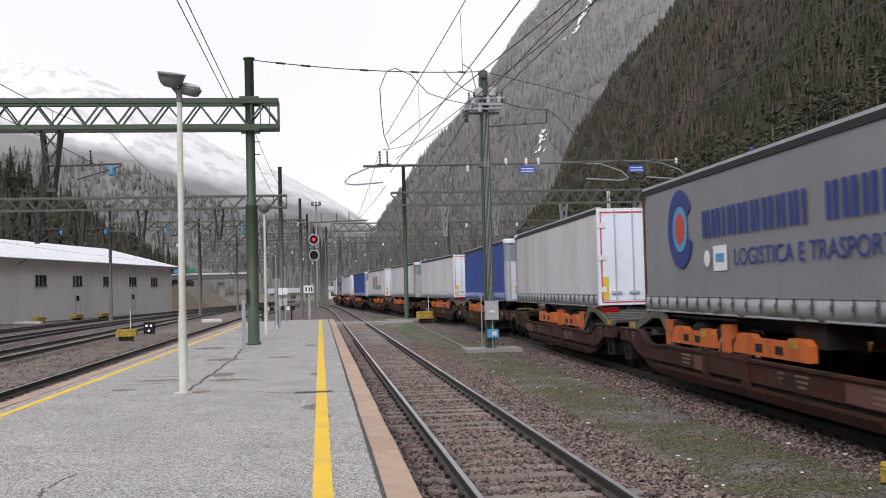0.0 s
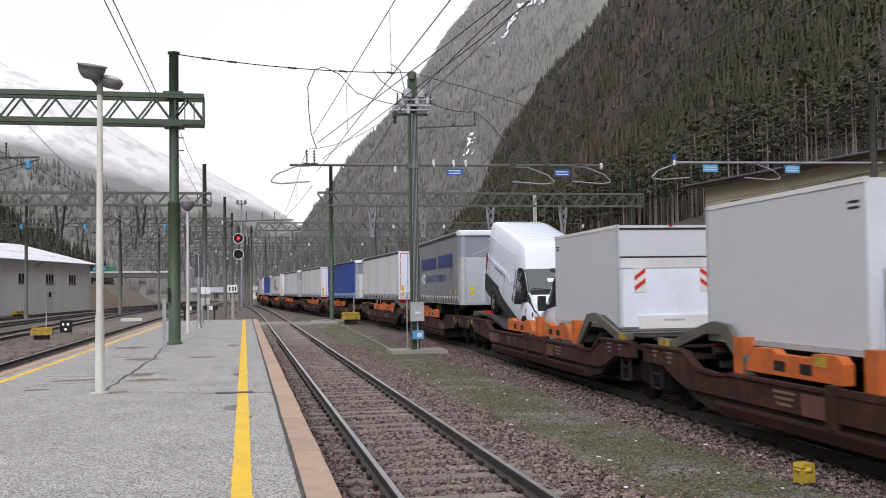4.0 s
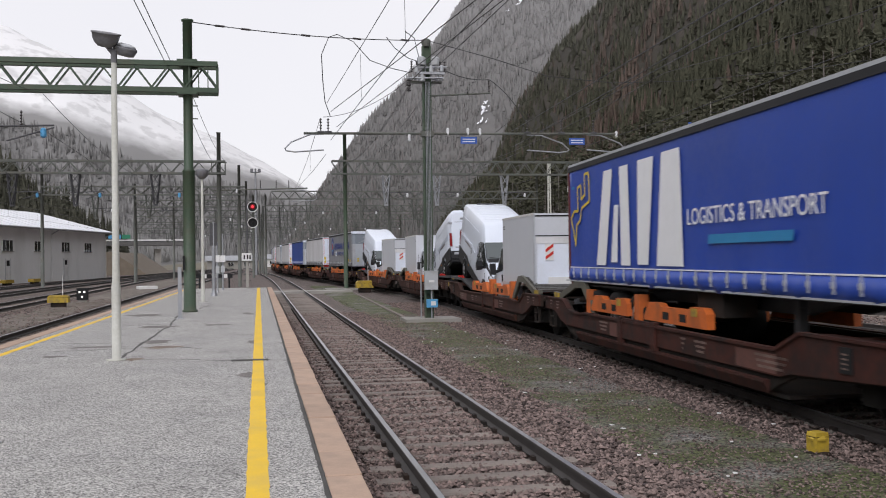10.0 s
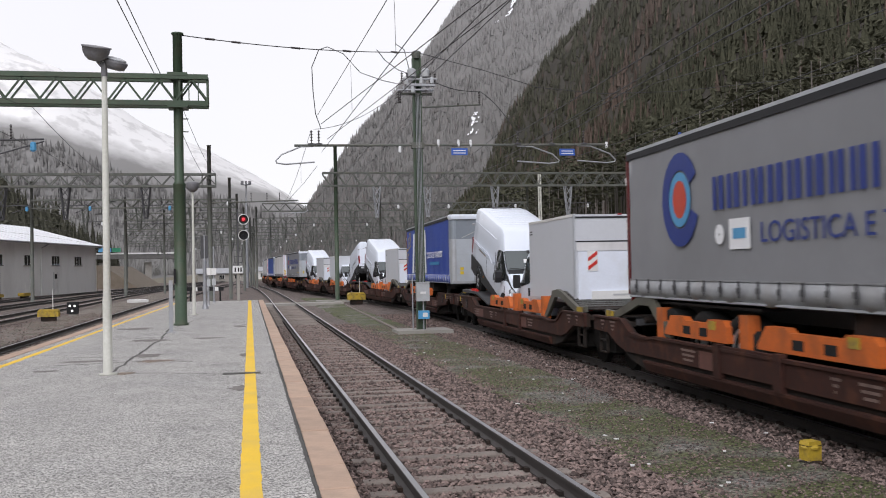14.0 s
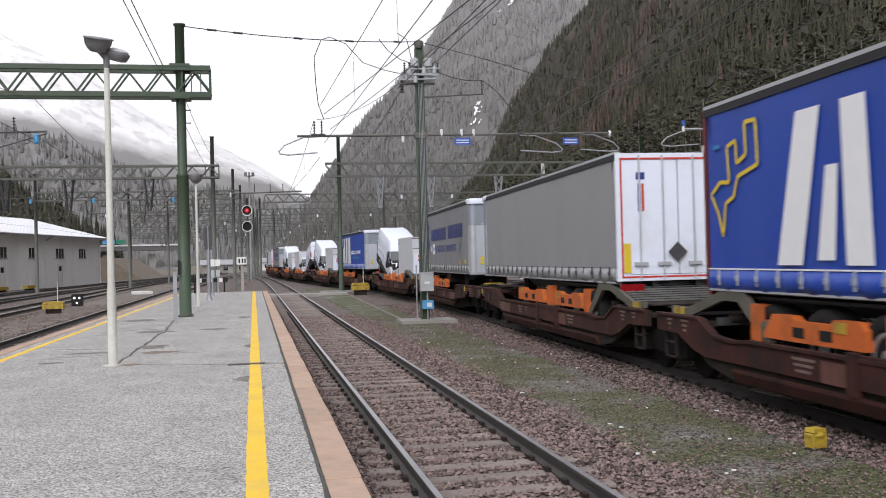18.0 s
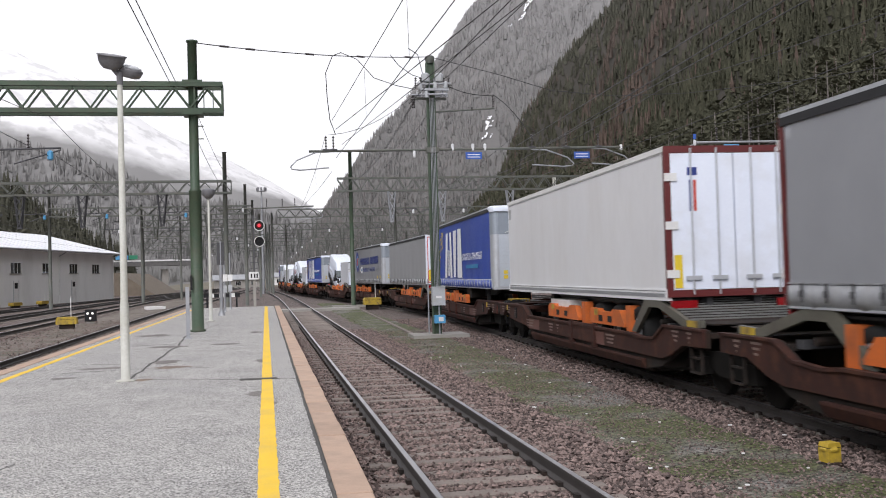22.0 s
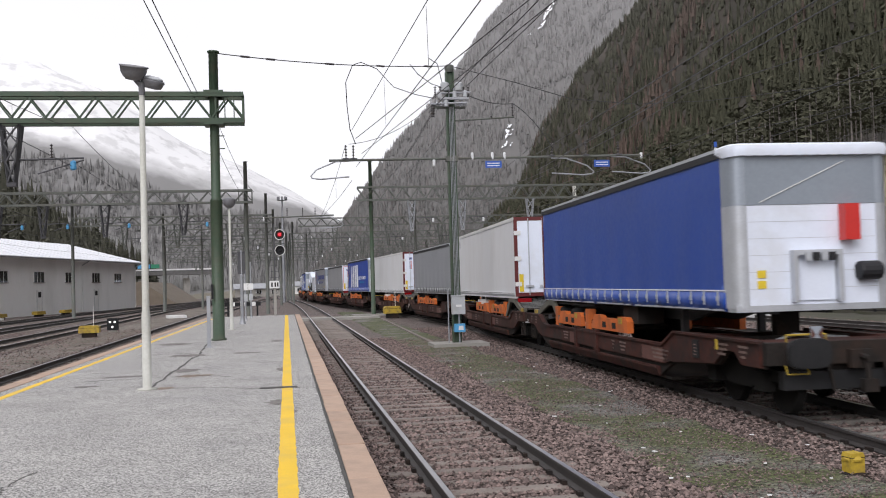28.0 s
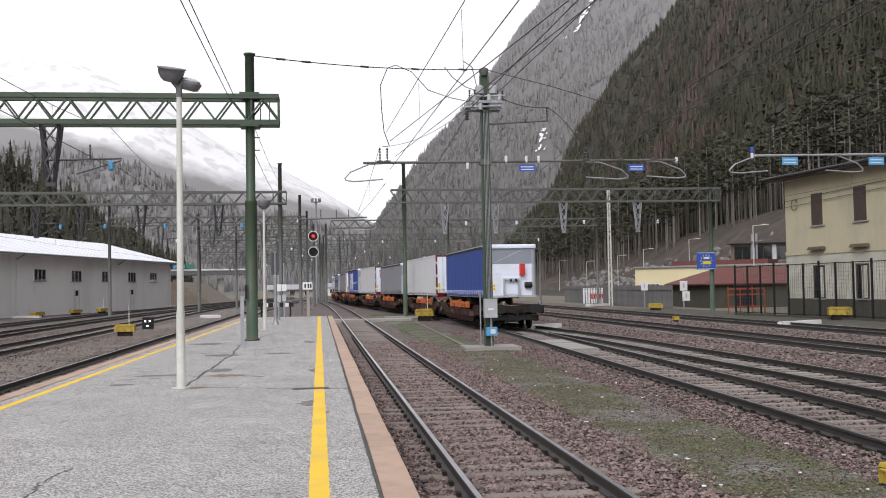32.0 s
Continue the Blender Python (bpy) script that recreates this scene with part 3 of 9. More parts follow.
stones("ballast_stones", 60000, bed_spots(0.85, 4.6, 6.5, 42, 1.5), (0.018, 0.042), "reddish-grey ballast stones of the platform track", 1, BED_Z + 0.01)
stones("ballast_stones", 14000, bed_spots(4.3, 6.6, 7.5, 40, 1.5), (0.008, 0.022), "small grey stones on the gravel strip", 2, BED_Z + 0.04)
stones("ballast_stones", 52000, bed_spots(6.1, 13.8, 9, 50, 1.4), (0.019, 0.043), "reddish ballast stones beside the main track", 3, BED_Z + 0.01)
stones("ballast_stones", 12000, bed_spots(13.5, 26, 22, 90, 1.3), (0.03, 0.07), "reddish ballast stones between the far sidings", 4, BED_Z + 0.01)

stones("ballast_stones", 16000, bed_spots(-17, -5.2, 14, 62, 1.3), (0.018, 0.045), "brownish ballast stones beyond the platform", 5, BED_Z + 0.02)

# ---- platform ----
def left_edge(y):
    return -5.02 + 0.0125 * (y - 14)


platform = thing("platform", label="grey asphalt station platform with yellow edge lines", category="platform", kind="structure")
bm = bmesh.new()
P_END = 57.6
ys = [-30, -10, 0, 10, 20, 30, 40, 50, P_END]
lo = [[bm.verts.new((x, y, z)) for x, z in ((left_edge(y) + 0.30, 0.0), (0.44, 0.0), (0.44, -0.8), (left_edge(y) + 0.30, -0.8))] for y in ys]
for a, b in zip(lo, lo[1:]):
    for i in range(4):
        bm.faces.new((a[i], a[(i + 1) % 4], b[(i + 1) % 4], b[i]))
bm.faces.new(lo[0][::-1])
bm.faces.new(lo[-1])
part("asphalt_slab", bm, ASPHALT, platform, "worn grey asphalt surface")
part("edge_joint", bx(0.441, 0.478, -30, P_END, -0.8, -0.006), JOINT, platform)
kb = bx(0.0, 0.27, 0.004, 0.896, -0.17, 0.006)
bmesh.ops.bevel(kb, geom=list(kb.edges), offset=0.008, segments=1, affect="EDGES")
KERB_MESH = bpy.data.meshes.new("kerbstone")
kb.to_mesh(KERB_MESH)
kb.free()
KERB_MESH.materials.append(KERB)
rnd = random.Random(3)
y = -8.0
while y < P_END - 0.8:
    piece("kerbstone", KERB_MESH, platform, pose(0.478 + rnd.uniform(-0.006, 0.006), y, rnd.uniform(-0.006, 0.004), 0, rnd.uniform(-0.3, 0.3), rnd.uniform(-0.25, 0.25)))
    y += 0.9
y = -8.0
while y < P_END - 0.8:
    piece("kerbstone", KERB_MESH, platform, pose(left_edge(y), y, rnd.uniform(-0.006, 0.002), 0, 0, -0.7))
    y += 0.9
part("retaining_wall", bx(0.49, 0.68, -30, P_END, -0.85, -0.172), CONCRETE, platform, "stained concrete face under the kerb")
bm = bmesh.new()
prism(bm, [(left_edge(-30) + 0.06, -30), (left_edge(P_END) + 0.06, P_END), (left_edge(P_END) + 0.295, P_END), (left_edge(-30) + 0.295, -30)], "z", -0.85, -0.175)
part("retaining_wall", bm, CONCRETE, platform)


def ribbon(pts, w, z0, z1, jitter=0.0, seed=1):
    """A thin band on the platform with an uneven edge."""
    r = random.Random(seed)
    bm = bmesh.new()
    prev = None
    for i, (x, y) in enumerate(pts):
        a = Vector(pts[max(i - 1, 0)])
        b = Vector(pts[min(i + 1, len(pts) - 1)])
        d = (b - a).normalized()
        n = Vector((-d.y, d.x))
        wl, wr = w / 2 + r.uniform(-jitter, jitter), w / 2 + r.uniform(-jitter, jitter)
        row = [bm.verts.new((x + n.x * wl, y + n.y * wl, z1)), bm.verts.new((x - n.x * wr, y - n.y * wr, z1)), bm.verts.new((x - n.x * wr, y - n.y * wr, z0)), bm.verts.new((x + n.x * wl, y + n.y * wl, z0))]
        if prev:
            for k in range(4):
                bm.faces.new((prev[k], prev[(k + 1) % 4], row[(k + 1) % 4], row[k]))
        else:
            bm.faces.new(row[::-1])
        prev = row
    bm.faces.new(prev)
    return bm


def wander(a, b, n, amp, seed):
    r = random.Random(seed)
    out = []
    for i in range(n + 1):
        k = i / n
        out.append((a[0] + (b[0] - a[0]) * k + r.uniform(-amp, amp), a[1] + (b[1] - a[1]) * k + r.uniform(-amp, amp)))
    return out


part("safety_line", ribbon([(-0.02 + 0.0003 * y, y) for y in np.arange(-6, 57.2, 0.12)], 0.162, -0.01, 0.004, 0.006, 2), YELLOW, platform, "worn yellow safety line")
part("safety_line", ribbon([(left_edge(y) + 0.58, y) for y in np.arange(-6, 57.2, 0.3)], 0.13, -0.01, 0.004, 0.010, 4), YELLOW, platform, "worn yellow safety line")
part("edge_crumble", ribbon([(0.452 + 0.010 * noise.noise((y * 1.3, 0, 4)), y) for y in np.arange(-6, 57.2, 0.07)], 0.026, -0.01, 0.0035, 0.010, 8), JOINT, platform, "dark crumbled joint along the kerb")
part("drain_slot", bx(-0.44, 0.14, 15.90, 16.08, -0.02, 0.012), JOINT, platform, "dark metal joint across the yellow line")
for k, (a, b, w) in enumerate([((-0.44, 16.0), (-1.4, 16.6), 0.012), ((-1.4, 16.6), (-2.25, 16.7), 0.012), ((0.12, 16.0), (0.42, 15.8), 0.012), ((-2.25, 16.7), (-2.16, 24.5), 0.05), ((-2.16, 24.5), (-2.3, 29.5), 0.05), ((-3.6, 18.6), (-1.5, 19.0), 0.012), ((-2.3, 29.5), (-1.6, 37.5), 0.03), ((-2.3, 8.1), (-2.34, 8.75), 0.016), ((-2.34, 8.75), (-2.26, 9.4), 0.014), ((-3.7, 25.5), (-2.4, 25.8), 0.03), ((-1.9, 19.2), (-1.0, 18.4), 0.02), ((-3.9, 20.5), (-2.6, 20.0), 0.012)]):
    part("crack", ribbon(wander(a, b, 14, 0.035, k + 11), w, -0.01, 0.003, w * 0.3, k), JOINT, platform, "dark crack in the asphalt")
# worn patches and oily spots
SPOT = mat("oily_asphalt", (0.20, 0.185, 0.17), (0.115, 0.105, 0.098), 3, 40, 0.85, 0.3, grit=(75.0, 0.6))
RUSTY = mat("rust_stained_asphalt", (0.26, 0.20, 0.15), (0.15, 0.115, 0.09), 3, 40, 0.9, 0.3, grit=(75.0, 0.6))
sp_r = random.Random(31)
for k, (x, y, a, b, m) in enumerate(((-0.16, 14.0, 0.16, 0.34, SPOT), (0.02, 12.9, 0.09, 0.2, SPOT), (-1.72, 18.9, 0.42, 0.28, RUSTY), (-1.95, 20.2, 0.30, 0.5, SPOT), (-3.0, 19.3, 0.55, 0.22, SPOT), (-3.4, 17.6, 0.22, 0.15, SPOT), (-2.35, 24.8, 0.5, 0.4, SPOT), (-0.12, 19.6, 0.12, 0.4, SPOT), (-1.0, 25.0, 0.35, 0.3, SPOT), (-2.05, 16.7, 0.24, 0.2, RUSTY), (-0.3, 30, 0.2, 0.5, SPOT), (-3.3, 30.2, 0.5, 0.6, SPOT))):
    bm = bmesh.new()
    ring = [bm.verts.new((x + a * math.cos(q) * sp_r.uniform(0.55, 1.15), y + b * math.sin(q) * sp_r.uniform(0.55, 1.15), 0.0025 + 0.0002 * k)) for q in np.linspace(0, 6.283, 19)[:-1]]
    low = [bm.verts.new((v.co.x, v.co.y, -0.02)) for v in ring]
    bm.faces.new(ring)
    bm.faces.new(low[::-1])
    for i in range(18):
        bm.faces.new((ring[i], ring[i - 1], low[i - 1], low[i]))
    part("stain_patch", bm, m, platform, "dark worn patch in the asphalt")
# asphalt end ramp and timber crossing beyond the platform
bm = bmesh.new()
prism(bm, [(P_END, 0.0), (P_END, -0.9), (66, -0.9), (66, -0.62)], "x", left_edge(57), 0.74)
part("end_ramp", bm, CONCRETE, platform, "concrete ramp at the platform end")
part("boarded_crossing", bx(-4, 6.2, 66.2, 68.4, -0.8, -0.53), CONCRETE, platform, "pale concrete boarded crossing")

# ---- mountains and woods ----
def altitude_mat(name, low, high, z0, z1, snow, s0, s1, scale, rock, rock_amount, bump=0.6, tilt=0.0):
    """Ground of a slope: paler with height as painted haze, rock in patches, snow above a ragged line."""
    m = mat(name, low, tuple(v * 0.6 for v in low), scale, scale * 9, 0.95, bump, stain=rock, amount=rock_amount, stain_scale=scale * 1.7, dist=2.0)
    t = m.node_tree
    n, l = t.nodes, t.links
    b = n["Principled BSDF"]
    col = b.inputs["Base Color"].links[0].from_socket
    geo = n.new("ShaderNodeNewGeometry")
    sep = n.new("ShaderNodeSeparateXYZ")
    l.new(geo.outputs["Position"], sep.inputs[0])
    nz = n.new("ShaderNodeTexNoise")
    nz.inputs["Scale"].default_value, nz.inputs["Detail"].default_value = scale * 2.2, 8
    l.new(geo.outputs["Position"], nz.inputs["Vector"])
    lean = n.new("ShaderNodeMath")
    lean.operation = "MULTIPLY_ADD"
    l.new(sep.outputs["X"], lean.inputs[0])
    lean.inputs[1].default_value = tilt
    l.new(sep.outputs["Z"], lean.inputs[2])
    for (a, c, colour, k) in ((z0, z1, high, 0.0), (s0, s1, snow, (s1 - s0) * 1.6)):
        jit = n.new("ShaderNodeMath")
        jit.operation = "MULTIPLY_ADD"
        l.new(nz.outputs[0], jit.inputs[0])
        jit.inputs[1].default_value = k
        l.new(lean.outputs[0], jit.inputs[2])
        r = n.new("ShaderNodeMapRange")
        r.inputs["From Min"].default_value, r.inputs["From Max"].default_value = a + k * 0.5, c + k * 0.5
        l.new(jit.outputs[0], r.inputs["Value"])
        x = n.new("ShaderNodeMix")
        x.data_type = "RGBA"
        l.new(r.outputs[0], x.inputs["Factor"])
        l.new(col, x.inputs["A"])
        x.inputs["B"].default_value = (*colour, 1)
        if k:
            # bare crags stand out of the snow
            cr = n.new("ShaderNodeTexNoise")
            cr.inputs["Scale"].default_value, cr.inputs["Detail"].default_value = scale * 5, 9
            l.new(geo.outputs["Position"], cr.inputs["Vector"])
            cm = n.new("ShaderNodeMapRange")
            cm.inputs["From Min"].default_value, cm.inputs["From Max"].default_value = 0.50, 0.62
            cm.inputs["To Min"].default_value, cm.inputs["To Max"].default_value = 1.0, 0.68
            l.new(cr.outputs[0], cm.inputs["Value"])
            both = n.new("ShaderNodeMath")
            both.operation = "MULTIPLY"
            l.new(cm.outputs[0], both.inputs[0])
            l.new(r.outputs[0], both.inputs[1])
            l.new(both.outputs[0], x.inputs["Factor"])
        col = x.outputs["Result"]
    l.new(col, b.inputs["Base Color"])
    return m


def fractal(x, y, s, octaves=4):
    v, a = 0.0, 1.0
    for k in range(octaves):
        v += a * noise.noise((x * s, y * s, 5.0 + k))
        s *= 2.1
        a *= 0.5
    return v


def east_height(x, y):
    """The long steep valley side that runs on behind the near spur."""
    z = max(0.0, x - 12)
    gully = fractal(x * 0.5, y, 0.006, 4) * min(z * 0.35, 55)
    return -1.2 + (z * (0.58 + 0.64 * ease(20, 90, z)) + gully) * ease(930, 1480, y)


def spur_foot(y):
    return 50 + 0.16 * max(0.0, y - 300)


def spur_height(x, y):
    """The near wooded spur: an apron of scree at its foot, a steep flank, and a ridge that falls towards the valley."""
    d = max(0.0, x - spur_foot(y))
    apron = 62 * (1 - ease(320, 800, y))
    up = max(0.0, d - apron)
    z = 0.26 * min(d, apron) + float(np.interp(up, [0, 30, 66, 94, 190, 300, 520], [0, 34, 78, 132, 246, 378, 620]))
    z += 0.048 * min(200.0, max(0.0, 300 - y)) * ease(6, 26, d)
    z += fractal(x, y, 0.011, 4) * min(up * 0.30, 26)
    z += 9 * noise.noise((x * 0.03, 2.0, 7.0)) * ease(760, 900, y) * ease(30, 70, up)
    return -0.9 + z - 2.2 * max(0.0, y - 900)


def west_height(x, y):
    z = max(0.0, -x - 45 - 0.02 * max(0, y - 150))
    return -0.9 + z * 0.60 * (1 - ease(330, 900, y) * 0.3) + fractal(x, y, 0.008, 4) * min(z * 0.2, 25)


def far_height(x, y):
    """Distant snowy range that closes the valley."""
    u = x / y * 2400
    ridge = float(np.interp(u, [-1500, -1100, -800, -700, -557, -428, -320, -261, -168, -90, 50, 150, 230, 400], [520, 600, 566, 560, 540, 488, 420, 384, 335, 302, 225, 160, 90, 20]))
    k = ease(1250, 2400, y)
    return -5 + ridge * 0.98 * k * k + fractal(x, y, 0.004, 5) * 42 * k * (1 - 0.5 * k)


def slope(name, height, xs, ys, material, label, category):
    vs, fs = [], []
    for y in ys:
        for x in xs:
            vs.append((x, y, height(x, y)))
    n = len(xs)
    for j in range(len(ys) - 1):
        for i in range(n - 1):
            a = j * n + i
            fs.append((a, a + 1, a + n + 1, a + n))
    return raw_mesh(name, vs, fs, material, label, category, "structure", smooth=True)


def hazy(m, pale, low=(0.36, -20.0), high=(0.95, 420.0)):
    """Haze painted into the base colour, more of it with height; low and high are (share, height)."""
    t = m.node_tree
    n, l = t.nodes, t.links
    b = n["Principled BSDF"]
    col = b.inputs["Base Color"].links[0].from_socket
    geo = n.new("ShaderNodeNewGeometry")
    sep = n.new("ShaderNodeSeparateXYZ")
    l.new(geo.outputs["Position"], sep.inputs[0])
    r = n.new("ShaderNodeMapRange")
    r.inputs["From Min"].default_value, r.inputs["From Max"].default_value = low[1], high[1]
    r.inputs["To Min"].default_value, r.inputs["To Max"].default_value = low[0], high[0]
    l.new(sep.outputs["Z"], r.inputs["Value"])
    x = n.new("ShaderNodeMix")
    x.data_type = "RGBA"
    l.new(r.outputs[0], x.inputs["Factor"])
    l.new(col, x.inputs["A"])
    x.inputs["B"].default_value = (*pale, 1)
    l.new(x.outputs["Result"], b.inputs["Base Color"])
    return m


def bare_slope(name):
    return mat(name, (0.050, 0.044, 0.034), (0.030, 0.028, 0.022), 0.03, 0.5, 0.95, 0.6, stain=(0.085, 0.066, 0.052), amount=0.5, stain_scale=0.05, dist=1.0)


# grey haze is painted into the base colours of these slopes and woods
HAZE_GREY = (0.30, 0.294, 0.292)
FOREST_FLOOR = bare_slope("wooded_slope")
PALE_HAZE = (0.40, 0.395, 0.39)
PALE_FLOOR = hazy(bare_slope("pale_haze_slope"), tuple(0.62 * v for v in PALE_HAZE), (0.62, 0.0), (0.9, 250.0))
HAZY_FLOOR = hazy(bare_slope("hazy_slope"), tuple(0.72 * v for v in HAZE_GREY))
# the distant range's pale lower tones are haze put into its colour
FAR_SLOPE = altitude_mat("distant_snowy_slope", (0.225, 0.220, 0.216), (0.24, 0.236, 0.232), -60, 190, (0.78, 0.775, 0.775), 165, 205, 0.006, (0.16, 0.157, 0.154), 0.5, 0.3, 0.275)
WEST_FLOOR = altitude_mat("west_slope", (0.060, 0.058, 0.048), (0.10, 0.10, 0.095), 30, 160, (0.5, 0.5, 0.5), 420, 520, 0.02, (0.10, 0.09, 0.07), 0.4)
slope("mountain_east", east_height, list(np.concatenate([np.linspace(10, 160, 31), np.linspace(172, 760, 48)])), list(np.linspace(900, 2500, 81)), HAZY_FLOOR, "steep wooded mountainside, greyed by painted haze and hung with snow gullies", "mountain")
slope("mountain_spur", spur_height, list(np.concatenate([np.linspace(48, 200, 39), np.linspace(206, 760, 70)])), list(np.concatenate([np.linspace(-140, 880, 103), np.linspace(886, 960, 10)])), FOREST_FLOOR, "dark wooded spur that rises beside the rail yard", "mountain")
slope("mountain_west", west_height, list(np.linspace(-520, -44, 60)), list(np.linspace(-60, 420, 24)), WEST_FLOOR, "dark wooded hillside beyond the yard", "mountain")
slope("mountain_west", west_height, list(np.linspace(-620, -44, 64)), list(np.linspace(420, 1250, 40)), PALE_FLOOR, "hillside up the valley, greyed by painted haze", "mountain")
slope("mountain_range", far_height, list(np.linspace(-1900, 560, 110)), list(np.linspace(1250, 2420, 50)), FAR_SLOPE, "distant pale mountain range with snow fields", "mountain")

# snow patches high on the east side
SNOW = mat("old_snow", (0.86, 0.87, 0.9), (0.76, 0.78, 0.82), 0.1, 2, 0.8, 0.3)


def foliage(name, c1, c2, k=0.3):
    return mat(name, c1, c2, 0.12, 1.2, 0.95, 0.0, island=k, spec=0.05)


# haze painted into needles and twigs, growing with height
SPRUCE = hazy(foliage("spruce_needles", (0.098, 0.097, 0.066), (0.056, 0.058, 0.041), 0.2), (0.20, 0.195, 0.185), (0.0, 70.0), (0.7, 380.0))
LARCH = hazy(foliage("bare_larch_twigs", (0.150, 0.112, 0.092), (0.090, 0.070, 0.058), 0.2), (0.22, 0.205, 0.195), (0.0, 70.0), (0.7, 380.0))
HAZY_SPRUCE = hazy(foliage("hazy_spruce_needles", (0.085, 0.084, 0.068), (0.055, 0.056, 0.047), 0.1), HAZE_GREY)
PALE_HAZE_SPRUCE = hazy(foliage("pale_haze_spruce_needles", (0.10, 0.098, 0.085), (0.07, 0.07, 0.062), 0.1), PALE_HAZE, (0.62, 0.0), (0.9, 250.0))
HAZY_LARCH = hazy(foliage("hazy_larch_twigs", (0.135, 0.108, 0.092), (0.09, 0.072, 0.062), 0.2), HAZE_GREY)
TRUNK = mat("pine_bark", (0.23, 0.205, 0.185), (0.13, 0.115, 0.105), 2, 20, 0.95, 0.2, island=0.3)


def conifer(seed, boughs, base=0.12, fat=0.078, stem=True):
    """A spruce of unit height: a thin dark core and many small drooping boughs round it."""
    r = random.Random(seed)
    vs, fs = [], []

    def add(pts, faces):
        o = len(vs)
        vs.extend(pts)
        fs.extend(tuple(i + o for i in f) for f in faces)
    if stem:
        add([(0.012, 0, 0), (-0.008, 0.01, 0), (-0.008, -0.01, 0), (0, 0, 0.98)], [(0, 1, 3), (1, 2, 3), (2, 0, 3)])
    core = fat * 0.72
    add([(core, 0, base), (-core * 0.5, core * 0.87, base), (-core * 0.5, -core * 0.87, base), (0, 0, 1.0)], [(0, 1, 3), (1, 2, 3), (2, 0, 3)])
    for k in range(boughs):
        q = (k + r.random()) / boughs
        z = base + (0.97 - base) * q ** 0.85
        rad = fat * (1.08 - 0.98 * q) * r.uniform(0.45, 1.3)
        a = r.uniform(0, 6.283)
        w = r.uniform(0.22, 0.46)
        droop = rad * r.uniform(0.05, 0.5)
        up = rad * r.uniform(0.1, 0.35) + 0.008
        k0, k1 = rad * 0.25, rad * r.uniform(0.6, 1.0)
        add([(k0 * math.cos(a), k0 * math.sin(a), z + up), (rad * math.cos(a - w), rad * math.sin(a - w), z - droop), (k1 * math.cos(a + w), k1 * math.sin(a + w), z - droop * r.uniform(-0.6, 1.2))], [(0, 1, 2)])
    return np.array(vs), fs


def pine(seed, clumps):
    """The high crown of a tall pine: small clumps of needles round the upper stem."""
    r = random.Random(seed)
    vs, fs = [], []
    for k in range(clumps):
        z = r.uniform(0.48, 1.0)
        rad = 0.105 * math.sqrt(max(0.05, 1 - ((z - 0.68) / 0.34) ** 2)) * r.random() ** 0.4
        a = r.uniform(0, 6.283)
        c = Vector((rad * math.cos(a), rad * math.sin(a), z))
        o = len(vs)
        for i in range(3):
            q = Vector((r.uniform(-1, 1), r.uniform(-1, 1), r.uniform(-0.7, 0.7))) * 0.042
            vs.append(tuple(c + q))
        fs.append((o, o + 1, o + 2))
    return np.array(vs), fs


def woods(name, kinds, spots, material, label, parent=None):
    verts, faces, o = [], [], 0
    for k, (x, y, z, h, w, a) in enumerate(spots):
        v, f = kinds[k % len(kinds)]
        c, s = math.cos(a), math.sin(a)
        q = np.stack([(v[:, 0] * c - v[:, 1] * s) * h * w + x, (v[:, 0] * s + v[:, 1] * c) * h * w + y, v[:, 2] * h + z], 1)
        verts.append(q)
        faces.extend([tuple(i + o for i in t) for t in f])
        o += len(v)
    return raw_mesh(name, np.concatenate(verts).tolist(), faces, material, label, "woods", "stuff", parent)


def spots_on(height, n, x_of, y_of, seed, hs, keep=None, sink=0.6):
    r = random.Random(seed)
    out = []
    tries = 0
    while len(out) < n and tries < n * 9:
        tries += 1
        y = y_of(r)
        x = x_of(r, y)
        z = height(x, y)
        if z < 0.3 or (keep and not keep(x, y, z, r)):
            continue
        out.append((x, y, z - sink, r.uniform(*hs) * r.uniform(0.75, 1.0), r.uniform(0.85, 1.25), r.uniform(0, 6.28)))
    return out


NEAR_KINDS = [conifer(k, 60, 0.05, 0.165 + 0.016 * (k % 4)) for k in range(8)]
TALL_KINDS = [pine(k + 40, 110) for k in range(6)]
TINY_KINDS = [conifer(k + 60, 8, 0.04, 0.22, False) for k in range(4)]
LARCH_KINDS = [conifer(k + 80, 44, 0.10, 0.15 + 0.014 * (k % 3), True) for k in range(5)]
STEM = [(np.array([(0.0085, 0, 0), (-0.005, 0.007, 0), (-0.005, -0.007, 0), (0.004, 0, 0.9), (-0.003, 0.004, 0.9), (-0.003, -0.004, 0.9)]), [(0, 1, 4, 3), (1, 2, 5, 4), (2, 0, 3, 5)])]


def on_slope(u, e):
    """The place where a line of sight from the platform meets the east side."""
    y = 940.0
    while y < 2400 and (east_height(u * y, y) - 1.6) / y < e:
        y += 4
    return u * y, y


SNOW_GULLIES = [(on_slope(u, e), n, s) for u, e, n, s in ((0.234, 0.156, 9, 4.0), (0.2325, 0.150, 10, 4.5), (0.231, 0.144, 10, 4.5), (0.2295, 0.138, 8, 4.0), (0.2345, 0.136, 4, 3.0), (0.2715, 0.259, 9, 6), (0.279, 0.270, 9, 6), (0.283, 0.279, 9, 6), (0.289, 0.289, 9, 6), (0.303, 0.296, 10, 7), (0.259, 0.253, 4, 4), (0.315, 0.30, 10, 7))]


def clear_of_snow(x, y):
    return not any(abs(x - px) < 5 and -24 < y - py < 6 for (px, py), _, _ in SNOW_GULLIES[:5])


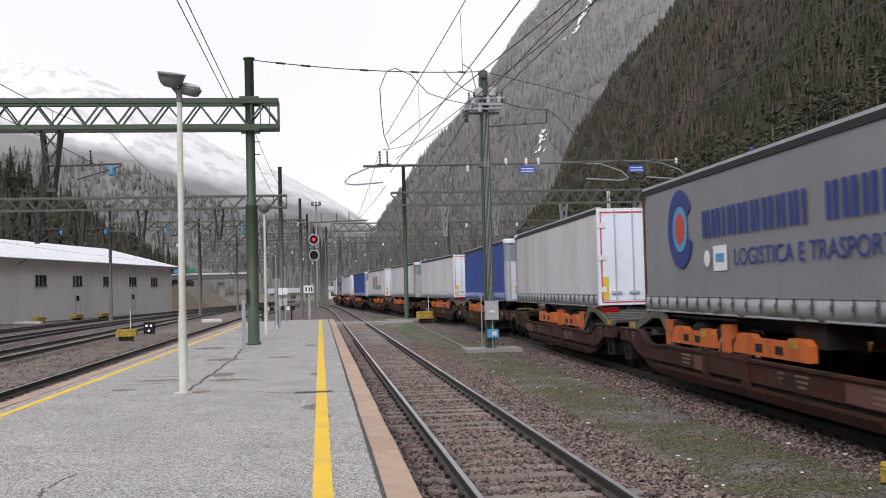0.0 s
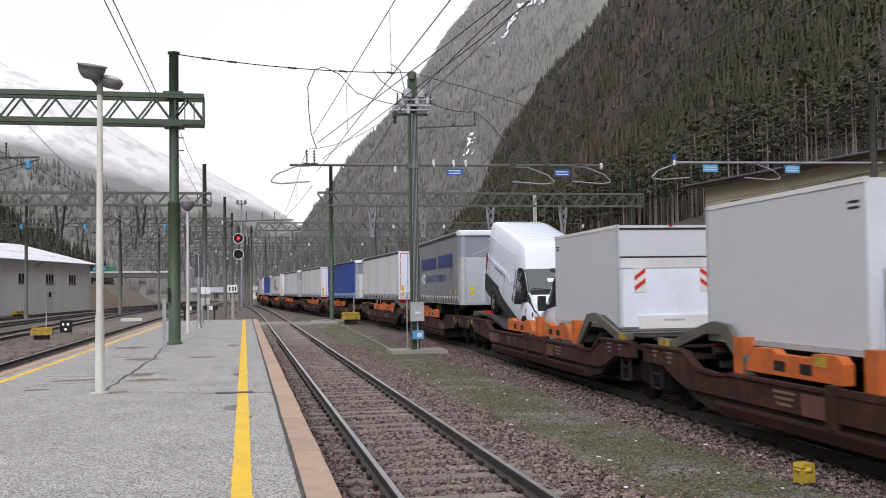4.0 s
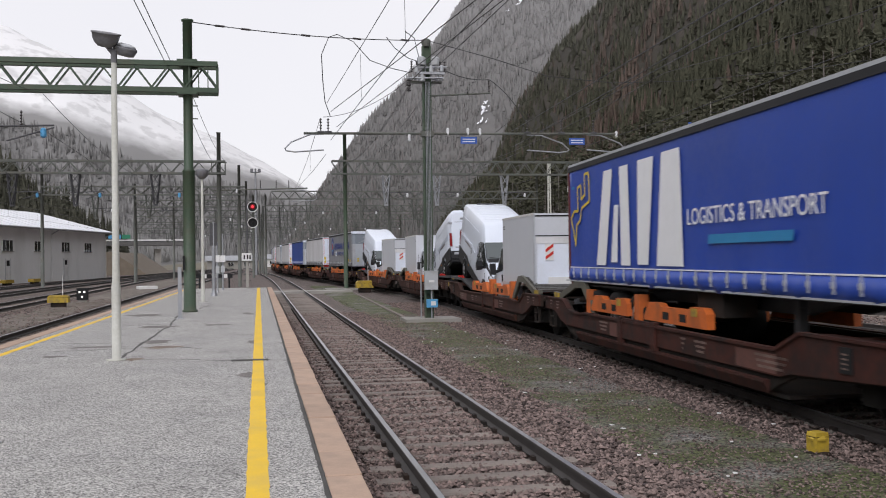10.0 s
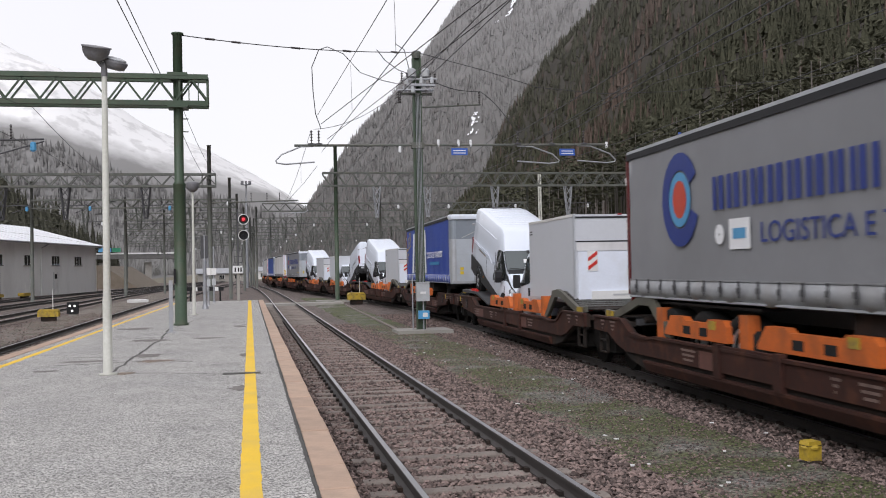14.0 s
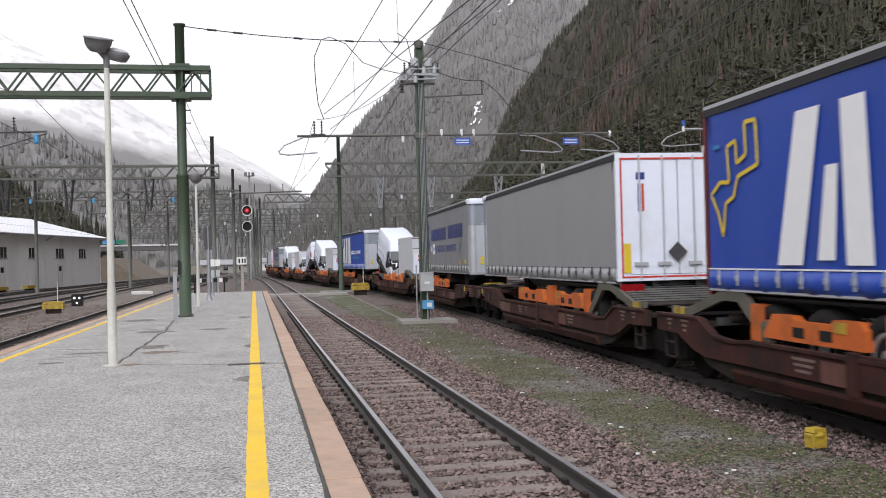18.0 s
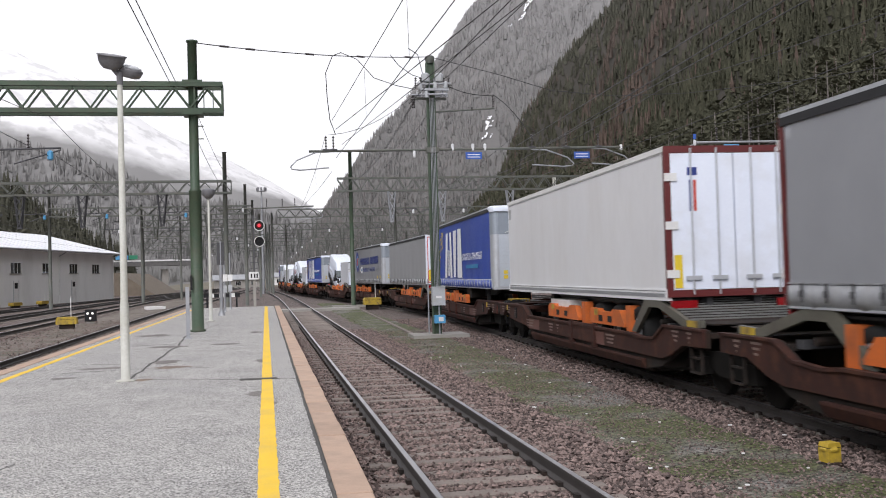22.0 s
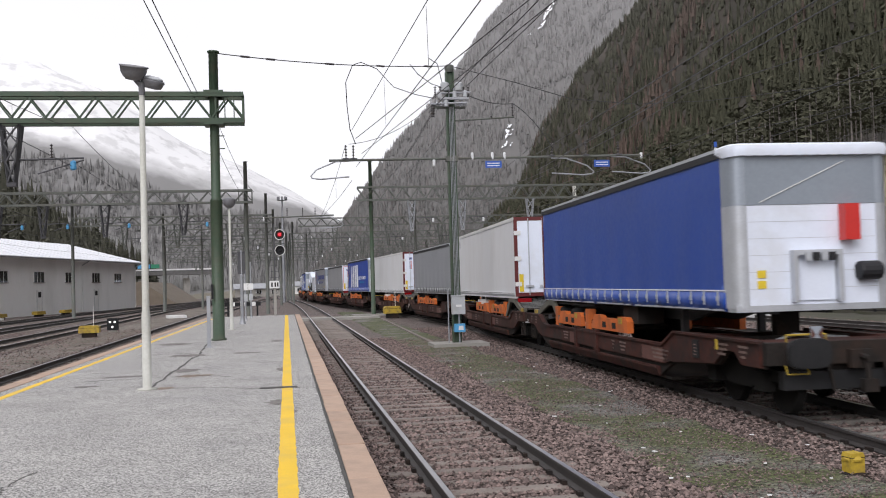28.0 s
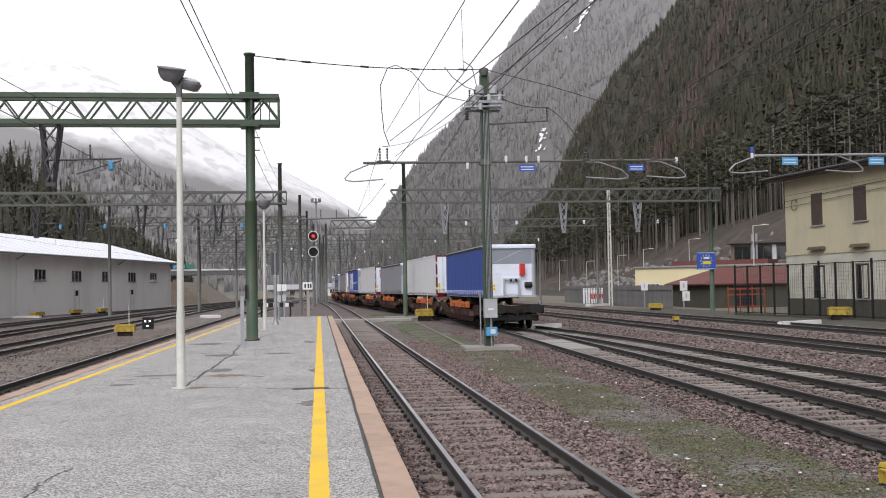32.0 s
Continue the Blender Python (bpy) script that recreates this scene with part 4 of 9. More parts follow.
def brown_tract(x, y):
    """Tracts of bare larch that run down the fall line."""
    return noise.noise((y * 0.016 + 0.004 * x, x * 0.004, 8.0)) + 0.5 * noise.noise((y * 0.05, x * 0.012, 3.0)) > 0.24 and x - spur_foot(y) > 75


def evergreen(x, y, z, r):
    return not brown_tract(x, y) or r.random() < 0.3


def deciduous(x, y, z, r):
    return brown_tract(x, y) or r.random() < 0.035


def thin(x, y, z, r):
    return clear_of_snow(x, y)


def flank(r, y):
    return spur_foot(y) + 34 + 0.50 * y * r.random()


def down_valley(r):
    return 190 * (900 / 190) ** (r.random() ** 0.62)


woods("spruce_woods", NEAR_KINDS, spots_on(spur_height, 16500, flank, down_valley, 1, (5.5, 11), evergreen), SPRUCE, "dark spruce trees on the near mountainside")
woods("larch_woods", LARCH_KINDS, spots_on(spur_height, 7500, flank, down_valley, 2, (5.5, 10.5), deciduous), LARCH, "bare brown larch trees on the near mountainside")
tall = spots_on(spur_height, 1500, lambda r, y: spur_foot(y) + 10 + 13 * (1 - ease(150, 235, y)) + 50 * r.random(), lambda r: r.uniform(130, 560), 7, (13, 21))
woods("pine_woods", TALL_KINDS, tall, SPRUCE, "tall pines with high crowns at the foot of the slope")
woods("pine_stems", STEM, tall, TRUNK, "bare pale stems of the tall pines")
woods("spruce_woods", TINY_KINDS, spots_on(east_height, 34000, lambda r, y: 14 + 0.36 * y * r.random(), lambda r: 940 + 1540 * r.random() ** 1.5, 3, (7, 13), thin), HAZY_SPRUCE, "spruce woods on the far mountainside, paled by painted haze")
woods("larch_woods", TINY_KINDS, spots_on(east_height, 5000, lambda r, y: 20 + 0.36 * y * r.random(), lambda r: 940 + 1300 * r.random(), 4, (9, 16), thin), HAZY_LARCH, "bare larch woods on the far mountainside")
# needles coloured lighter here to hold some haze
WEST_SPRUCE = mat("west_spruce_needles", (0.110, 0.108, 0.082), (0.060, 0.062, 0.048), 0.4, 6, 0.95, 0.0, island=0.3, spec=0.1)
woods("spruce_woods", NEAR_KINDS, spots_on(west_height, 2600, lambda r, y: -48 - 0.02 * max(0, y - 150) - 230 * r.random() ** 1.2, lambda r: 60 + 370 * r.random(), 5, (10, 19)), WEST_SPRUCE, "dark spruce woods on the hillside beyond the yard")
woods("spruce_woods", TINY_KINDS, spots_on(west_height, 12000, lambda r, y: -46 - 0.02 * max(0, y - 150) - 420 * r.random() ** 1.2, lambda r: 430 + 800 * r.random(), 8, (6, 10)), PALE_HAZE_SPRUCE, "spruce woods up the valley, greyed by painted haze")
# far woods are coloured pale to imitate haze
woods("spruce_woods", TINY_KINDS, spots_on(far_height, 11000, lambda r, y: -1250 + 1500 * r.random(), lambda r: r.uniform(1300, 2000), 6, (14, 26), lambda x, y, z, r: z + 0.275 * x < 175 + 60 * r.random() ** 2), mat("haze_pale_far_spruce", (0.250, 0.245, 0.240), (0.21, 0.206, 0.202), 0.02, 1, 0.95, 0.0, island=0.25, spec=0.1), "woods paled by painted haze below the snow of the distant range")
rr = random.Random(9)
sv, sf = [], []
for (cx, cy), n, size in SNOW_GULLIES:
    for k in range(n):
        x, y = cx + rr.gauss(0, size * 0.5), cy + rr.gauss(0, size * 0.3)
        o = len(sv)
        for i in range(7):
            a = i * 0.898 + rr.uniform(-0.3, 0.3)
            q = size * rr.uniform(0.12, 0.42)
            px, py = x + q * math.cos(a), y + q * math.sin(a) * 0.7
            # raised 5 or 9 m off the slope to fit the camera's view
            sv.append((px, py, east_height(px, py) + (5.0 if size < 5 else 9.0)))
        sf.append(tuple(range(o, o + 7)))
raw_mesh("snow_patches", sv, sf, SNOW, "patches of old snow raised off the mountainside to fit the camera's view", "snow", "stuff")

# ---- portals, masts, wires ----
BAR = {}


def bar(parent, name, p, q, r, material):
    """A straight steel bar between two points; bars of one length share a mesh."""
    p, q = Vector(p), Vector(q)
    key = (round((q - p).length, 2), r, material.name)
    if key not in BAR:
        bm = bx(-r, r, -r * 0.7, r * 0.7, 0, (q - p).length)
        me = bpy.data.meshes.new(name)
        bm.to_mesh(me)
        bm.free()
        me.materials.append(material)
        BAR[key] = me
    return piece(name, BAR[key], parent, Matrix.Translation(p) @ (q - p).to_track_quat("Z", "Y").to_matrix().to_4x4())


def truss(parent, x0, x1, z0, z1, bay, depth, material, c=0.06, split=True, end=True):
    for y in (-depth / 2, depth / 2):
        for z in (z0, z1):
            part("chord", bx(x0, x1, y - c, y + c, z - c, z + c), material, parent)
        n = int((x1 - x0) / (bay / 2))
        joined = None if split else bmesh.new()
        for k in range(n):
            xa, xb = x0 + (x1 - x0) * k / n, x0 + (x1 - x0) * (k + 1) / n
            za, zb = (z0 + c, z1 - c) if k % 2 else (z1 - c, z0 + c)
            if split:
                bar(parent, "diagonal", (xa, y, za), (xb, y, zb), 0.035, material)
            else:
                tube(joined, (xa, y, za), (xb, y, zb), 0.04, 4)
        if not split:
            part("lattice", joined, material, parent)["kind"] = "stuff"
    if end:
        for k in range(4):
            part("end_brace", bx(x1 - 0.05 - k * 0.28, x1 + 0.01 - k * 0.28, -depth / 2, depth / 2, z0, z1) if k in (0, 3) else bx(x1 - 0.03 - k * 0.28, x1 - k * 0.28, -depth / 2 - 0.02, -depth / 2 + 0.02, z0, z1), material, parent)


def insulator(parent, p, q, r=0.05, material=None, n=5):
    p, q = Vector(p), Vector(q)
    length = (q - p).length
    prof = [(0.015, 0)]
    for k in range(n):
        z = length * (k + 0.5) / n
        prof += [(0.018, z - length * 0.3 / n), (r, z), (0.018, z + length * 0.25 / n)]
    prof += [(0.015, length)]
    bm = lathe(bmesh.new(), prof, 8)
    ob = part("insulator", bm, material or INSUL, parent, "ribbed insulator")
    ob.matrix_basis = Matrix.Translation(p) @ (q - p).to_track_quat("Z", "Y").to_matrix().to_4x4()
    return ob


def dropper(parent, x, z, h, arm, material, tag=True, tint=None):
    """A hanging lattice bracket with a registration tube under a portal."""
    for dx in (-0.28, 0.28):
        for dy in (-0.2, 0.2):
            bar(parent, "hanger_leg", (x + dx, dy, z), (x + dx * 0.35, dy * 0.4, z - h), 0.045, material)
    for k in range(3):
        za, zb = z - h * k / 3, z - h * (k + 1) / 3
        bar(parent, "hanger_brace", (x - 0.25 + 0.06 * k, -0.2, za), (x + 0.2 - 0.06 * k, -0.16, zb), 0.03, material)
        bar(parent, "hanger_brace", (x + 0.25 - 0.06 * k, -0.2, za), (x - 0.2 + 0.06 * k, -0.16, zb), 0.03, material)
    part("hanger_foot", bx(x - 0.14, x + 0.14, -0.12, 0.12, z - h - 0.14, z - h), material, parent)
    if arm:
        za = z - h * 0.62
        part("registration_tube", tube(bmesh.new(), (x - 0.3, 0, za), (x + arm, 0, za + 0.06), 0.03), DARK_STEEL, parent)
        insulator(parent, (x + arm * 0.55, 0, za + 0.04), (x + arm * 0.55, 0, za + 0.5))
        part("pull_off_arm", tube(bmesh.new(), (x + arm, 0, za), (x + arm * 0.35, 0, za - 0.42), 0.025), DARK_STEEL, parent)
        if tag:
            part("tension_insulator", lathe(bmesh.new(), [(0.04, 0), (0.09, 0.04), (0.09, 0.26), (0.04, 0.3)], 10, (x + arm * 0.85, 0, za - 0.32)), tint or CYAN_SIGN, parent, "pale insulator")


def column(parent, x, z0, z1, r0, r1, material, step=None, name="post"):
    bm = bmesh.new()
    if step:
        lathe(bm, [(r0 + 0.05, z0), (r0 + 0.05, z0 + 0.06), (r0, z0 + 0.07), (r0, step), (r0 + 0.02, step + 0.02), (r1, step + 0.1), (r1, z1 - 0.06), (r1 + 0.04, z1 - 0.05), (r1 + 0.04, z1)], 14, (x, 0, 0))
    else:
        lathe(bm, [(r0 + 0.04, z0), (r0 + 0.04, z0 + 0.05), (r0, z0 + 0.06), (r1, z1 - 0.04), (r1 + 0.03, z1 - 0.04), (r1 + 0.03, z1)], 12, (x, 0, 0))
    return part(name, bm, material, parent, "painted steel post", True)


g1 = thing("catenary_portal", -2.10, 31.6, 0, label="dark green steel lattice portal rising from the platform", category="catenary portal", group="catenary portals")
column(g1, 0, 0, 9.1, 0.185, 0.145, GREEN, 4.35)
column(g1, -30.5, -0.8, 9.1, 0.185, 0.145, GREEN, 4.35)
truss(g1, -31.2, 0.92, 6.86, 7.68, 0.98, 0.55, GREEN, 0.075)
for z in (6.78, 7.76):
    part("collar", bx(-0.30, 0.30, -0.36, 0.36, z - 0.05, z + 0.05), GREEN, g1, bevel=0.01)
for z in (6.0, 6.4):
    part("step_iron", bx(0.12, 0.3, -0.02, 0.02, z, z + 0.03), GREEN, g1)
dropper(g1, -6.05, 6.78, 1.75, 2.1, DARK_STEEL)
dropper(g1, -11.2, 6.78, 1.75, 2.1, DARK_STEEL)
part("notice_plate", bx(-0.19, -0.13, -0.24, -0.19, 1.3, 1.75), BLACK, g1)

g2 = thing("catenary_portal", -2.42, 64.4, 0, label="dark green lattice portal over the far tracks", category="catenary portal", group="catenary portals")
column(g2, 0, -0.6, 9.75, 0.17, 0.12, GREEN_PALE)
column(g2, -33, -0.8, 9.75, 0.17, 0.12, GREEN_PALE)
truss(g2, -33.5, 0.42, 7.12, 7.88, 1.1, 0.5, GREEN_PALE, 0.06)
for x in (-15.1, -12.4, -8.7, -3.9):
    dropper(g2, x, 7.1, 1.9, 1.7, DARK_STEEL)
part("cantilever_beam", tube(bmesh.new(), (-0.4, 0, 6.05), (5.6, 0, 6.2), 0.045), GREEN_PALE, g2, "long tubular cantilever beam")
for x in (2.6, 3.6, 4.4):
    insulator(g2, (x, 0, 6.18), (x, 0, 6.72), 0.055)
part("tag_insulator", lathe(bmesh.new(), [(0.03, 0), (0.055, 0.03), (0.055, 0.22), (0.03, 0.25)], 10, (1.1, 0, 5.9)), WHITE_INS, g2, "white insulator tag")
strand("registration_arm", [(4.2, 0, 6.15), (5.4, 0, 6.05), (6.1, 0, 5.75), (6.2, 0, 5.55), (6.0, 0, 5.42), (4.6, 0, 5.35)], 0.03, GALV, g2, "bent grey steel arm")
g3 = thing("catenary_portal", 6.45, 74.0, 0, label="dark green lattice portal over the main tracks", category="catenary portal", group="catenary portals")
column(g3, 0, -0.75, 10.9, 0.17, 0.13, GREEN)
column(g3, 24.1, -0.75, 11.0, 0.19, 0.14, GREEN)
truss(g3, -1.0, 24.9, 7.95, 8.92, 1.15, 0.5, GREEN_PALE, 0.06)
for x in (3.1, 7.0, 12.3, 18.2):
    dropper(g3, x, 7.9, 2.2, 1.9, GALV, True, WHITE_INS)
part("foot_slab", bx(-1.6, 1.3, -1.0, 1.0, -0.8, -0.60), CONCRETE, g3, "concrete footing")
far_rows = [(88, -1.6, -17.9, 7.3, 8.0), (106, -1.2, -12.5, 7.2, 7.9), (128, -0.6, -15, 7.2, 7.9), (152, 0.2, -18, 7.3, 8.0), (180, 0.6, -21, 7.3, 8.0), (215, 1.0, -25, 7.4, 8.1)]
for k, (y, xr, xl, z0, z1) in enumerate(far_rows):
    g = thing("catenary_portal", xr, y, 0, label="far lattice portal over the western tracks", category="catenary portal", group="catenary portals")
    column(g, 0, -0.75, 9.9, 0.16, 0.12, GREEN_PALE)
    column(g, xl - xr, -0.75, 9.6, 0.16, 0.12, GREEN_PALE)
    truss(g, xl - xr, 0.5, z0, z1, 1.2, 0.5, GREEN_PALE, 0.05, False, False)
    for j in range(int((xr - xl - 3) / 4.4)):
        dropper(g, -3.2 - j * 4.4 + k * 0.2, z0, 1.9, 1.6, GREEN_PALE, j % 2 == 0, WHITE_INS)
for k, (y, x0, x1, z0, z1) in enumerate([(104, 2.2, 30, 7.9, 8.7), (132, 1.6, 30, 7.9, 8.7), (160, 1.4, 28, 7.9, 8.7), (195, 1.6, 28, 7.9, 8.7), (240, 1.8, 32, 8.0, 8.8)]):
    g = thing("catenary_portal", x0, y, 0, label="far lattice portal over the eastern tracks", category="catenary portal", group="catenary portals")
    if y < 120:
        column(g, 11.5, -0.75, 10.4, 0.16, 0.12, GREEN_PALE)
    else:
        column(g, -0.6, -0.75, 10.2, 0.15, 0.11, GREEN_PALE)
    column(g, x1 - x0, -0.75, 10.4, 0.16, 0.12, GREEN_PALE)
    truss(g, -0.8, x1 - x0, z0, z1, 1.2, 0.5, GREEN_PALE, 0.05, False, False)
    for j in range(4):
        dropper(g, 3 + j * 5.6, z0, 2.1, 1.8, GREEN_PALE, True, WHITE_INS)

# single masts among the western tracks
for x, y, h in ((-9.6, 118, 9.0), (-5.2, 132, 10.5), (-12, 170, 9.5), (3.2, 150, 9.5)):
    m = thing("line_mast", x, y, 0, label="slim grey-green steel line mast among the tracks", category="mast", group="line masts")
    column(m, 0, -0.75, h, 0.14, 0.10, GREEN_PALE)
    part("cross_arm", tube(bmesh.new(), (-1.4, 0, h - 1.6), (1.6, 0, h - 1.5), 0.035), DARK_STEEL, m)
    part("cross_arm", tube(bmesh.new(), (-0.8, 0, h - 0.7), (0.8, 0, h - 0.7), 0.035), DARK_STEEL, m)
    for dx in (-1.2, 1.2):
        insulator(m, (dx, 0, h - 1.55), (dx, 0, h - 1.1), 0.06)
        insulator(m, (dx * 0.6, 0, h - 0.7), (dx * 0.6, 0, h - 0.3), 0.06, WHITE_INS)

# the switch mast between the tracks
ms = thing("catenary_mast", 6.01, 34.9, 0, label="green catenary mast with line switches on a concrete pad", category="catenary mast")
for s in (-1, 1):
    part("channel", bx(s * 0.13 - 0.025, s * 0.13 + 0.025, -0.11, 0.11, -0.56, 9.2), GREEN, ms, "green steel channel")
part("web", bx(-0.104, 0.104, -0.02, 0.02, -0.56, 9.2), GREEN, ms)
for k in range(9):
    part("batten", bx(-0.16, 0.16, -0.125, -0.11, 0.3 + k * 0.98, 0.42 + k * 0.98), GREEN, ms)
part("cap", lathe(bmesh.new(), [(0.14, 9.18), (0.17, 9.3), (0.17, 9.42), (0.10, 9.46)], 12), GREEN_PALE, ms)
part("pad", bx(-0.95, 1.02, -0.8, 0.8, -0.75, -0.555), CONCRETE, ms, "mossy concrete pad", bevel=0.02)
part("conduit", tube(bmesh.new(), (-0.30, -0.08, -0.56), (-0.30, -0.08, 1.4), 0.025), GALV, ms)
cb = part("control_box", bx(-0.20, 0.26, -0.40, -0.13, 0.46, 1.10), GREY_BOX, ms, "grey switch cabinet", bevel=0.015)
part("notice", bx(-0.07, 0.13, -0.408, -0.401, 0.72, 0.80), WHITE_PAINT, cb, "small white notice")
part("cabinet_lid", bx(-0.22, 0.28, -0.42, -0.11, 1.10, 1.13), GREY_BOX, cb)
part("conduit", tube(bmesh.new(), (0.05, -0.27, -0.56), (0.05, -0.27, 0.47), 0.03), GALV, ms)
bb2 = part("telephone_box", bx(-0.14, 0.24, -0.42, -0.18, -0.17, 0.12), CYAN_SIGN, ms, "blue trackside box", bevel=0.03)
part("notice", bx(0.0, 0.17, -0.428, -0.421, -0.10, 0.05), WHITE_PAINT, bb2)
# beam with insulators and arms
part("beam", tube(bmesh.new(), (-4.4, 0, 6.02), (7.2, 0, 6.12), 0.045), GREEN_PALE, ms, "long tubular beam")
part("beam_bracket", bx(-0.22, 0.22, -0.15, 0.15, 5.94, 6.14), GREEN_PALE, ms)
for x in (-3.80, -3.54, 3.72, 5.02, 6.26):
    z = 6.05 + 0.008 * x
    insulator(ms, (x, 0, z + 0.03), (x, 0, z + 0.55), 0.055)
    part("clamp", bx(x - 0.12, x + 0.12, -0.06, 0.06, z + 0.02, z + 0.08), DARK_STEEL, ms)
for x in (-0.65, 0.76, 1.5, 1.95):
    part("tag_insulator", lathe(bmesh.new(), [(0.03, 0), (0.055, 0.03), (0.055, 0.22), (0.03, 0.25)], 10, (x, 0, 5.78 if x < 0 else 6.02)), WHITE_INS, ms, "white insulator tag")
part("tag_insulator", lathe(bmesh.new(), [(0.03, 0), (0.055, 0.03), (0.055, 0.2), (0.03, 0.22)], 10, (7.15, 0, 6.0)), WHITE_INS, ms)
for x in (1.22, 5.3):
    sg = part("warning_sign", bx(x, x + 0.60, -0.06, -0.045, 5.70, 5.95), BLUE_SIGN, ms, "blue enamel notice with two white lines")
    for z in (5.85, 5.76):
        part("lettering_bar", bx(x + 0.07, x + 0.53, -0.064, -0.0605, z, z + 0.03), WHITE_PAINT, sg)


def hook_arm(parent, x, z, w, s):
    """A bent registration arm under a beam, with its steady arm."""
    pts = [(x, 0, z), (x + s * w * 0.35, 0, z - 0.02), (x + s * w * 0.85, 0, z - 0.30), (x + s * w, 0, z - 0.52), (x + s * w * 0.97, 0, z - 0.60), (x + s * w * 0.75, 0, z - 0.64), (x, 0, z - 0.56)]
    return strand("registration_arm", pts, 0.028, GALV, parent, "bent grey steel arm")


hook_arm(ms, -3.7, 6.0, 1.35, -1)
hook_arm(ms, 3.7, 6.05, 1.6, 1)
hook_arm(ms, 6.0, 6.08, 1.5, 1)
# upper switch gear
for x, y, z in ((-0.22, -0.25, 8.62), (0.28, -0.25, 8.62)):
    part("switch_housing", lathe(bmesh.new(), [(0.05, -0.17), (0.15, -0.14), (0.16, 0.1), (0.08, 0.16)], 10, (x, y, z)), GREY_BOX, ms, "pale grey switch housing")
part("switch_beam", bx(-0.42, 0.62, -0.35, -0.22, 8.14, 8.22), GALV, ms)
part("switch_beam", bx(-0.55, 0.6, 0.1, 0.22, 8.02, 8.10), GALV, ms)
part("switch_beam", bx(-0.6, 0.55, -0.06, 0.06, 7.86, 7.94), GREEN_PALE, ms)
for x in (-0.58, -0.40, 0.45, 0.62):
    insulator(ms, (x, -0.28, 8.2), (x, -0.28, 8.62), 0.06)
    insulator(ms, (x * 0.9, -0.2, 7.92), (x * 0.9, -0.2, 8.16), 0.05, WHITE_INS)
for x in (-0.3, -0.1, 0.15, 0.35):
    part("switch_rod", tube(bmesh.new(), (x, -0.2, 7.9), (x * 0.6, -0.25, 8.6), 0.02), GALV, ms)
for x, y, z in ((-0.42, -0.3, 8.3), (0.12, -0.3, 8.32), (0.5, -0.3, 8.34), (-0.2, -0.3, 8.0)):
    part("switch_contact", lathe(bmesh.new(), [(0.03, -0.12), (0.075, -0.1), (0.075, 0.1), (0.03, 0.14)], 10, (x, y, z)), GREY_BOX, ms, "pale porcelain contact")
for x0, x1, z in ((-0.75, 0.55, 7.98), (-0.5, 0.7, 8.36)):
    part("switch_beam", tube(bmesh.new(), (x0, -0.32, z), (x1, -0.32, z + 0.04), 0.035), GALV, ms)
for x in (-0.72, -0.66):
    insulator(ms, (x, -0.32, 7.5), (x, -0.32, 7.96), 0.06)
part("side_arm", tube(bmesh.new(), (0.1, 0, 7.42), (2.35, 0, 7.56), 0.035), GREEN_PALE, ms, "side arm with insulator")
insulator(ms, (2.30, 0, 7.58), (2.30, 0, 8.05), 0.05)
insulator(ms, (1.5, 0, 7.50), (1.5, 0, 7.6), 0.05)
for k in range(4):
    part("control_rod", tube(bmesh.new(), (-0.06 + k * 0.05, -0.14, 1.1), (-0.06 + k * 0.05, -0.14, 7.9), 0.012, 6), GALV, ms)

# the beam mast at the house side
m2 = thing("catenary_mast", 24.6, 34.9, 0, label="grey-green catenary mast with a long tubular beam beside the house", category="catenary mast")
column(m2, 0, -0.75, 9.6, 0.17, 0.13, GREEN_PALE)
part("beam", tube(bmesh.new(), (-8.5, 0, 6.27), (0.4, 0, 6.36), 0.045), GALV, m2, "long tubular beam")
for x in (-7.6, -6.6, -6.2, -3.2, -1.9):
    insulator(m2, (x, 0, 6.32), (x, 0, 6.85), 0.055)
for x in (-7.35, -3.9):
    sg = part("warning_sign", bx(x, x + 0.62, -0.06, -0.045, 5.92, 6.2), CYAN_SIGN, m2, "light blue enamel notice with two white lines")
    for z in (6.09, 5.99):
        part("lettering_bar", bx(x + 0.07, x + 0.55, -0.064, -0.0605, z, z + 0.03), WHITE_PAINT, sg)
part("number_plate", bx(-8.57, -8.45, -0.03, -0.02, 6.4, 6.60), BLUE_SIGN, m2, "small blue plate")
part("tag_insulator", lathe(bmesh.new(), [(0.03, 0), (0.055, 0.03), (0.055, 0.2), (0.03, 0.22)], 10, (-8.5, 0, 6.16)), WHITE_INS, m2)
hook_arm(m2, -7.9, 6.26, 1.5, -1)
hook_arm(m2, -5.6, 6.28, 1.5, 1)
m3 = thing("catenary_mast", 24.6, 12.0, 0, label="grey-green catenary mast beside the sidings", category="catenary mast")
column(m3, 0, -0.75, 9.6, 0.17, 0.13, GREEN_PALE)

# wires
wires = thing("overhead_wires", label="black overhead contact and feeder wires above the tracks", category="overhead wires", kind="structure")


def wire(p, q, drop=0.0, r=0.014, n=14):
    return strand("wire", sag(p, q, drop, n), r, WIRE, wires)


G1T, MT = (-2.10, 31.6, 9.05), (6.01, 34.9, 9.42)
wire(G1T, MT, 0.16, 0.016)
for k in (0.12, 0.22, 0.46, 0.68, 0.9):
    p = Vector(G1T).lerp(Vector(MT), k) - Vector((0, 0, 0.64 * k * (1 - k)))
    part("insulator", tube(bmesh.new(), p - Vector((0.14, 0.05, 0)), p + Vector((0.14, 0.05, 0.0)), 0.035), INSUL, wires)
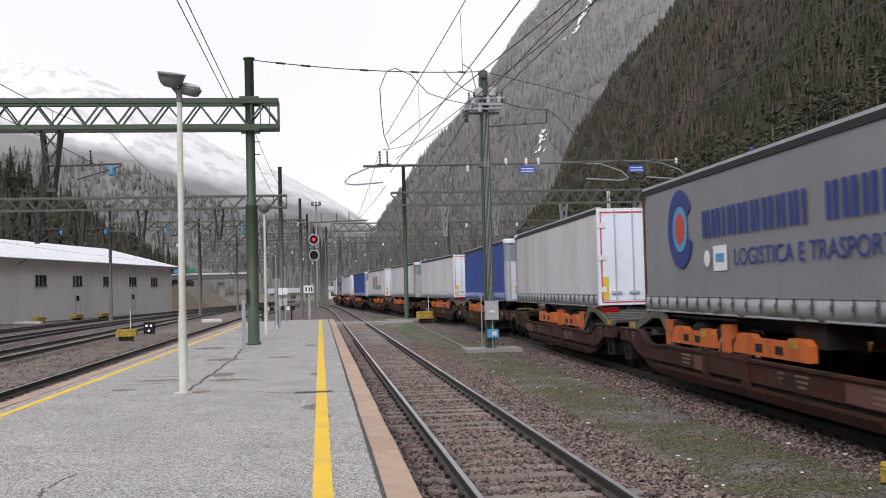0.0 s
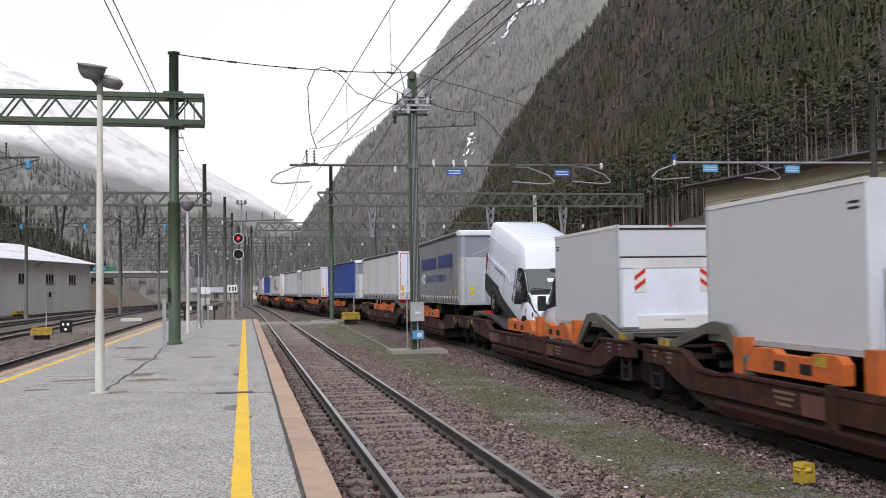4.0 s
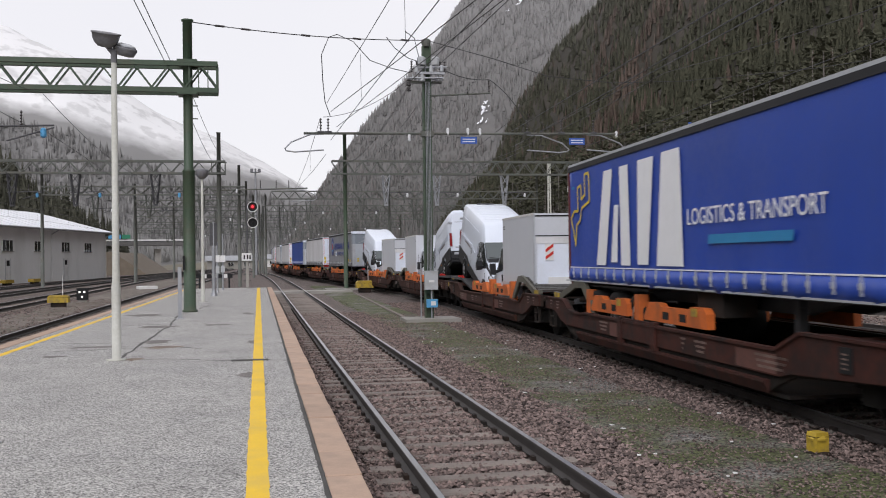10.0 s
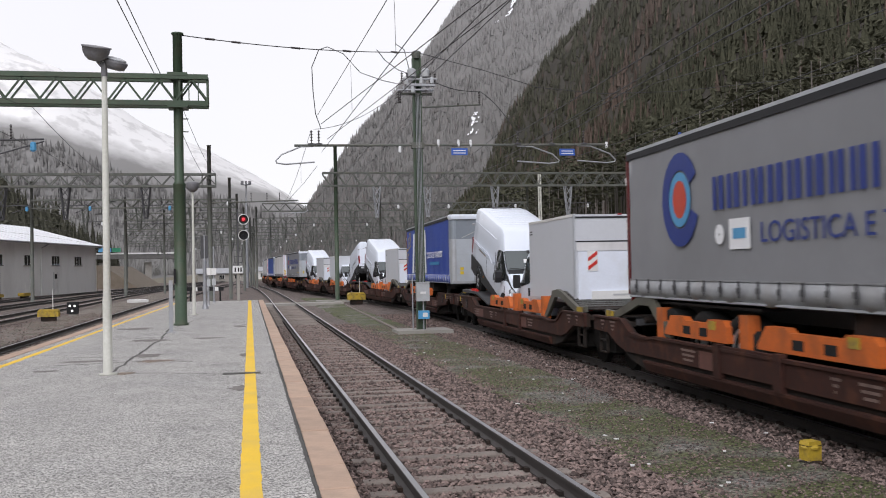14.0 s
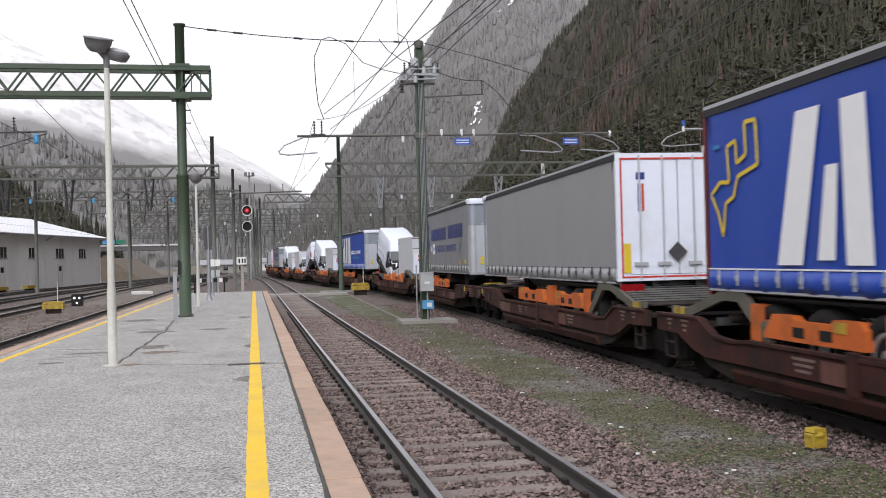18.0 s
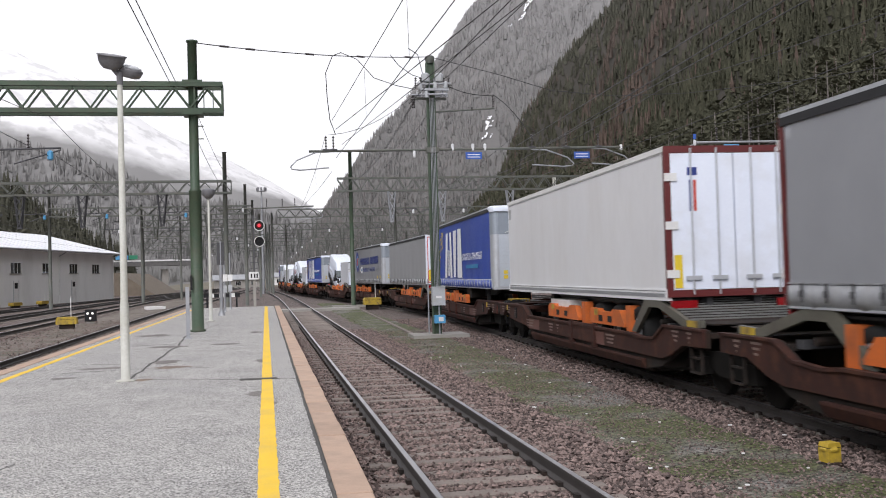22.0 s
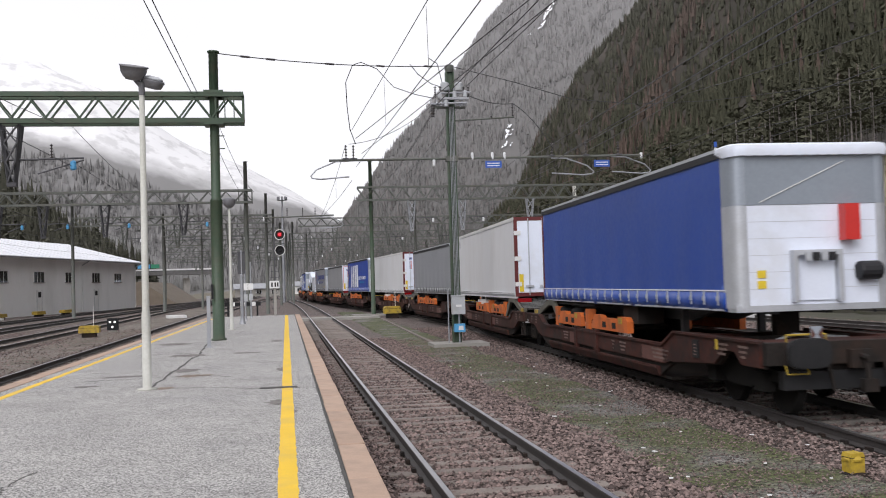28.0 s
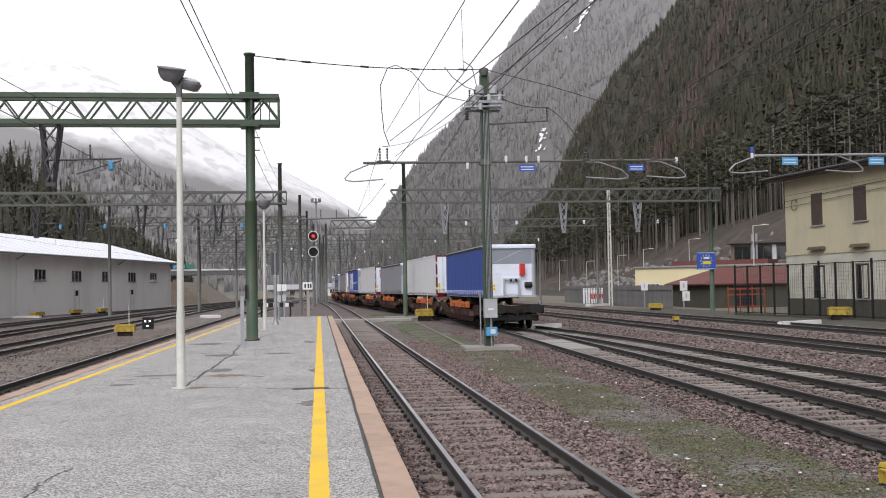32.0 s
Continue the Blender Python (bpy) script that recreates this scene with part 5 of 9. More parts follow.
strand('wire', [MT, (8.6, 35.5, 8.95), (11.18, 37.0, 8.62), (14.2, 38, 8.60), (17.33, 38, 8.74), (23.25, 38, 9.41), (30, 38, 10.5)], 0.014, WIRE, wires)
wire((6.6, 34.6, 8.3), (8.32, 34.9, 8.05), 0.12, 0.016)
strand("wire", sag((8.32, 34.9, 8.05), (9.9, 35.4, 6.5), -0.2), 0.014, WIRE, wires)
wire((9.6, 35.2, 7.0), (11.3, 34.9, 6.1), 0.1, 0.008)
strand("wire", [(2.75, 34.0, 9.33), (2.45, 33.9, 9.2), (2.2, 33.9, 8.6), (2.25, 34.2, 7.8), (2.35, 34.6, 7.1), (2.55, 34.8, 6.6)], 0.016, WIRE, wires)
strand("wire", [(2.75, 34.0, 9.33), (3.3, 34.0, 9.1), (3.9, 34.2, 8.5), (4.7, 34.5, 8.3), (5.4, 34.7, 8.2)], 0.014, WIRE, wires)
strand("wire", [(4.5, 34.3, 9.35), (4.8, 34.4, 9.0), (5.3, 34.6, 8.7), (5.7, 34.7, 8.6)], 0.014, WIRE, wires)
strand("wire", [(5.2, 34.6, 9.65), (5.55, 34.7, 9.45), (5.72, 34.7, 8.7)], 0.014, WIRE, wires)
# feeders over the platform side
for x in (-2.79, -2.61):
    wire((x + 0.02, 31.4, 7.74), (x - 0.25, -8, 8.0), 0.05, 0.013)
wire((-2.3, 31.6, 7.7), (-1.9, 64.4, 7.8), 0.5, 0.010)
wire((-2.2, 31.6, 6.5), (-2.2, 64.4, 7.2), 0.4, 0.010)
# catenaries: carrier wire, contact wire and droppers above each track
def catenary(x_at, y0, y1, z, bays, r=0.009):
    edges = np.linspace(y0, y1, bays + 1)
    for a, b in zip(edges, edges[1:]):
        top = sag((x_at(a), a, z + 1.25), (x_at(b), b, z + 1.25), 0.75)
        strand("carrier_wire", top, r, WIRE, wires)
        pts = [(x_at(a + (b - a) * k / 6) + 0.2 * math.cos(k), a + (b - a) * k / 6, z) for k in range(7)]
        strand("contact_wire", pts, r, WIRE, wires)
        for k in (2, 5, 7, 10):
            p = top[k]
            strand("dropper_wire", [p, (p.x, p.y, z)], 0.005, WIRE, wires)


wire((2.44, 34.9, 7.11), (3.35, -6, 7.0), 0.06, 0.010)
wire((2.56, 34.9, 5.79), (3.35, -6, 5.76), 0.0, 0.010)
for y in (12, 19, 26):
    strand("dropper_wire", [(2.95 - 0.02 * (y - 14), y, 7.04), (2.97 - 0.02 * (y - 14), y, 5.78)], 0.005, WIRE, wires)
wire((2.57, 34.9, 6.8), (7.2, -6, 6.8), 0.05, 0.012)
wire((2.77, 34.9, 6.26), (7.3, -6, 6.9), 0.05, 0.010)
wire((5.23, 34.9, 7.73), (6.25, -6, 7.75), 0.05, 0.014)
wire((6.6, 34.9, 8.66), (7.5, -6, 8.6), 0.05, 0.014)
wire((9.16, 34.9, 6.19), (7.3, -6, 6.15), 0.05, 0.012)
wire((10.22, 34.9, 6.19), (7.4, -6, 6.15), 0.05, 0.012)
wire((9.16, 34.9, 5.6), (7.25, -6, 5.55), 0.0, 0.010)
catenary(lambda y: platform_x(y) - 0.1, 34.9, 200, 5.3, 4)
catenary(lambda y: train_x(y) + 0.3, 34.9, 230, 5.4, 5)
catenary(siding_x, -10, 62, 5.45, 2)
catenary(lambda y: 16.9, -10, 34.9, 5.7, 1)
catenary(lambda y: 16.9 - 0.02 * y, 34.9, 160, 5.6, 3)
catenary(lambda y: 22.7, -10, 160, 5.7, 4)
catenary(lambda y: -6.6, -4, 31.6, 5.5, 1)
for x in (-6.4, -12.3, -16.9, -22):
    catenary(lambda y: x + 0.05 * max(0, y - 60), 31.6, 210, 5.5, 5)
for dx, z in ((-0.55, 7.95), (-0.45, 8.05), (0.4, 8.1)):
    wire((6.01 + dx, 34.9, z), (7.4 + dx, 74, 8.9), 0.5, 0.011)
    wire((7.4 + dx, 74, 8.9), (5.0 + dx, 132, 8.8), 0.6, 0.011)
wire((2.3, 34.9, 6.6), (5.6, 34.9, 8.2), 0.35, 0.010)
wire((24.6, 34.9, 9.4), (24.6, -10, 9.4), 0.4, 0.012)
wire((18.4, 34.9, 6.8), (25.0, 10, 9.0), 0.2, 0.016)

# ---- buildings ----
PLASTER = mat("yellow_plaster", (0.55, 0.50, 0.345), (0.46, 0.415, 0.28), 0.4, 12, 0.9, 0.15, stain=(0.34, 0.31, 0.24), amount=0.5, stain_scale=0.5, stretch=(1, 1, 0.5))
PEELED = mat("peeling_pale_plaster", (0.56, 0.55, 0.46), (0.44, 0.43, 0.36), 0.5, 10, 0.9, 0.2, stain=(0.33, 0.31, 0.25), amount=0.7, stain_scale=0.6)
MOSS_SHADE_WALL = mat("moss_and_shade_wall", (0.085, 0.08, 0.062), (0.045, 0.043, 0.033), 1.0, 14, 0.95, 0.4, stain=(0.05, 0.055, 0.025), amount=0.7, stain_scale=0.8)
CREAM = mat("cream_render", (0.72, 0.63, 0.40), (0.64, 0.56, 0.35), 0.5, 12, 0.9, 0.1)
PLASTER_GREY = mat("grey_plaster", (0.82, 0.82, 0.81), (0.75, 0.75, 0.74), 0.3, 10, 0.9, 0.1, stain=(0.52, 0.52, 0.50), amount=0.4, stain_scale=0.3, stretch=(1, 1, 0.4))
SHUTTER = mat("brown_shutter", (0.085, 0.060, 0.050), (0.055, 0.040, 0.034), 3, 30, 0.7, 0.2)
WOOD_GREY = mat("grey_timber", (0.19, 0.185, 0.18), (0.12, 0.118, 0.115), 1.5, 30, 0.9, 0.3, vary=0.15)
ROOF_TILE = mat("dark_roof", (0.10, 0.085, 0.08), (0.065, 0.055, 0.052), 1, 20, 0.8, 0.3)
RED_ROOF = mat("red_roof", (0.15, 0.042, 0.032), (0.10, 0.032, 0.026), 0.8, 12, 0.75, 0.3, stain=(0.14, 0.06, 0.05), amount=0.4)
SNOW_ROOF = mat("pale_sheet_roof", (0.82, 0.83, 0.86), (0.74, 0.75, 0.79), 0.5, 12, 0.55, 0.15)
EAVE = mat("brown_eave", (0.16, 0.12, 0.085), (0.11, 0.085, 0.06), 1.5, 25, 0.8, 0.2)
GRASS = mat("dry_grass", (0.22, 0.18, 0.14), (0.12, 0.10, 0.075), 0.8, 20, 0.95, 0.6, dist=0.05)
ROCK = mat("grey_rubble", (0.30, 0.29, 0.285), (0.12, 0.115, 0.105), 0.5, 3, 0.95, 0.9, dist=0.3, stain=(0.16, 0.125, 0.08), amount=0.8, stain_scale=0.25, grit=(1.1, 0.5))
HILL_GRASS = mat("brown_hill_grass", (0.078, 0.060, 0.046), (0.036, 0.030, 0.024), 0.35, 3, 0.95, 1.0, dist=0.3, stain=(0.10, 0.082, 0.062), amount=0.7, stain_scale=0.3)
ORANGE_MESH = mat("orange_netting", (0.34, 0.060, 0.028), (0.24, 0.045, 0.02), 3, 30, 0.7, 0.1)


def window(parent, s, z, w, h, depth=0.12, bars=2, shutters=False, wood=None):
    """A window on a wall that runs along local x at y = 0 and faces -y."""
    wd = part("window", bx(s - w / 2, s + w / 2, -0.012, 0.02, z, z + h), DARK_GLASS, parent, "dark glazed window")
    rim = bmesh.new()
    for a, b, c, d in ((s - w / 2 - 0.07, s - w / 2, z - 0.05, z + h + 0.07), (s + w / 2, s + w / 2 + 0.07, z - 0.05, z + h + 0.07), (s - w / 2, s + w / 2, z + h, z + h + 0.07)):
        box(rim, a, b, -0.05, 0.02, c, d)
    part("window_surround", rim, wood or WHITE_PAINT, wd)
    part("window_sill", bx(s - w / 2 - 0.14, s + w / 2 + 0.14, -0.10, 0.02, z - 0.09, z - 0.002), CONCRETE, wd)
    for k in range(bars):
        x = s - w / 2 + w * (k + 1) / (bars + 1)
        part("glazing_bar", bx(x - 0.025, x + 0.025, -0.03, -0.005, z, z + h), wood or WHITE_PAINT, wd)
    if shutters:
        for sgn in (-1, 1):
            a, b = (s - w / 2, s - 0.01) if sgn < 0 else (s + 0.01, s + w / 2)
            sh = part("shutter", bx(a, b, -0.085, -0.045, z, z + h), SHUTTER, wd, "brown louvred shutter", bevel=0.008)
            for k in range(9):
                zz = z + 0.12 + (h - 0.24) * k / 8
                part("louvre", bx(a + 0.06, b - 0.06, -0.10, -0.084, zz - 0.03, zz + 0.03), SHUTTER, sh)
    return wd


# the yellow house beside the sidings
HA, HB = Vector((30.8, 62.0)), Vector((34.2, 34.4))
h_dir = (HB - HA).normalized()
house = thing("house", HA.x, HA.y, -0.5, math.degrees(math.atan2(h_dir.y, h_dir.x)), "two-storey house with cream-yellow plaster and brown shutters", "house")
HL = (HB - HA).length
part("wall", bx(0, HL, 0.0, 11.0, 0.0, 8.95), PLASTER, house, "cream-yellow plaster walls")
part("plinth", bx(-0.03, HL + 0.03, -0.03, 11.03, -0.4, 0.92), MOSS_SHADE_WALL, house, "dark plinth band")
part("lower_storey", bx(-0.02, HL + 0.02, -0.008, 0.05, 0.92, 3.72), PEELED, house, "pale peeling plaster of the lower storey")
part("band", bx(-0.04, HL + 0.04, -0.05, -0.005, 3.72, 3.95), PLASTER, house, "plaster band between the storeys")
bm = bmesh.new()
prism(bm, [(-1.0, 8.74), (-1.0, 8.90), (5.5, 9.5), (12.0, 8.90), (12.0, 8.74), (5.5, 9.3)], "x", -1.3, HL + 1.3)
part("roof", bm, ROOF_TILE, house, "dark pitched roof with a wide eave")
part("soffit", bx(-1.2, HL + 1.2, -0.95, -0.01, 8.70, 8.76), EAVE, house, "brown boarded eave")
part("gutter", tube(bmesh.new(), (-1.3, -1.06, 8.86), (HL + 1.3, -1.06, 8.86), 0.08), DARK_STEEL, house)
bm = bmesh.new()
prism(bm, [(0.0, 8.9), (11.0, 8.9), (5.5, 9.3)], "x", 0.0, 0.3)
part("gable", bm, PLASTER, house)
for s in (3.5, 7.65, 12.3, 16.5, 20.7, 25.0):
    window(house, s, 5.55, 1.10, 2.0, shutters=True, wood=PLASTER)
    low = window(house, s, 0.95, 1.0, 2.0, bars=1, wood=SHUTTER)
    part("curtain", bx(s - 0.1, s + 0.4, -0.022, -0.013, 1.0, 2.9), PEELED, low, "pale drawn curtain")
    part("awning", bx(s - 0.75, s + 0.75, -0.35, -0.06, 3.98, 4.10), EAVE, house, "small wooden ledge", bevel=0.01)
    part("ledge_top", bx(s - 0.7, s + 0.7, -0.30, -0.06, 4.10, 4.18), EAVE, house)
strand("cable_ring", [(1.2 + 0.35 * math.cos(a), -0.12, 7.0 + 0.35 * math.sin(a)) for a in np.linspace(0.3, 6.0, 16)], 0.025, DARK_STEEL, house)
for z in (7.3, 6.9):
    strand("facade_cable", [(0, -0.09, z), (HL, -0.09, z + 1.1)], 0.018, DARK_STEEL, house)

# fence before the house
FA, FB = Vector((28.1, 64.1)), Vector((31.2, 34.0))
f_dir = (FB - FA).normalized()
FL = (FB - FA).length
fence = thing("wire_fence", FA.x, FA.y, -0.75, math.degrees(math.atan2(f_dir.y, f_dir.x)), "dark steel post and wire mesh fence over a rubble footing", "fence")
part("low_wall", bx(0, FL, -0.12, 0.12, 0, 0.2), MOSS_SHADE_WALL, fence, "dark rubble footing")
n = int(FL / 1.55)
for k in range(n + 1):
    part("fence_post", bx(FL * k / n - 0.05, FL * k / n + 0.05, -0.045, 0.045, 0.2, 3.35 + 0.12 * (k % 3 == 0)), BLACK, fence, "dark steel post")
for z in (0.25, 3.28):
    part("fence_rail", bx(0, FL, -0.02, 0.02, z, z + 0.05), BLACK, fence)
mesh_bm = bmesh.new()
for k in range(int(FL / 0.22)):
    box(mesh_bm, k * 0.22, k * 0.22 + 0.009, -0.006, 0.006, 0.25, 3.28)
for k in range(14):
    box(mesh_bm, 0, FL, -0.004, 0.004, 0.36 + k * 0.22, 0.368 + k * 0.22)
part("wire_mesh", mesh_bm, DARK_STEEL, fence)["kind"] = "stuff"

uneven("verge", list(np.linspace(24.6, 31.5, 10)), list(np.linspace(30, 84, 60)), BED_Z + 0.02, 0.08, MOSS_SHADE_WALL, "dark weedy verge beside the sidings", "verge", rag=0.6)
# low buildings behind
def shed(name, x, y, rz, l, w, h, wall, roof, rise, label, category, over=0.5):
    b = thing(name, x, y, -0.8, rz, label, category)
    part("wall", bx(0, l, 0, w, 0, h), wall, b)
    bm = bmesh.new()
    prism(bm, [(-over, h - 0.02), (-over, h + 0.12), (w / 2, h + rise), (w + over, h + 0.12), (w + over, h - 0.02), (w / 2, h + rise - 0.15)], "x", -over, l + over)
    part("roof", bm, roof, b)
    return b


ys_ = thing("storage_shed", 38.8, 118, -0.8, -40, "low pale yellow shed with a flat roof and a red upstand", "shed")
part("wall", bx(0, 22, 0, 9, 0, 4.2), CREAM, ys_, "pale yellow rendered wall")
part("roof", bx(-0.1, 22.3, -0.3, 9.3, 4.2, 4.38), GALV, ys_)
part("roof_edge", bx(4.5, 16, 0.6, 5.0, 4.381, 4.95), RED_ROOF, ys_, "dull red raised roof light")
for k in range(4):
    window(ys_, 2 + k * 4, 1.0, 2.2, 1.2, bars=3)
rs = thing("red_roofed_hall", 34.4, 85, -0.8, 0, "low hall with a broad dark red roof", "hall")
# dark wall colour stands in for the shade inside the hall
part("wall", bx(0.6, 15, 0.5, 10, 0, 2.1), MOSS_SHADE_WALL, rs, "wall coloured dark for the shaded interior under the roof")
bm = bmesh.new()
v = [bm.verts.new(q) for q in ((0, 0, 2.1), (15.5, 0, 2.1), (15.5, 10.5, 2.1), (0, 10.5, 2.1), (3.4, 5, 3.75), (15.5, 5, 3.75), (0, 0, 2.22), (15.5, 0, 2.22), (15.5, 10.5, 2.22), (0, 10.5, 2.22))]
for f in ((0, 3, 2, 1), (0, 1, 7, 6), (1, 2, 8, 5, 7), (2, 3, 9, 8), (3, 0, 6, 9), (6, 7, 5, 4), (8, 9, 4, 5), (9, 6, 4)):
    bm.faces.new([v[i] for i in f])
part("roof", bm, RED_ROOF, rs, "dark red hipped roof")
part("door", bx(3, 5, 0.44, 0.495, 0, 1.9), BLACK, rs)
ch = thing("roadside_house", 52.6, 121, 2.0, -30, "low house with dark window bays behind the hall", "house")
part("wall", bx(0, 8.1, 0, 7, -3.0, 4.4), EAVE, ch, "brown timber wall")
part("roof", bx(-0.6, 8.7, -0.8, 7.6, 4.4, 4.62), ROOF_TILE, ch, "dark flat roof")
for k in range(3):
    window(ch, 1.4 + k * 2.6, 2.2, 1.9, 1.75, bars=1, wood=SHUTTER)
    part("pillar", bx(2.45 + k * 2.6, 2.95 + k * 2.6, -0.10, -0.002, -1.0, 4.2), GREY_BOX, ch, "pale render pillar")
for x in (2.7, 3.2):
    part("flue", tube(bmesh.new(), (x, -0.4, -1.0), (x, -0.4, 5.6), 0.15), GALV, ch, "steel flue")
fw = thing("timber_fence", 31.0, 84, -0.8, math.degrees(math.atan2(46, 1.9)), "tall weathered grey timber fence beyond the sidings", "fence")
for k in range(115):
    piece_h = 2.15 + 0.05 * math.sin(k * 1.7)
    if k == 0:
        pk = bx(0.01, 0.39, -0.03, 0.03, 0, 2.15)
        PLANK = bpy.data.meshes.new("fence_board")
        pk.to_mesh(PLANK)
        pk.free()
        PLANK.materials.append(WOOD_GREY)
    piece("fence_board", PLANK, fw, pose(k * 0.4, 0, 0.02 * math.sin(k * 1.7)))
part("fence_rail", bx(0, 46, 0.03, 0.09, 1.7, 1.8), WOOD_GREY, fw)
bank = thing("road_bank", label="rubble and dry grass bank below the wooded slope", category="bank", kind="structure")
vs, fs = [], []
bys, bxs = np.linspace(40, 320, 110), (53, 55.5, 57.5, 59.5, 61.5, 63.5, 66, 69, 72, 76, 80, 85, 91)
for y in bys:
    for k, x in enumerate(bxs):
        vs.append((x + (1.2 * noise.noise((y * 0.05, k, 1)) if k else 0.0), y, spur_height(x, y) + 0.4 + 0.7 * noise.noise((y * 0.16, x * 0.2, 2)) if k else -0.9))
for j in range(len(bys) - 1):
    for i in range(len(bxs) - 1):
        a = j * len(bxs) + i
        fs.append((a, a + 1, a + len(bxs) + 1, a + len(bxs)))
raw_mesh("bank_slope", vs, fs, HILL_GRASS, "", "", "", bank)
rk_r = random.Random(14)
for k in range(210):
    y = 128 + rk_r.random() * 98
    q = rk_r.random() ** 1.3
    bm = bmesh.new()
    bmesh.ops.create_icosphere(bm, subdivisions=1, radius=1.0)
    s = rk_r.uniform(0.35, 1.0)
    for vtx in bm.verts:
        vtx.co *= s * rk_r.uniform(0.7, 1.25)
    ob = part("boulder", bm, ROCK, bank, "grey weathered rock")
    x = 56.2 + q * (6.5 + 0.07 * max(0.0, 200 - y))
    ob.matrix_basis = pose(x, y, spur_height(x, y) + 0.45 + rk_r.uniform(-0.2, 0.3), 0, 0, rk_r.uniform(0, 360))


# the long low depot beyond the western tracks
DA, DB = Vector((-38.2, 56.0)), Vector((-20.9, 143.4))
d_dir = (DB - DA).normalized()
DL = (DB - DA).length
depot = thing("depot_building", DA.x, DA.y, -0.75, math.degrees(math.atan2(d_dir.y, d_dir.x)), "long low grey-white depot with a pale sheet metal roof", "depot")
part("wall", bx(0, DL, 0, 13, 0, 6.25), PLASTER_GREY, depot, "smooth grey-white rendered walls")
bm = bmesh.new()
o = 1.0
v = [bm.verts.new(p) for p in ((-o, -o, 6.2), (DL + o, -o, 6.2), (DL + o, 13 + o, 6.2), (-o, 13 + o, 6.2), (7, 6.5, 8.9), (DL - 7, 6.5, 8.9), (-o, -o, 6.38), (DL + o, -o, 6.38), (DL + o, 13 + o, 6.38), (-o, 13 + o, 6.38))]
for f in ((0, 1, 2, 3), (0, 6, 7, 1), (1, 7, 8, 2), (2, 8, 9, 3), (3, 9, 6, 0), (6, 4, 5, 7), (7, 5, 8), (8, 5, 4, 9), (9, 4, 6)):
    bm.faces.new([v[i] for i in f])
part("roof", bm, SNOW_ROOF, depot, "pale standing seam roof with thin snow")
for k in range(int(DL / 1.2)):
    s = k * 1.2
    part("roof_seam", prism(bmesh.new(), [(-o, 6.39), (-o, 6.44), (6.4, 8.92), (6.4, 8.87)], "x", s, s + 0.05), SNOW_ROOF, depot) if 30 < s < DL - 6 and k % 2 == 0 else None
part("gutter", tube(bmesh.new(), (-o, -o - 0.06, 6.28), (DL + o, -o - 0.06, 6.28), 0.09), GALV, depot)
for s in (30.0, 40.5, 50.5, 59.0, 67.1, 75.0, 82.5):
    window(depot, s, 3.65, 2.5, 1.15, bars=2, wood=PLASTER_GREY)
for s in (59.0, 75.0):
    dr = part("door", bx(s - 0.6, s + 0.6, -0.04, -0.004, 0, 2.75), WHITE_PAINT, depot, "narrow pale door")
    part("door_light", bx(s - 0.35, s + 0.35, -0.06, -0.041, 2.0, 2.6), BLACK, dr)
    for x in (s - 0.66, s + 0.60):
        part("door_jamb", bx(x, x + 0.06, -0.05, -0.004, 0, 2.81), GREY_BOX, dr)
for s in (45.5, 70.5, DL - 0.2):
    part("downpipe", tube(bmesh.new(), (s, -0.12, 0), (s, -0.12, 5.7), 0.07), WHITE_PAINT, depot)
    part("downpipe", tube(bmesh.new(), (s, -0.12, 5.7), (s, -1.0, 6.2), 0.07), GALV, depot)

# far end of the valley: low sheds and a motorway bridge
br = thing("road_bridge", -60, 250, 0, 8, "pale road viaduct with a blue and green direction sign", "viaduct")
part("deck", bx(-10, 42, 0, 8, 5.5, 6.6), WOOD_GREY, br, "dark weathered viaduct side")
part("parapet", bx(-10, 42, -0.2, 0.0, 6.62, 7.0), WHITE_PAINT, br)
for k in range(4):
    part("pier", bx(2 + k * 11, 3.6 + k * 11, 2, 6, -1, 4.6), CONCRETE, br)
sg = part("direction_sign", bx(24, 27, -0.5, -0.35, 7.2, 8.2), CYAN_SIGN, br, "blue road sign")
part("direction_sign", bx(27.2, 29.2, -0.5, -0.35, 7.2, 8.2), mat("green_sign", (0.03, 0.25, 0.14), (0.025, 0.2, 0.11), 4, 30, 0.5, 0.0), br, "green road sign")
bk2 = thing("grass_bank", label="dry brown grass bank beside the far tracks", category="bank", kind="structure")
bm = bmesh.new()
prism(bm, [(-48, -0.9), (-18, -0.9), (-24, 3.2), (-48, 3.8)], "y", 172, 215)
part("bank_slope", bm, GRASS, bk2, smooth=False)
vl = shed("valley_house", -13, 262, 4, 12, 8, 2.2, CONCRETE, GALV, 1.4, "far grey house with a metal roof", "house")
for k in range(3):
    window(vl, 2 + k * 4.0, 0.8, 1.3, 1.0)
# low white block added to stand in for far white vehicles
vl2 = shed("valley_house", 2.5, 330, -3, 20, 10, 2.6, WHITE_PAINT, GALV, 1.6, "far low white block standing in for white vehicles at the valley end", "house")
for k in range(4):
    window(vl2, 2 + k * 5, 0.9, 1.6, 1.1)

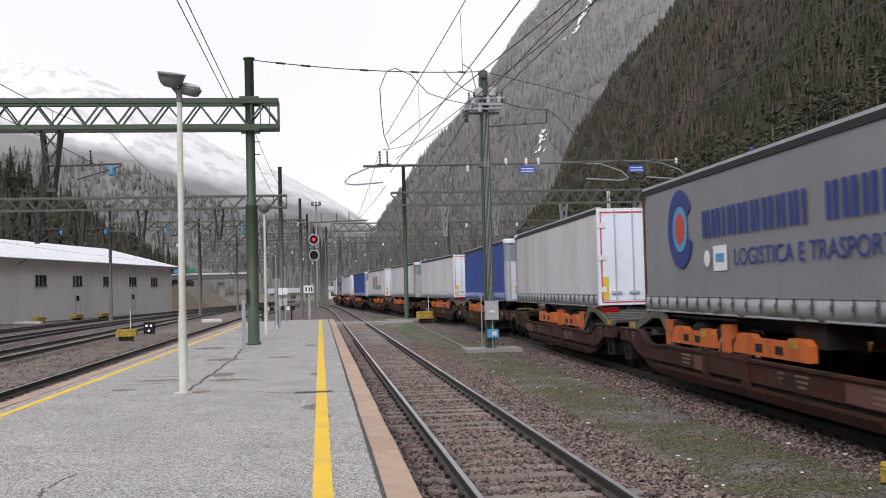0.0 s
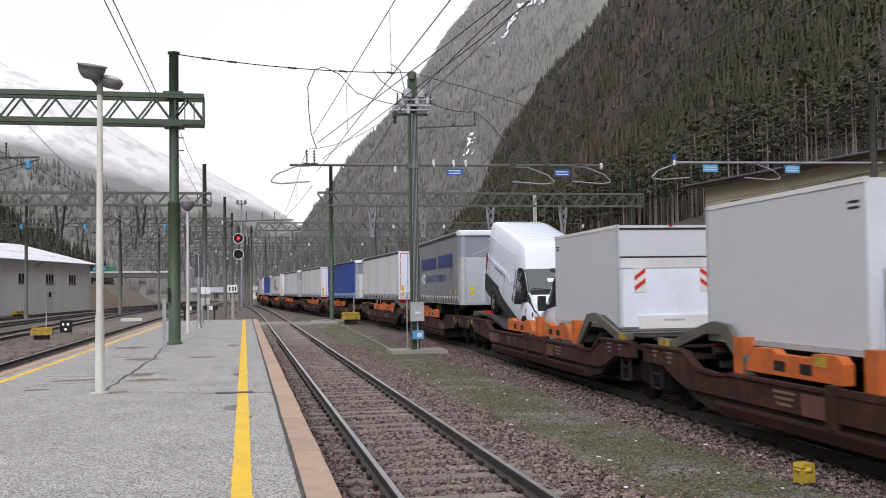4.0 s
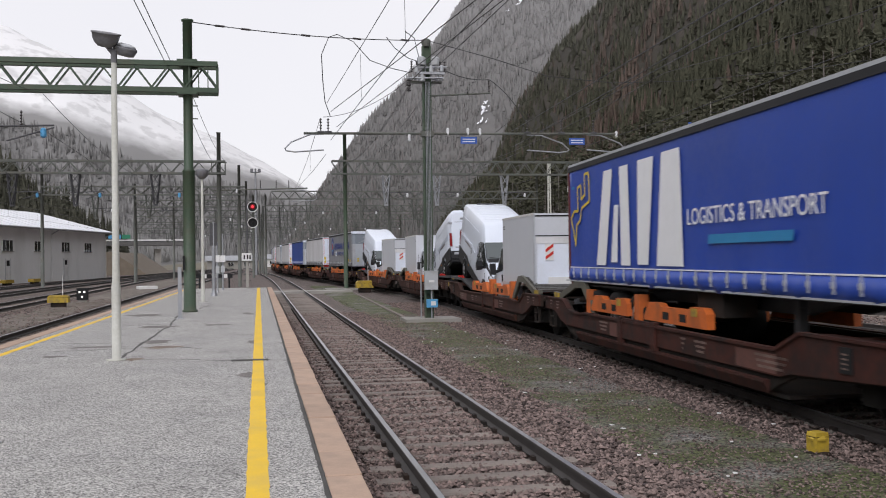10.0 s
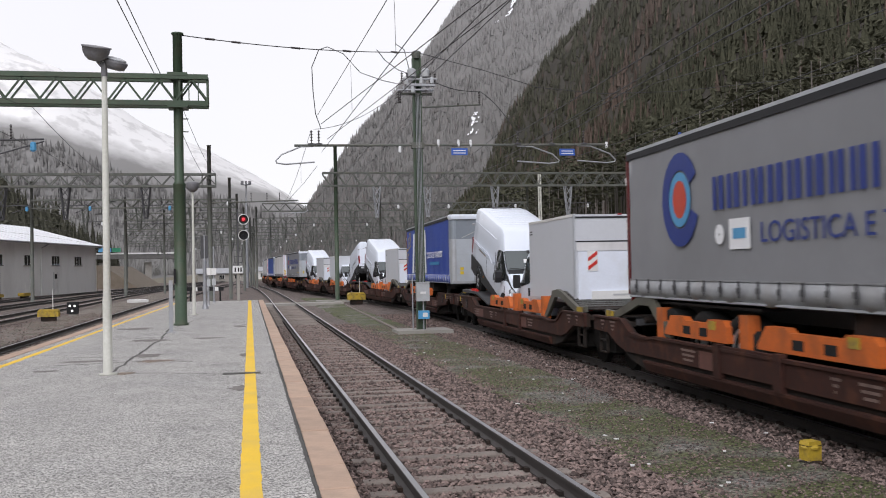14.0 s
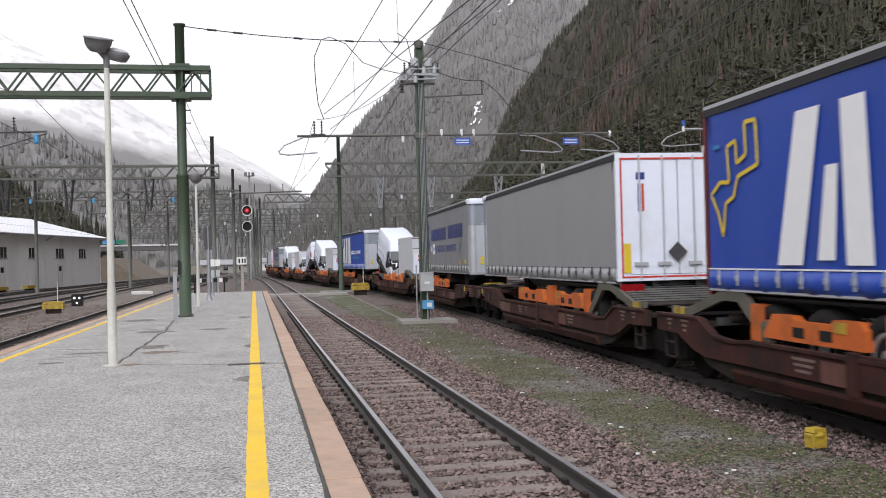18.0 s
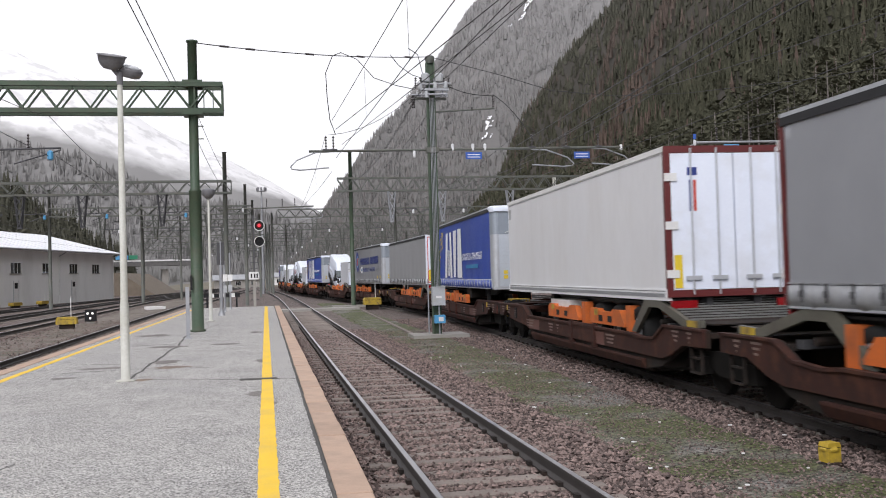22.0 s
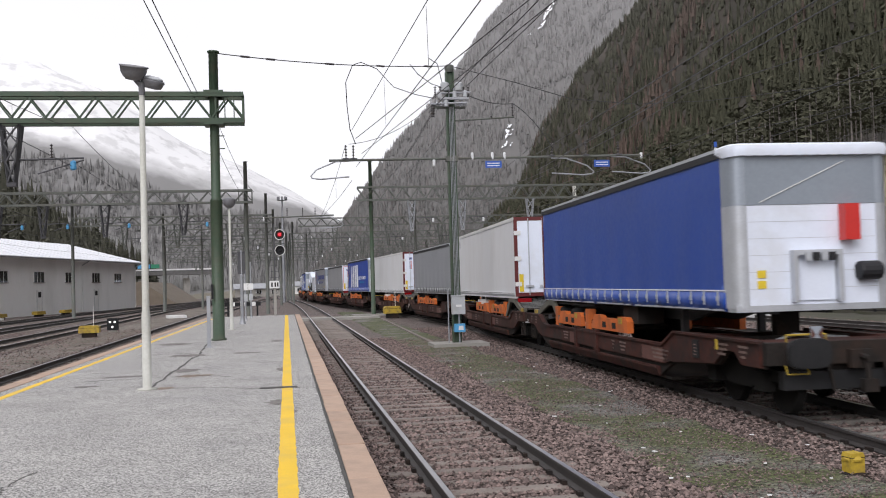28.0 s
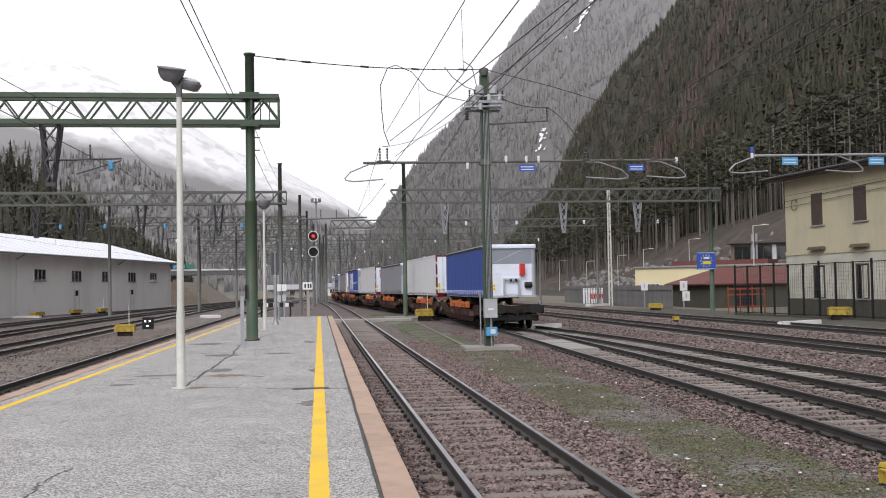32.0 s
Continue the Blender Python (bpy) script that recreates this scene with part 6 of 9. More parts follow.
# ---- small things of the yard and platform ----
def lamp_post(x, y, h, globe, label, r=0.06):
    p = thing("platform_lamp", x, y, 0, label=label, category="lamp post", group="platform lamps")
    part("pole", lathe(bmesh.new(), [(0.16, 0), (0.16, 0.02), (r + 0.012, 0.03), (r + 0.012, 1.2), (r, 1.3), (r * 0.72, h)], 14), LAMP_POST, p, "pale painted pole", True)
    if globe:
        part("shade", lathe(bmesh.new(), [(0.10, h), (0.22, h + 0.12), (0.26, h + 0.30), (0.24, h + 0.36), (0.1, h + 0.40)], 16), LAMP_HEAD, p, "grey round lamp head", True)
    else:
        bm = bmesh.new()
        tube(bm, (0, 0, h - 0.05), (0, 0, h + 0.16), 0.05)
        tube(bm, (0, 0, h + 0.10), (-0.13, -0.02, h + 0.26), 0.045)
        tube(bm, (0, 0, h + 0.10), (0.10, 0.02, h + 0.24), 0.045)
        part("bracket", bm, LAMP_HEAD, p)
        hd = part("shade", lathe(bmesh.new(), [(0.05, -0.03), (0.11, -0.02), (0.165, 0.03), (0.205, 0.10), (0.22, 0.18), (0.235, 0.185), (0.235, 0.205), (0.18, 0.21)], 24), LAMP_HEAD, p, "dark grey lamp hood", True)
        hd.matrix_basis = pose(-0.13, -0.05, h + 0.22, 14, 8, 0)
        hd2 = part("shade", lathe(bmesh.new(), [(0.09, -0.02), (0.16, 0.0), (0.20, 0.10), (0.19, 0.13)], 20), LAMP_HEAD, p, "dark grey lamp hood", True)
        hd2.matrix_basis = pose(0.14, 0.10, h + 0.10, 10, 14, 0)
        gl = part("bowl", lathe(bmesh.new(), [(0.17, 0.131), (0.165, 0.16), (0.08, 0.19)], 18), GLOBE, p, "frosted lamp bowl", True)
        gl.matrix_basis = pose(0.14, 0.10, h + 0.10, 10, 14, 0)
    return p


lamp_post(-2.26, 16.64, 4.86, False, "tall pale lamp post with two dark hoods on the platform")
lamp_post(-2.11, 39.2, 4.75, True, "slim pale lamp post with a round grey head", 0.055)
mp_ = thing("marker_post", -2.12, 27.9, 0, label="short weathered grey steel post on the platform", category="post")
part("post", bx(-0.05, 0.05, -0.035, 0.035, 0, 1.42), GALV, mp_, "scuffed grey steel post", bevel=0.01)
part("base_plate", bx(-0.12, 0.12, -0.1, 0.1, 0.0, 0.015), GALV, mp_)
sp = thing("sign_post", -1.95, 45.0, 0, label="grey steel post with a dark narrow sign on the platform", category="sign")
part("post", lathe(bmesh.new(), [(0.16, 0), (0.10, 0.2), (0.085, 0.3), (0.08, 2.2), (0.05, 2.25), (0.05, 3.3)], 10), GALV, sp)
part("sign_board", bx(-0.16, 0.16, -0.04, 0.04, 2.25, 3.25), DARK_STEEL, sp, "narrow dark sign seen edge-on", bevel=0.02)
for x, y, h in ((-2.0, 50.0, 2.5), (-1.85, 53.5, 3.0)):
    q = thing("equipment_post", x, y, 0, label="grey equipment post with a small white box", category="post", group="equipment posts")
    part("post", lathe(bmesh.new(), [(0.09, 0), (0.05, 0.1), (0.045, h)], 10), GALV, q)
    bxw = part("cabinet", bx(-0.1, 0.1, -0.08, 0.08, 0.95, 1.30), GREY_BOX, q, "small pale cabinet", bevel=0.02)
    part("number_bar", bx(-0.13, 0.13, -0.18, -0.16, 1.5, 1.85), WHITE_PAINT, q)

# the platform signal
sgn = thing("colour_light_signal", -0.62, 57.0, 0, label="railway signal with two round heads, the upper one red", category="railway signal")
part("post", bx(-0.08, 0.08, -0.07, 0.07, -0.6, 1.6), CONCRETE, sgn, "concrete signal post")
part("ladder_post", bx(-0.04, 0.05, 0.02, 0.1, 1.6, 5.2), DARK_STEEL, sgn)
for z in np.arange(0.4, 4.8, 0.35):
    part("rung", bx(-0.22, 0.22, 0.12, 0.15, z, z + 0.03), DARK_STEEL, sgn)
for k, z in enumerate((4.60, 3.70)):
    hd = part("signal_head", lathe(bmesh.new(), [(0.05, 0.15), (0.25, 0.12), (0.285, 0.0), (0.285, -0.03), (0.26, -0.04), (0.24, -0.01)], 22, (0.33, -0.12, z), "y"), BLACK, sgn, "black round signal head", True)
    part("head_rim", lathe(bmesh.new(), [(0.262, -0.045), (0.292, -0.05), (0.298, -0.03), (0.292, 0.02), (0.262, 0.0)], 22, (0.33, -0.12, z), "y", True), WHITE_PAINT, hd, "white rim")
    part("lens", lathe(bmesh.new(), [(0.085, -0.02), (0.08, -0.06), (0.03, -0.075)], 16, (0.33, -0.12, z), "y"), RED_LENS if k == 0 else BLACK, hd, "glowing red lens" if k == 0 else "dark lens")
    if k == 0:
        part("red_glass", lathe(bmesh.new(), [(0.15, -0.012), (0.135, -0.03), (0.09, -0.034)], 20, (0.33, -0.12, z), "y", True), CLEAR_RED, hd, "dark red glass")
    part("bracket", bx(0, 0.33, -0.02, 0.02, z - 0.03, z + 0.03), DARK_STEEL, sgn)
part("plate", bx(-0.30, 0.24, -0.14, -0.11, 1.55, 1.98), WHITE_PAINT, sgn, "white plate with dark bars")
for x in (-0.2, -0.02, 0.12):
    part("lettering_bar", bx(x, x + 0.08, -0.146, -0.141, 1.64, 1.88), BLACK, sgn)
bar_ = thing("striped_barrier", -3.6, 59.5, -0.6, 0, "low black and white striped barrier at the platform end", "barrier")
for k in range(7):
    part("stripe", bx(k * 0.3, k * 0.3 + 0.298, -0.03, 0.03, 1.15, 1.38), WHITE_PAINT if k % 2 else BLACK, bar_)
for x in (0.2, 1.9):
    part("leg", bx(x - 0.05, x + 0.05, -0.05, 0.05, 0, 1.149), BLACK, bar_)


def yellow_unit(x, y, w, l, h, rz, label, stick=False, z=BED_Z):
    u = thing("point_machine_cover", x, y, z, rz, label, "point machine", "yellow trackside covers")
    base = h * (0.05 if w < 0.3 else 0.4)
    part("foot", bx(-w * 0.35, w * 0.35, -l * 0.35, l * 0.35, 0, base), GRIME, u)
    part("cover", prism(bmesh.new(), [(-w / 2, base), (w / 2, base), (w / 2, h * 0.85), (w * 0.42, h), (-w * 0.42, h), (-w / 2, h * 0.85)], "y", -l / 2, l / 2), YELLOW_BOX, u, "chipped yellow cover", bevel=0.012)
    part("lid_seam", bx(-w / 2 - 0.004, w / 2 + 0.004, -l / 2 - 0.004, l / 2 + 0.004, h * 0.80, h * 0.82), GRIME, u)
    if w < 0.3:
        part("cap", lathe(bmesh.new(), [(w * 0.60, h * 0.66), (w * 0.62, h * 0.74), (w * 0.50, h * 0.84), (w * 0.46, h * 0.86)], 9), YELLOW_BOX, u, "dented rim")
        part("dirt", lathe(bmesh.new(), [(w * 0.9, 0.0), (w * 0.7, 0.045), (w * 0.3, 0.06)], 11), GRIME, u, "dirt heaped round the foot")
    if stick:
        part("pole", tube(bmesh.new(), (w * 0.2, 0, h * 0.9), (w * 0.2, 0, h + 1.0), 0.02), WHITE_PAINT, u, "thin white pole")
    return u


yellow_unit(6.22, 10.25, 0.18, 0.16, 0.27, 8, "small dirty yellow cable post in the ballast")
yellow_unit(7.05, 66.5, 1.15, 0.7, 0.8, 4, "large yellow point machine cover between the tracks", True)
yellow_unit(-10.0, 52.9, 1.0, 0.6, 0.62, 2, "yellow point machine cover beyond the platform", True)
yellow_unit(27.3, 78.0, 1.1, 0.8, 0.6, -10, "yellow point machine cover by the sidings")
yellow_unit(29.2, 52.6, 1.25, 0.7, 0.75, -20, "large yellow point machine cover by the fence")
yellow_unit(20.3, 54.6, 0.32, 0.3, 0.36, 0, "small round-edged yellow marker between the sidings")
for x, y in ((-26.6, 98), (-25.2, 107), (-23.6, 112)):
    yellow_unit(x, y, 1.9, 0.6, 0.55, 78, "yellow trackside cover before the depot", True)
dw = thing("dwarf_signal", -9.9, 59.2, BED_Z, 0, "black dwarf shunting signal showing white lights", "railway signal")
part("housing", bx(-0.3, 0.3, -0.15, 0.2, 0.12, 0.8), BLACK, dw, "black signal housing", bevel=0.04)
part("foot", bx(-0.2, 0.2, -0.1, 0.1, 0, 0.12), CONCRETE, dw)
WHITE_LENS = glow("white_signal_light", (1.0, 0.98, 0.95), 0.7)
for x, z in ((-0.13, 0.58), (0.13, 0.58), (0.0, 0.30)):
    part("lens", lathe(bmesh.new(), [(0.065, 0.0), (0.06, -0.04), (0.02, -0.05)], 12, (x, -0.152, z), "y"), WHITE_LENS, dw, "white signal lens")
for x, y, c in ((30.1, 79.0, 2), (29.6, 87.5, 1)):
    q = thing("trackside_sign", x, y, BED_Z, 0, "white trackside notice plates on a post", "sign", "trackside signs")
    part("post", bx(-0.05, 0.05, -0.05, 0.05, 0, 2.4), GALV, q)
    for k in range(c):
        pl = part("plate", bx(-0.32 + 0.2 * k, 0.32 + 0.2 * k, -0.08, -0.05, 1.6 - 0.85 * k, 2.4 - 0.85 * k), WHITE_PAINT, q)
        part("lettering_bar", bx(-0.07 + 0.2 * k, 0.07 + 0.2 * k, -0.086, -0.081, 1.85 - 0.85 * k, 2.2 - 0.85 * k), GREY_BOX, pl)
# blue board with a ring of stars and two text bars
ps = thing("star_ring_sign", 29.98, 73.7, 2.55, 0, "square blue road sign on the portal post", "sign")
part("board", bx(-0.75, 0.75, -0.06, 0.0, 0, 1.35), BLUE_SIGN, ps, bevel=0.02)
part("border", prism(prism(bmesh.new(), [(-0.72, 0.03), (0.72, 0.03), (0.72, 0.07), (-0.72, 0.07)], "y", -0.067, -0.061), [(-0.72, 1.28), (0.72, 1.28), (0.72, 1.32), (-0.72, 1.32)], "y", -0.067, -0.061), WHITE_PAINT, ps, "thin white border")
for k in range(12):
    a = k * math.pi / 6
    part("star", lathe(bmesh.new(), [(0.055, -0.061), (0.055, -0.066)], 5, (0.45 * math.cos(a), 0, 0.68 + 0.45 * math.sin(a)), "y"), LABEL_YELLOW, ps, "small yellow star")
part("lettering_bar", bx(-0.22, 0.24, -0.068, -0.061, 0.82, 0.98), WHITE_PAINT, ps)
part("lettering_bar", bx(-0.30, 0.34, -0.068, -0.061, 0.42, 0.66), LABEL_YELLOW, ps)
tp = thing("signal_pole", 29.6, 98, -0.7, 0, "tall pale lattice pole beside the sidings", "pole")
for dx in (-0.16, 0.16):
    part("leg", tube(bmesh.new(), (dx, 0, 0), (dx * 0.6, 0, 12.0), 0.085), LAMP_POST, tp)
for k in range(14):
    part("brace", tube(bmesh.new(), (-0.15, 0, 0.6 + k * 0.8), (0.13, 0, 1.2 + k * 0.8), 0.03, 5), LAMP_POST, tp)
for x, y, h in ((54, 218, 7.7), (54, 195, 6.9), (54, 174, 7.4), (54, 159.5, 8.0), (54, 139, 8.65), (47, 102.2, 8.4)):
    sl = thing("street_lamp", x, y, -0.8, 0, "slim grey street lamp on the road bank", "street lamp", "street lamps")
    part("pole", tube(bmesh.new(), (0, 0, 0), (0, 0, h), 0.07, 8, 0.05), LAMP_POST, sl)
    part("arm", tube(bmesh.new(), (0, 0, h), (1.2, -0.3, h + 0.1), 0.035), LAMP_POST, sl)
    part("head", bx(0.9, 1.6, -0.45, -0.2, h + 0.05, h + 0.17), LAMP_POST, sl, bevel=0.02)
on = thing("orange_barrier", 28.6, 66.5, -0.75, 0, "orange plastic netting fence beside the yard", "barrier")
for k in range(4):
    part("post", bx(k * 0.9 - 0.03, k * 0.9 + 0.03, -0.03, 0.03, 0, 2.0 - 0.2 * (k % 2)), ORANGE_MESH, on)
for z in (0.5, 1.35, 1.75):
    part("band", bx(0, 2.7, -0.01, 0.01, z, z + 0.12), ORANGE_MESH, on)
rb = thing("striped_gate", 28.6, 105, -0.75, 4, "red and white slatted gate by the timber fence", "gate")
for k in range(8):
    sl = part("slat", bx(k * 0.3, k * 0.3 + 0.18, -0.03, 0.03, 0.2, 1.9), WHITE_PAINT, rb)
    part("stripe", bx(k * 0.3 + 0.01, k * 0.3 + 0.17, -0.035, -0.031, 0.7, 1.25), RED_STRIPE, sl, "faded red stripe") if k > 2 else None
part("rail", bx(0, 2.3, 0.031, 0.08, 1.5, 1.6), WHITE_PAINT, rb)
# cable trough, pale boards and litter
tr_ = thing("cable_trough", label="pale concrete cable trough along the mossy strip", category="cable trough", kind="structure")
for k in range(26):
    y = 36.2 + k * 1.1
    part("trough_cover", ribbon([(5.35 + 0.028 * (y - 36) , y), (5.35 + 0.028 * (y - 34.92), y + 1.08)], 0.13, BED_Z + 0.0, BED_Z + 0.085, 0.0), SLEEPER, tr_)
for x, y, w, l, rz in ((11.6, 50.5, 0.3, 3.4, -58), (24.2, 47.5, 0.3, 4.5, -62), (-9.0, 84, 1.5, 2.6, 12), (-27, 96, 0.4, 4.0, 70), (28.2, 98, 0.5, 5, -50)):
    w_ = thing("white_board", x, y, RAIL_Z + 0.02, rz, "flat white painted board lying at a turnout", "board", "white boards")
    part("board", bx(-w / 2, w / 2, -l / 2 * 0.72, l / 2 * 0.72, -0.2, 0.02), WHITE_PAINT, w_, bevel=0.01)
rnd = random.Random(21)
for k in range(40):
    x, y = rnd.uniform(4.1, 7.0), rnd.uniform(8.5, 30)
    lt = thing("litter_scrap", x, y, BED_Z + 0.05, rnd.uniform(0, 360), "small white scrap of paper on the gravel", "litter", "litter on the gravel")
    s = rnd.uniform(0.012, 0.035)
    part("scrap", prism(bmesh.new(), [(-s, -s * 0.5), (s * 0.8, -s * 0.7), (s, s * 0.4), (-s * 0.4, s * 0.8)], "z", 0.0, 0.012), WHITE_PAINT, lt)

# a flood light tower far down the yard
lt_ = thing("light_tower", -0.3, 150, -0.7, 0, "tall slim flood light mast with a ring of lamps", "light mast")
part("pole", tube(bmesh.new(), (0, 0, 0), (0, 0, 15.6), 0.22, 10, 0.12), GALV, lt_)
part("gallery", lathe(bmesh.new(), [(0.15, 15.3), (0.75, 15.35), (0.75, 15.42), (0.15, 15.46)], 12), GALV, lt_, "round lamp gallery")
for k in range(8):
    a = k * math.pi / 4
    part("flood_lamp", box(bmesh.new(), 0.65 * math.cos(a) - 0.13, 0.65 * math.cos(a) + 0.13, 0.65 * math.sin(a) - 0.13, 0.65 * math.sin(a) + 0.13, 15.43, 15.9), LAMP_HEAD, lt_, bevel=0.05)

# ---- the freight train ----
PITCH, BODY_L, HALF_W = 16.825, 13.37, 1.275
ARC_Y = np.arange(-420.0, 480.0, 0.5)
ARC_X = np.array([train_x(y) for y in ARC_Y])
ARC_S = np.concatenate([[0], np.cumsum(np.hypot(np.diff(ARC_X), np.diff(ARC_Y)))])
ARC_0 = float(np.interp(-40.0, ARC_Y, ARC_S))


def run_of(t):
    return 54.83 - 0.13 * max(0.0, 1 - t / 6) + 6.696 * t - 0.0017 * t ** 2 + 18.26e-4 * t ** 3 - 28.98e-6 * t ** 4


def spot(s):
    return float(np.interp(s, ARC_S, ARC_X)), float(np.interp(s, ARC_S, ARC_Y))


def unit_pose(slot, t):
    """Pose of one wagon half at t; even slots have their joint ahead, odd slots behind."""
    c = ARC_0 + run_of(t) - PITCH * slot
    (x0, y0), (x1, y1) = spot(c - 6.9), spot(c + 6.9)
    m = pose((x0 + x1) / 2, (y0 + y1) / 2, RAIL_Z, 0, 0, -math.degrees(math.atan2(x1 - x0, y1 - y0)))
    return m if slot % 2 == 0 else m @ pose(0, 0, 0, 0, 0, 180)


MOVING = []


def mirror_x(fn, name, material, parent, label="", bevel=0.0):
    """The same part on both sides of a vehicle."""
    for s in (-1, 1):
        bm = fn(s)
        part(name, bm, material, parent, label, bevel=bevel)


def span(s, a, b):
    return (a, b) if s > 0 else (-b, -a)


SILL = [(-8.15, 1.10), (-4.7, 1.10), (-4.05, 0.84), (4.75, 0.84), (5.2, 0.80), (5.9, 0.84), (6.4, 1.08), (8.05, 1.08), (8.05, 0.80), (7.2, 0.78), (6.6, 0.56), (6.1, 0.36), (5.4, 0.25), (-3.7, 0.25), (-4.0, 0.38), (-4.4, 0.52), (-6.5, 0.66), (-6.9, 0.90), (-7.25, 0.90), (-7.5, 0.72), (-8.15, 0.72)]
ARM = [(4.30, 0.87), (5.10, 1.52), (5.55, 1.56), (5.90, 1.50), (7.10, 1.20), (7.70, 1.22), (7.70, 1.10), (7.05, 1.06), (5.80, 1.37), (5.30, 1.37), (4.55, 0.86)]


UPPER_WEB = [(-8.15, 1.08), (-4.7, 1.08), (-4.05, 0.82), (4.75, 0.82), (5.2, 0.78), (5.9, 0.82), (6.4, 1.06), (8.05, 1.06), (8.05, 0.81), (7.2, 0.79), (6.6, 0.58), (6.2, 0.50), (-4.1, 0.50), (-4.4, 0.56), (-6.48, 0.68), (-6.88, 0.92), (-7.27, 0.92), (-7.52, 0.74), (-8.15, 0.74)]
RIM_LINE = [(-8.15, 1.082), (-4.7, 1.082), (-4.05, 0.822), (4.75, 0.822), (5.2, 0.782), (5.9, 0.822), (6.4, 1.062), (8.05, 1.062), (8.05, 1.10), (6.38, 1.10), (5.88, 0.865), (5.22, 0.825), (4.77, 0.865), (-4.03, 0.865), (-4.68, 1.12), (-8.15, 1.12)]


def bogie(parent, y):
    bg = thing("bogie")
    bg.parent = parent
    bg.matrix_basis = pose(0, y, 0)
    for s in (-1, 1):
        bm = bmesh.new()
        a, b = span(s, 0.98, 1.10)
        prism(bm, [(-1.35, 0.52), (-1.35, 0.68), (-0.5, 0.74), (0.5, 0.74), (1.35, 0.68), (1.35, 0.52), (0.7, 0.50), (0.4, 0.36), (-0.4, 0.36), (-0.7, 0.50)], "x", a, b)
        part("side_frame", bm, SHADE_BLACK, bg)
        for q in (-0.9, 0.9):
            bm = bmesh.new()
            a, b = span(s, 1.02, 1.20)
            box(bm, a, b, q - 0.17, q + 0.17, 0.36, 0.64)
            part("axle_box", bm, SHADE_BLACK, bg, bevel=0.03)
    bm = bx(-0.98, 0.98, -0.25, 0.25, 0.42, 0.68)
    part("bolster", bm, SHADE_BLACK, bg)
    for q in (-0.9, 0.9):
        bm = bmesh.new()
        lathe(bm, [(0.08, -0.98), (0.08, -0.82), (0.46, -0.82), (0.49, -0.70), (0.46, -0.685), (0.42, -0.70), (0.08, -0.72), (0.08, 0.72), (0.42, 0.70), (0.46, 0.685), (0.49, 0.70), (0.46, 0.82), (0.08, 0.82), (0.08, 0.98)], 26, (0, q, 0.47), "x")
        part("wheelset", bm, SHADE_BLACK, bg, "steel wheelset with worn treads", 0.6)
    return bg




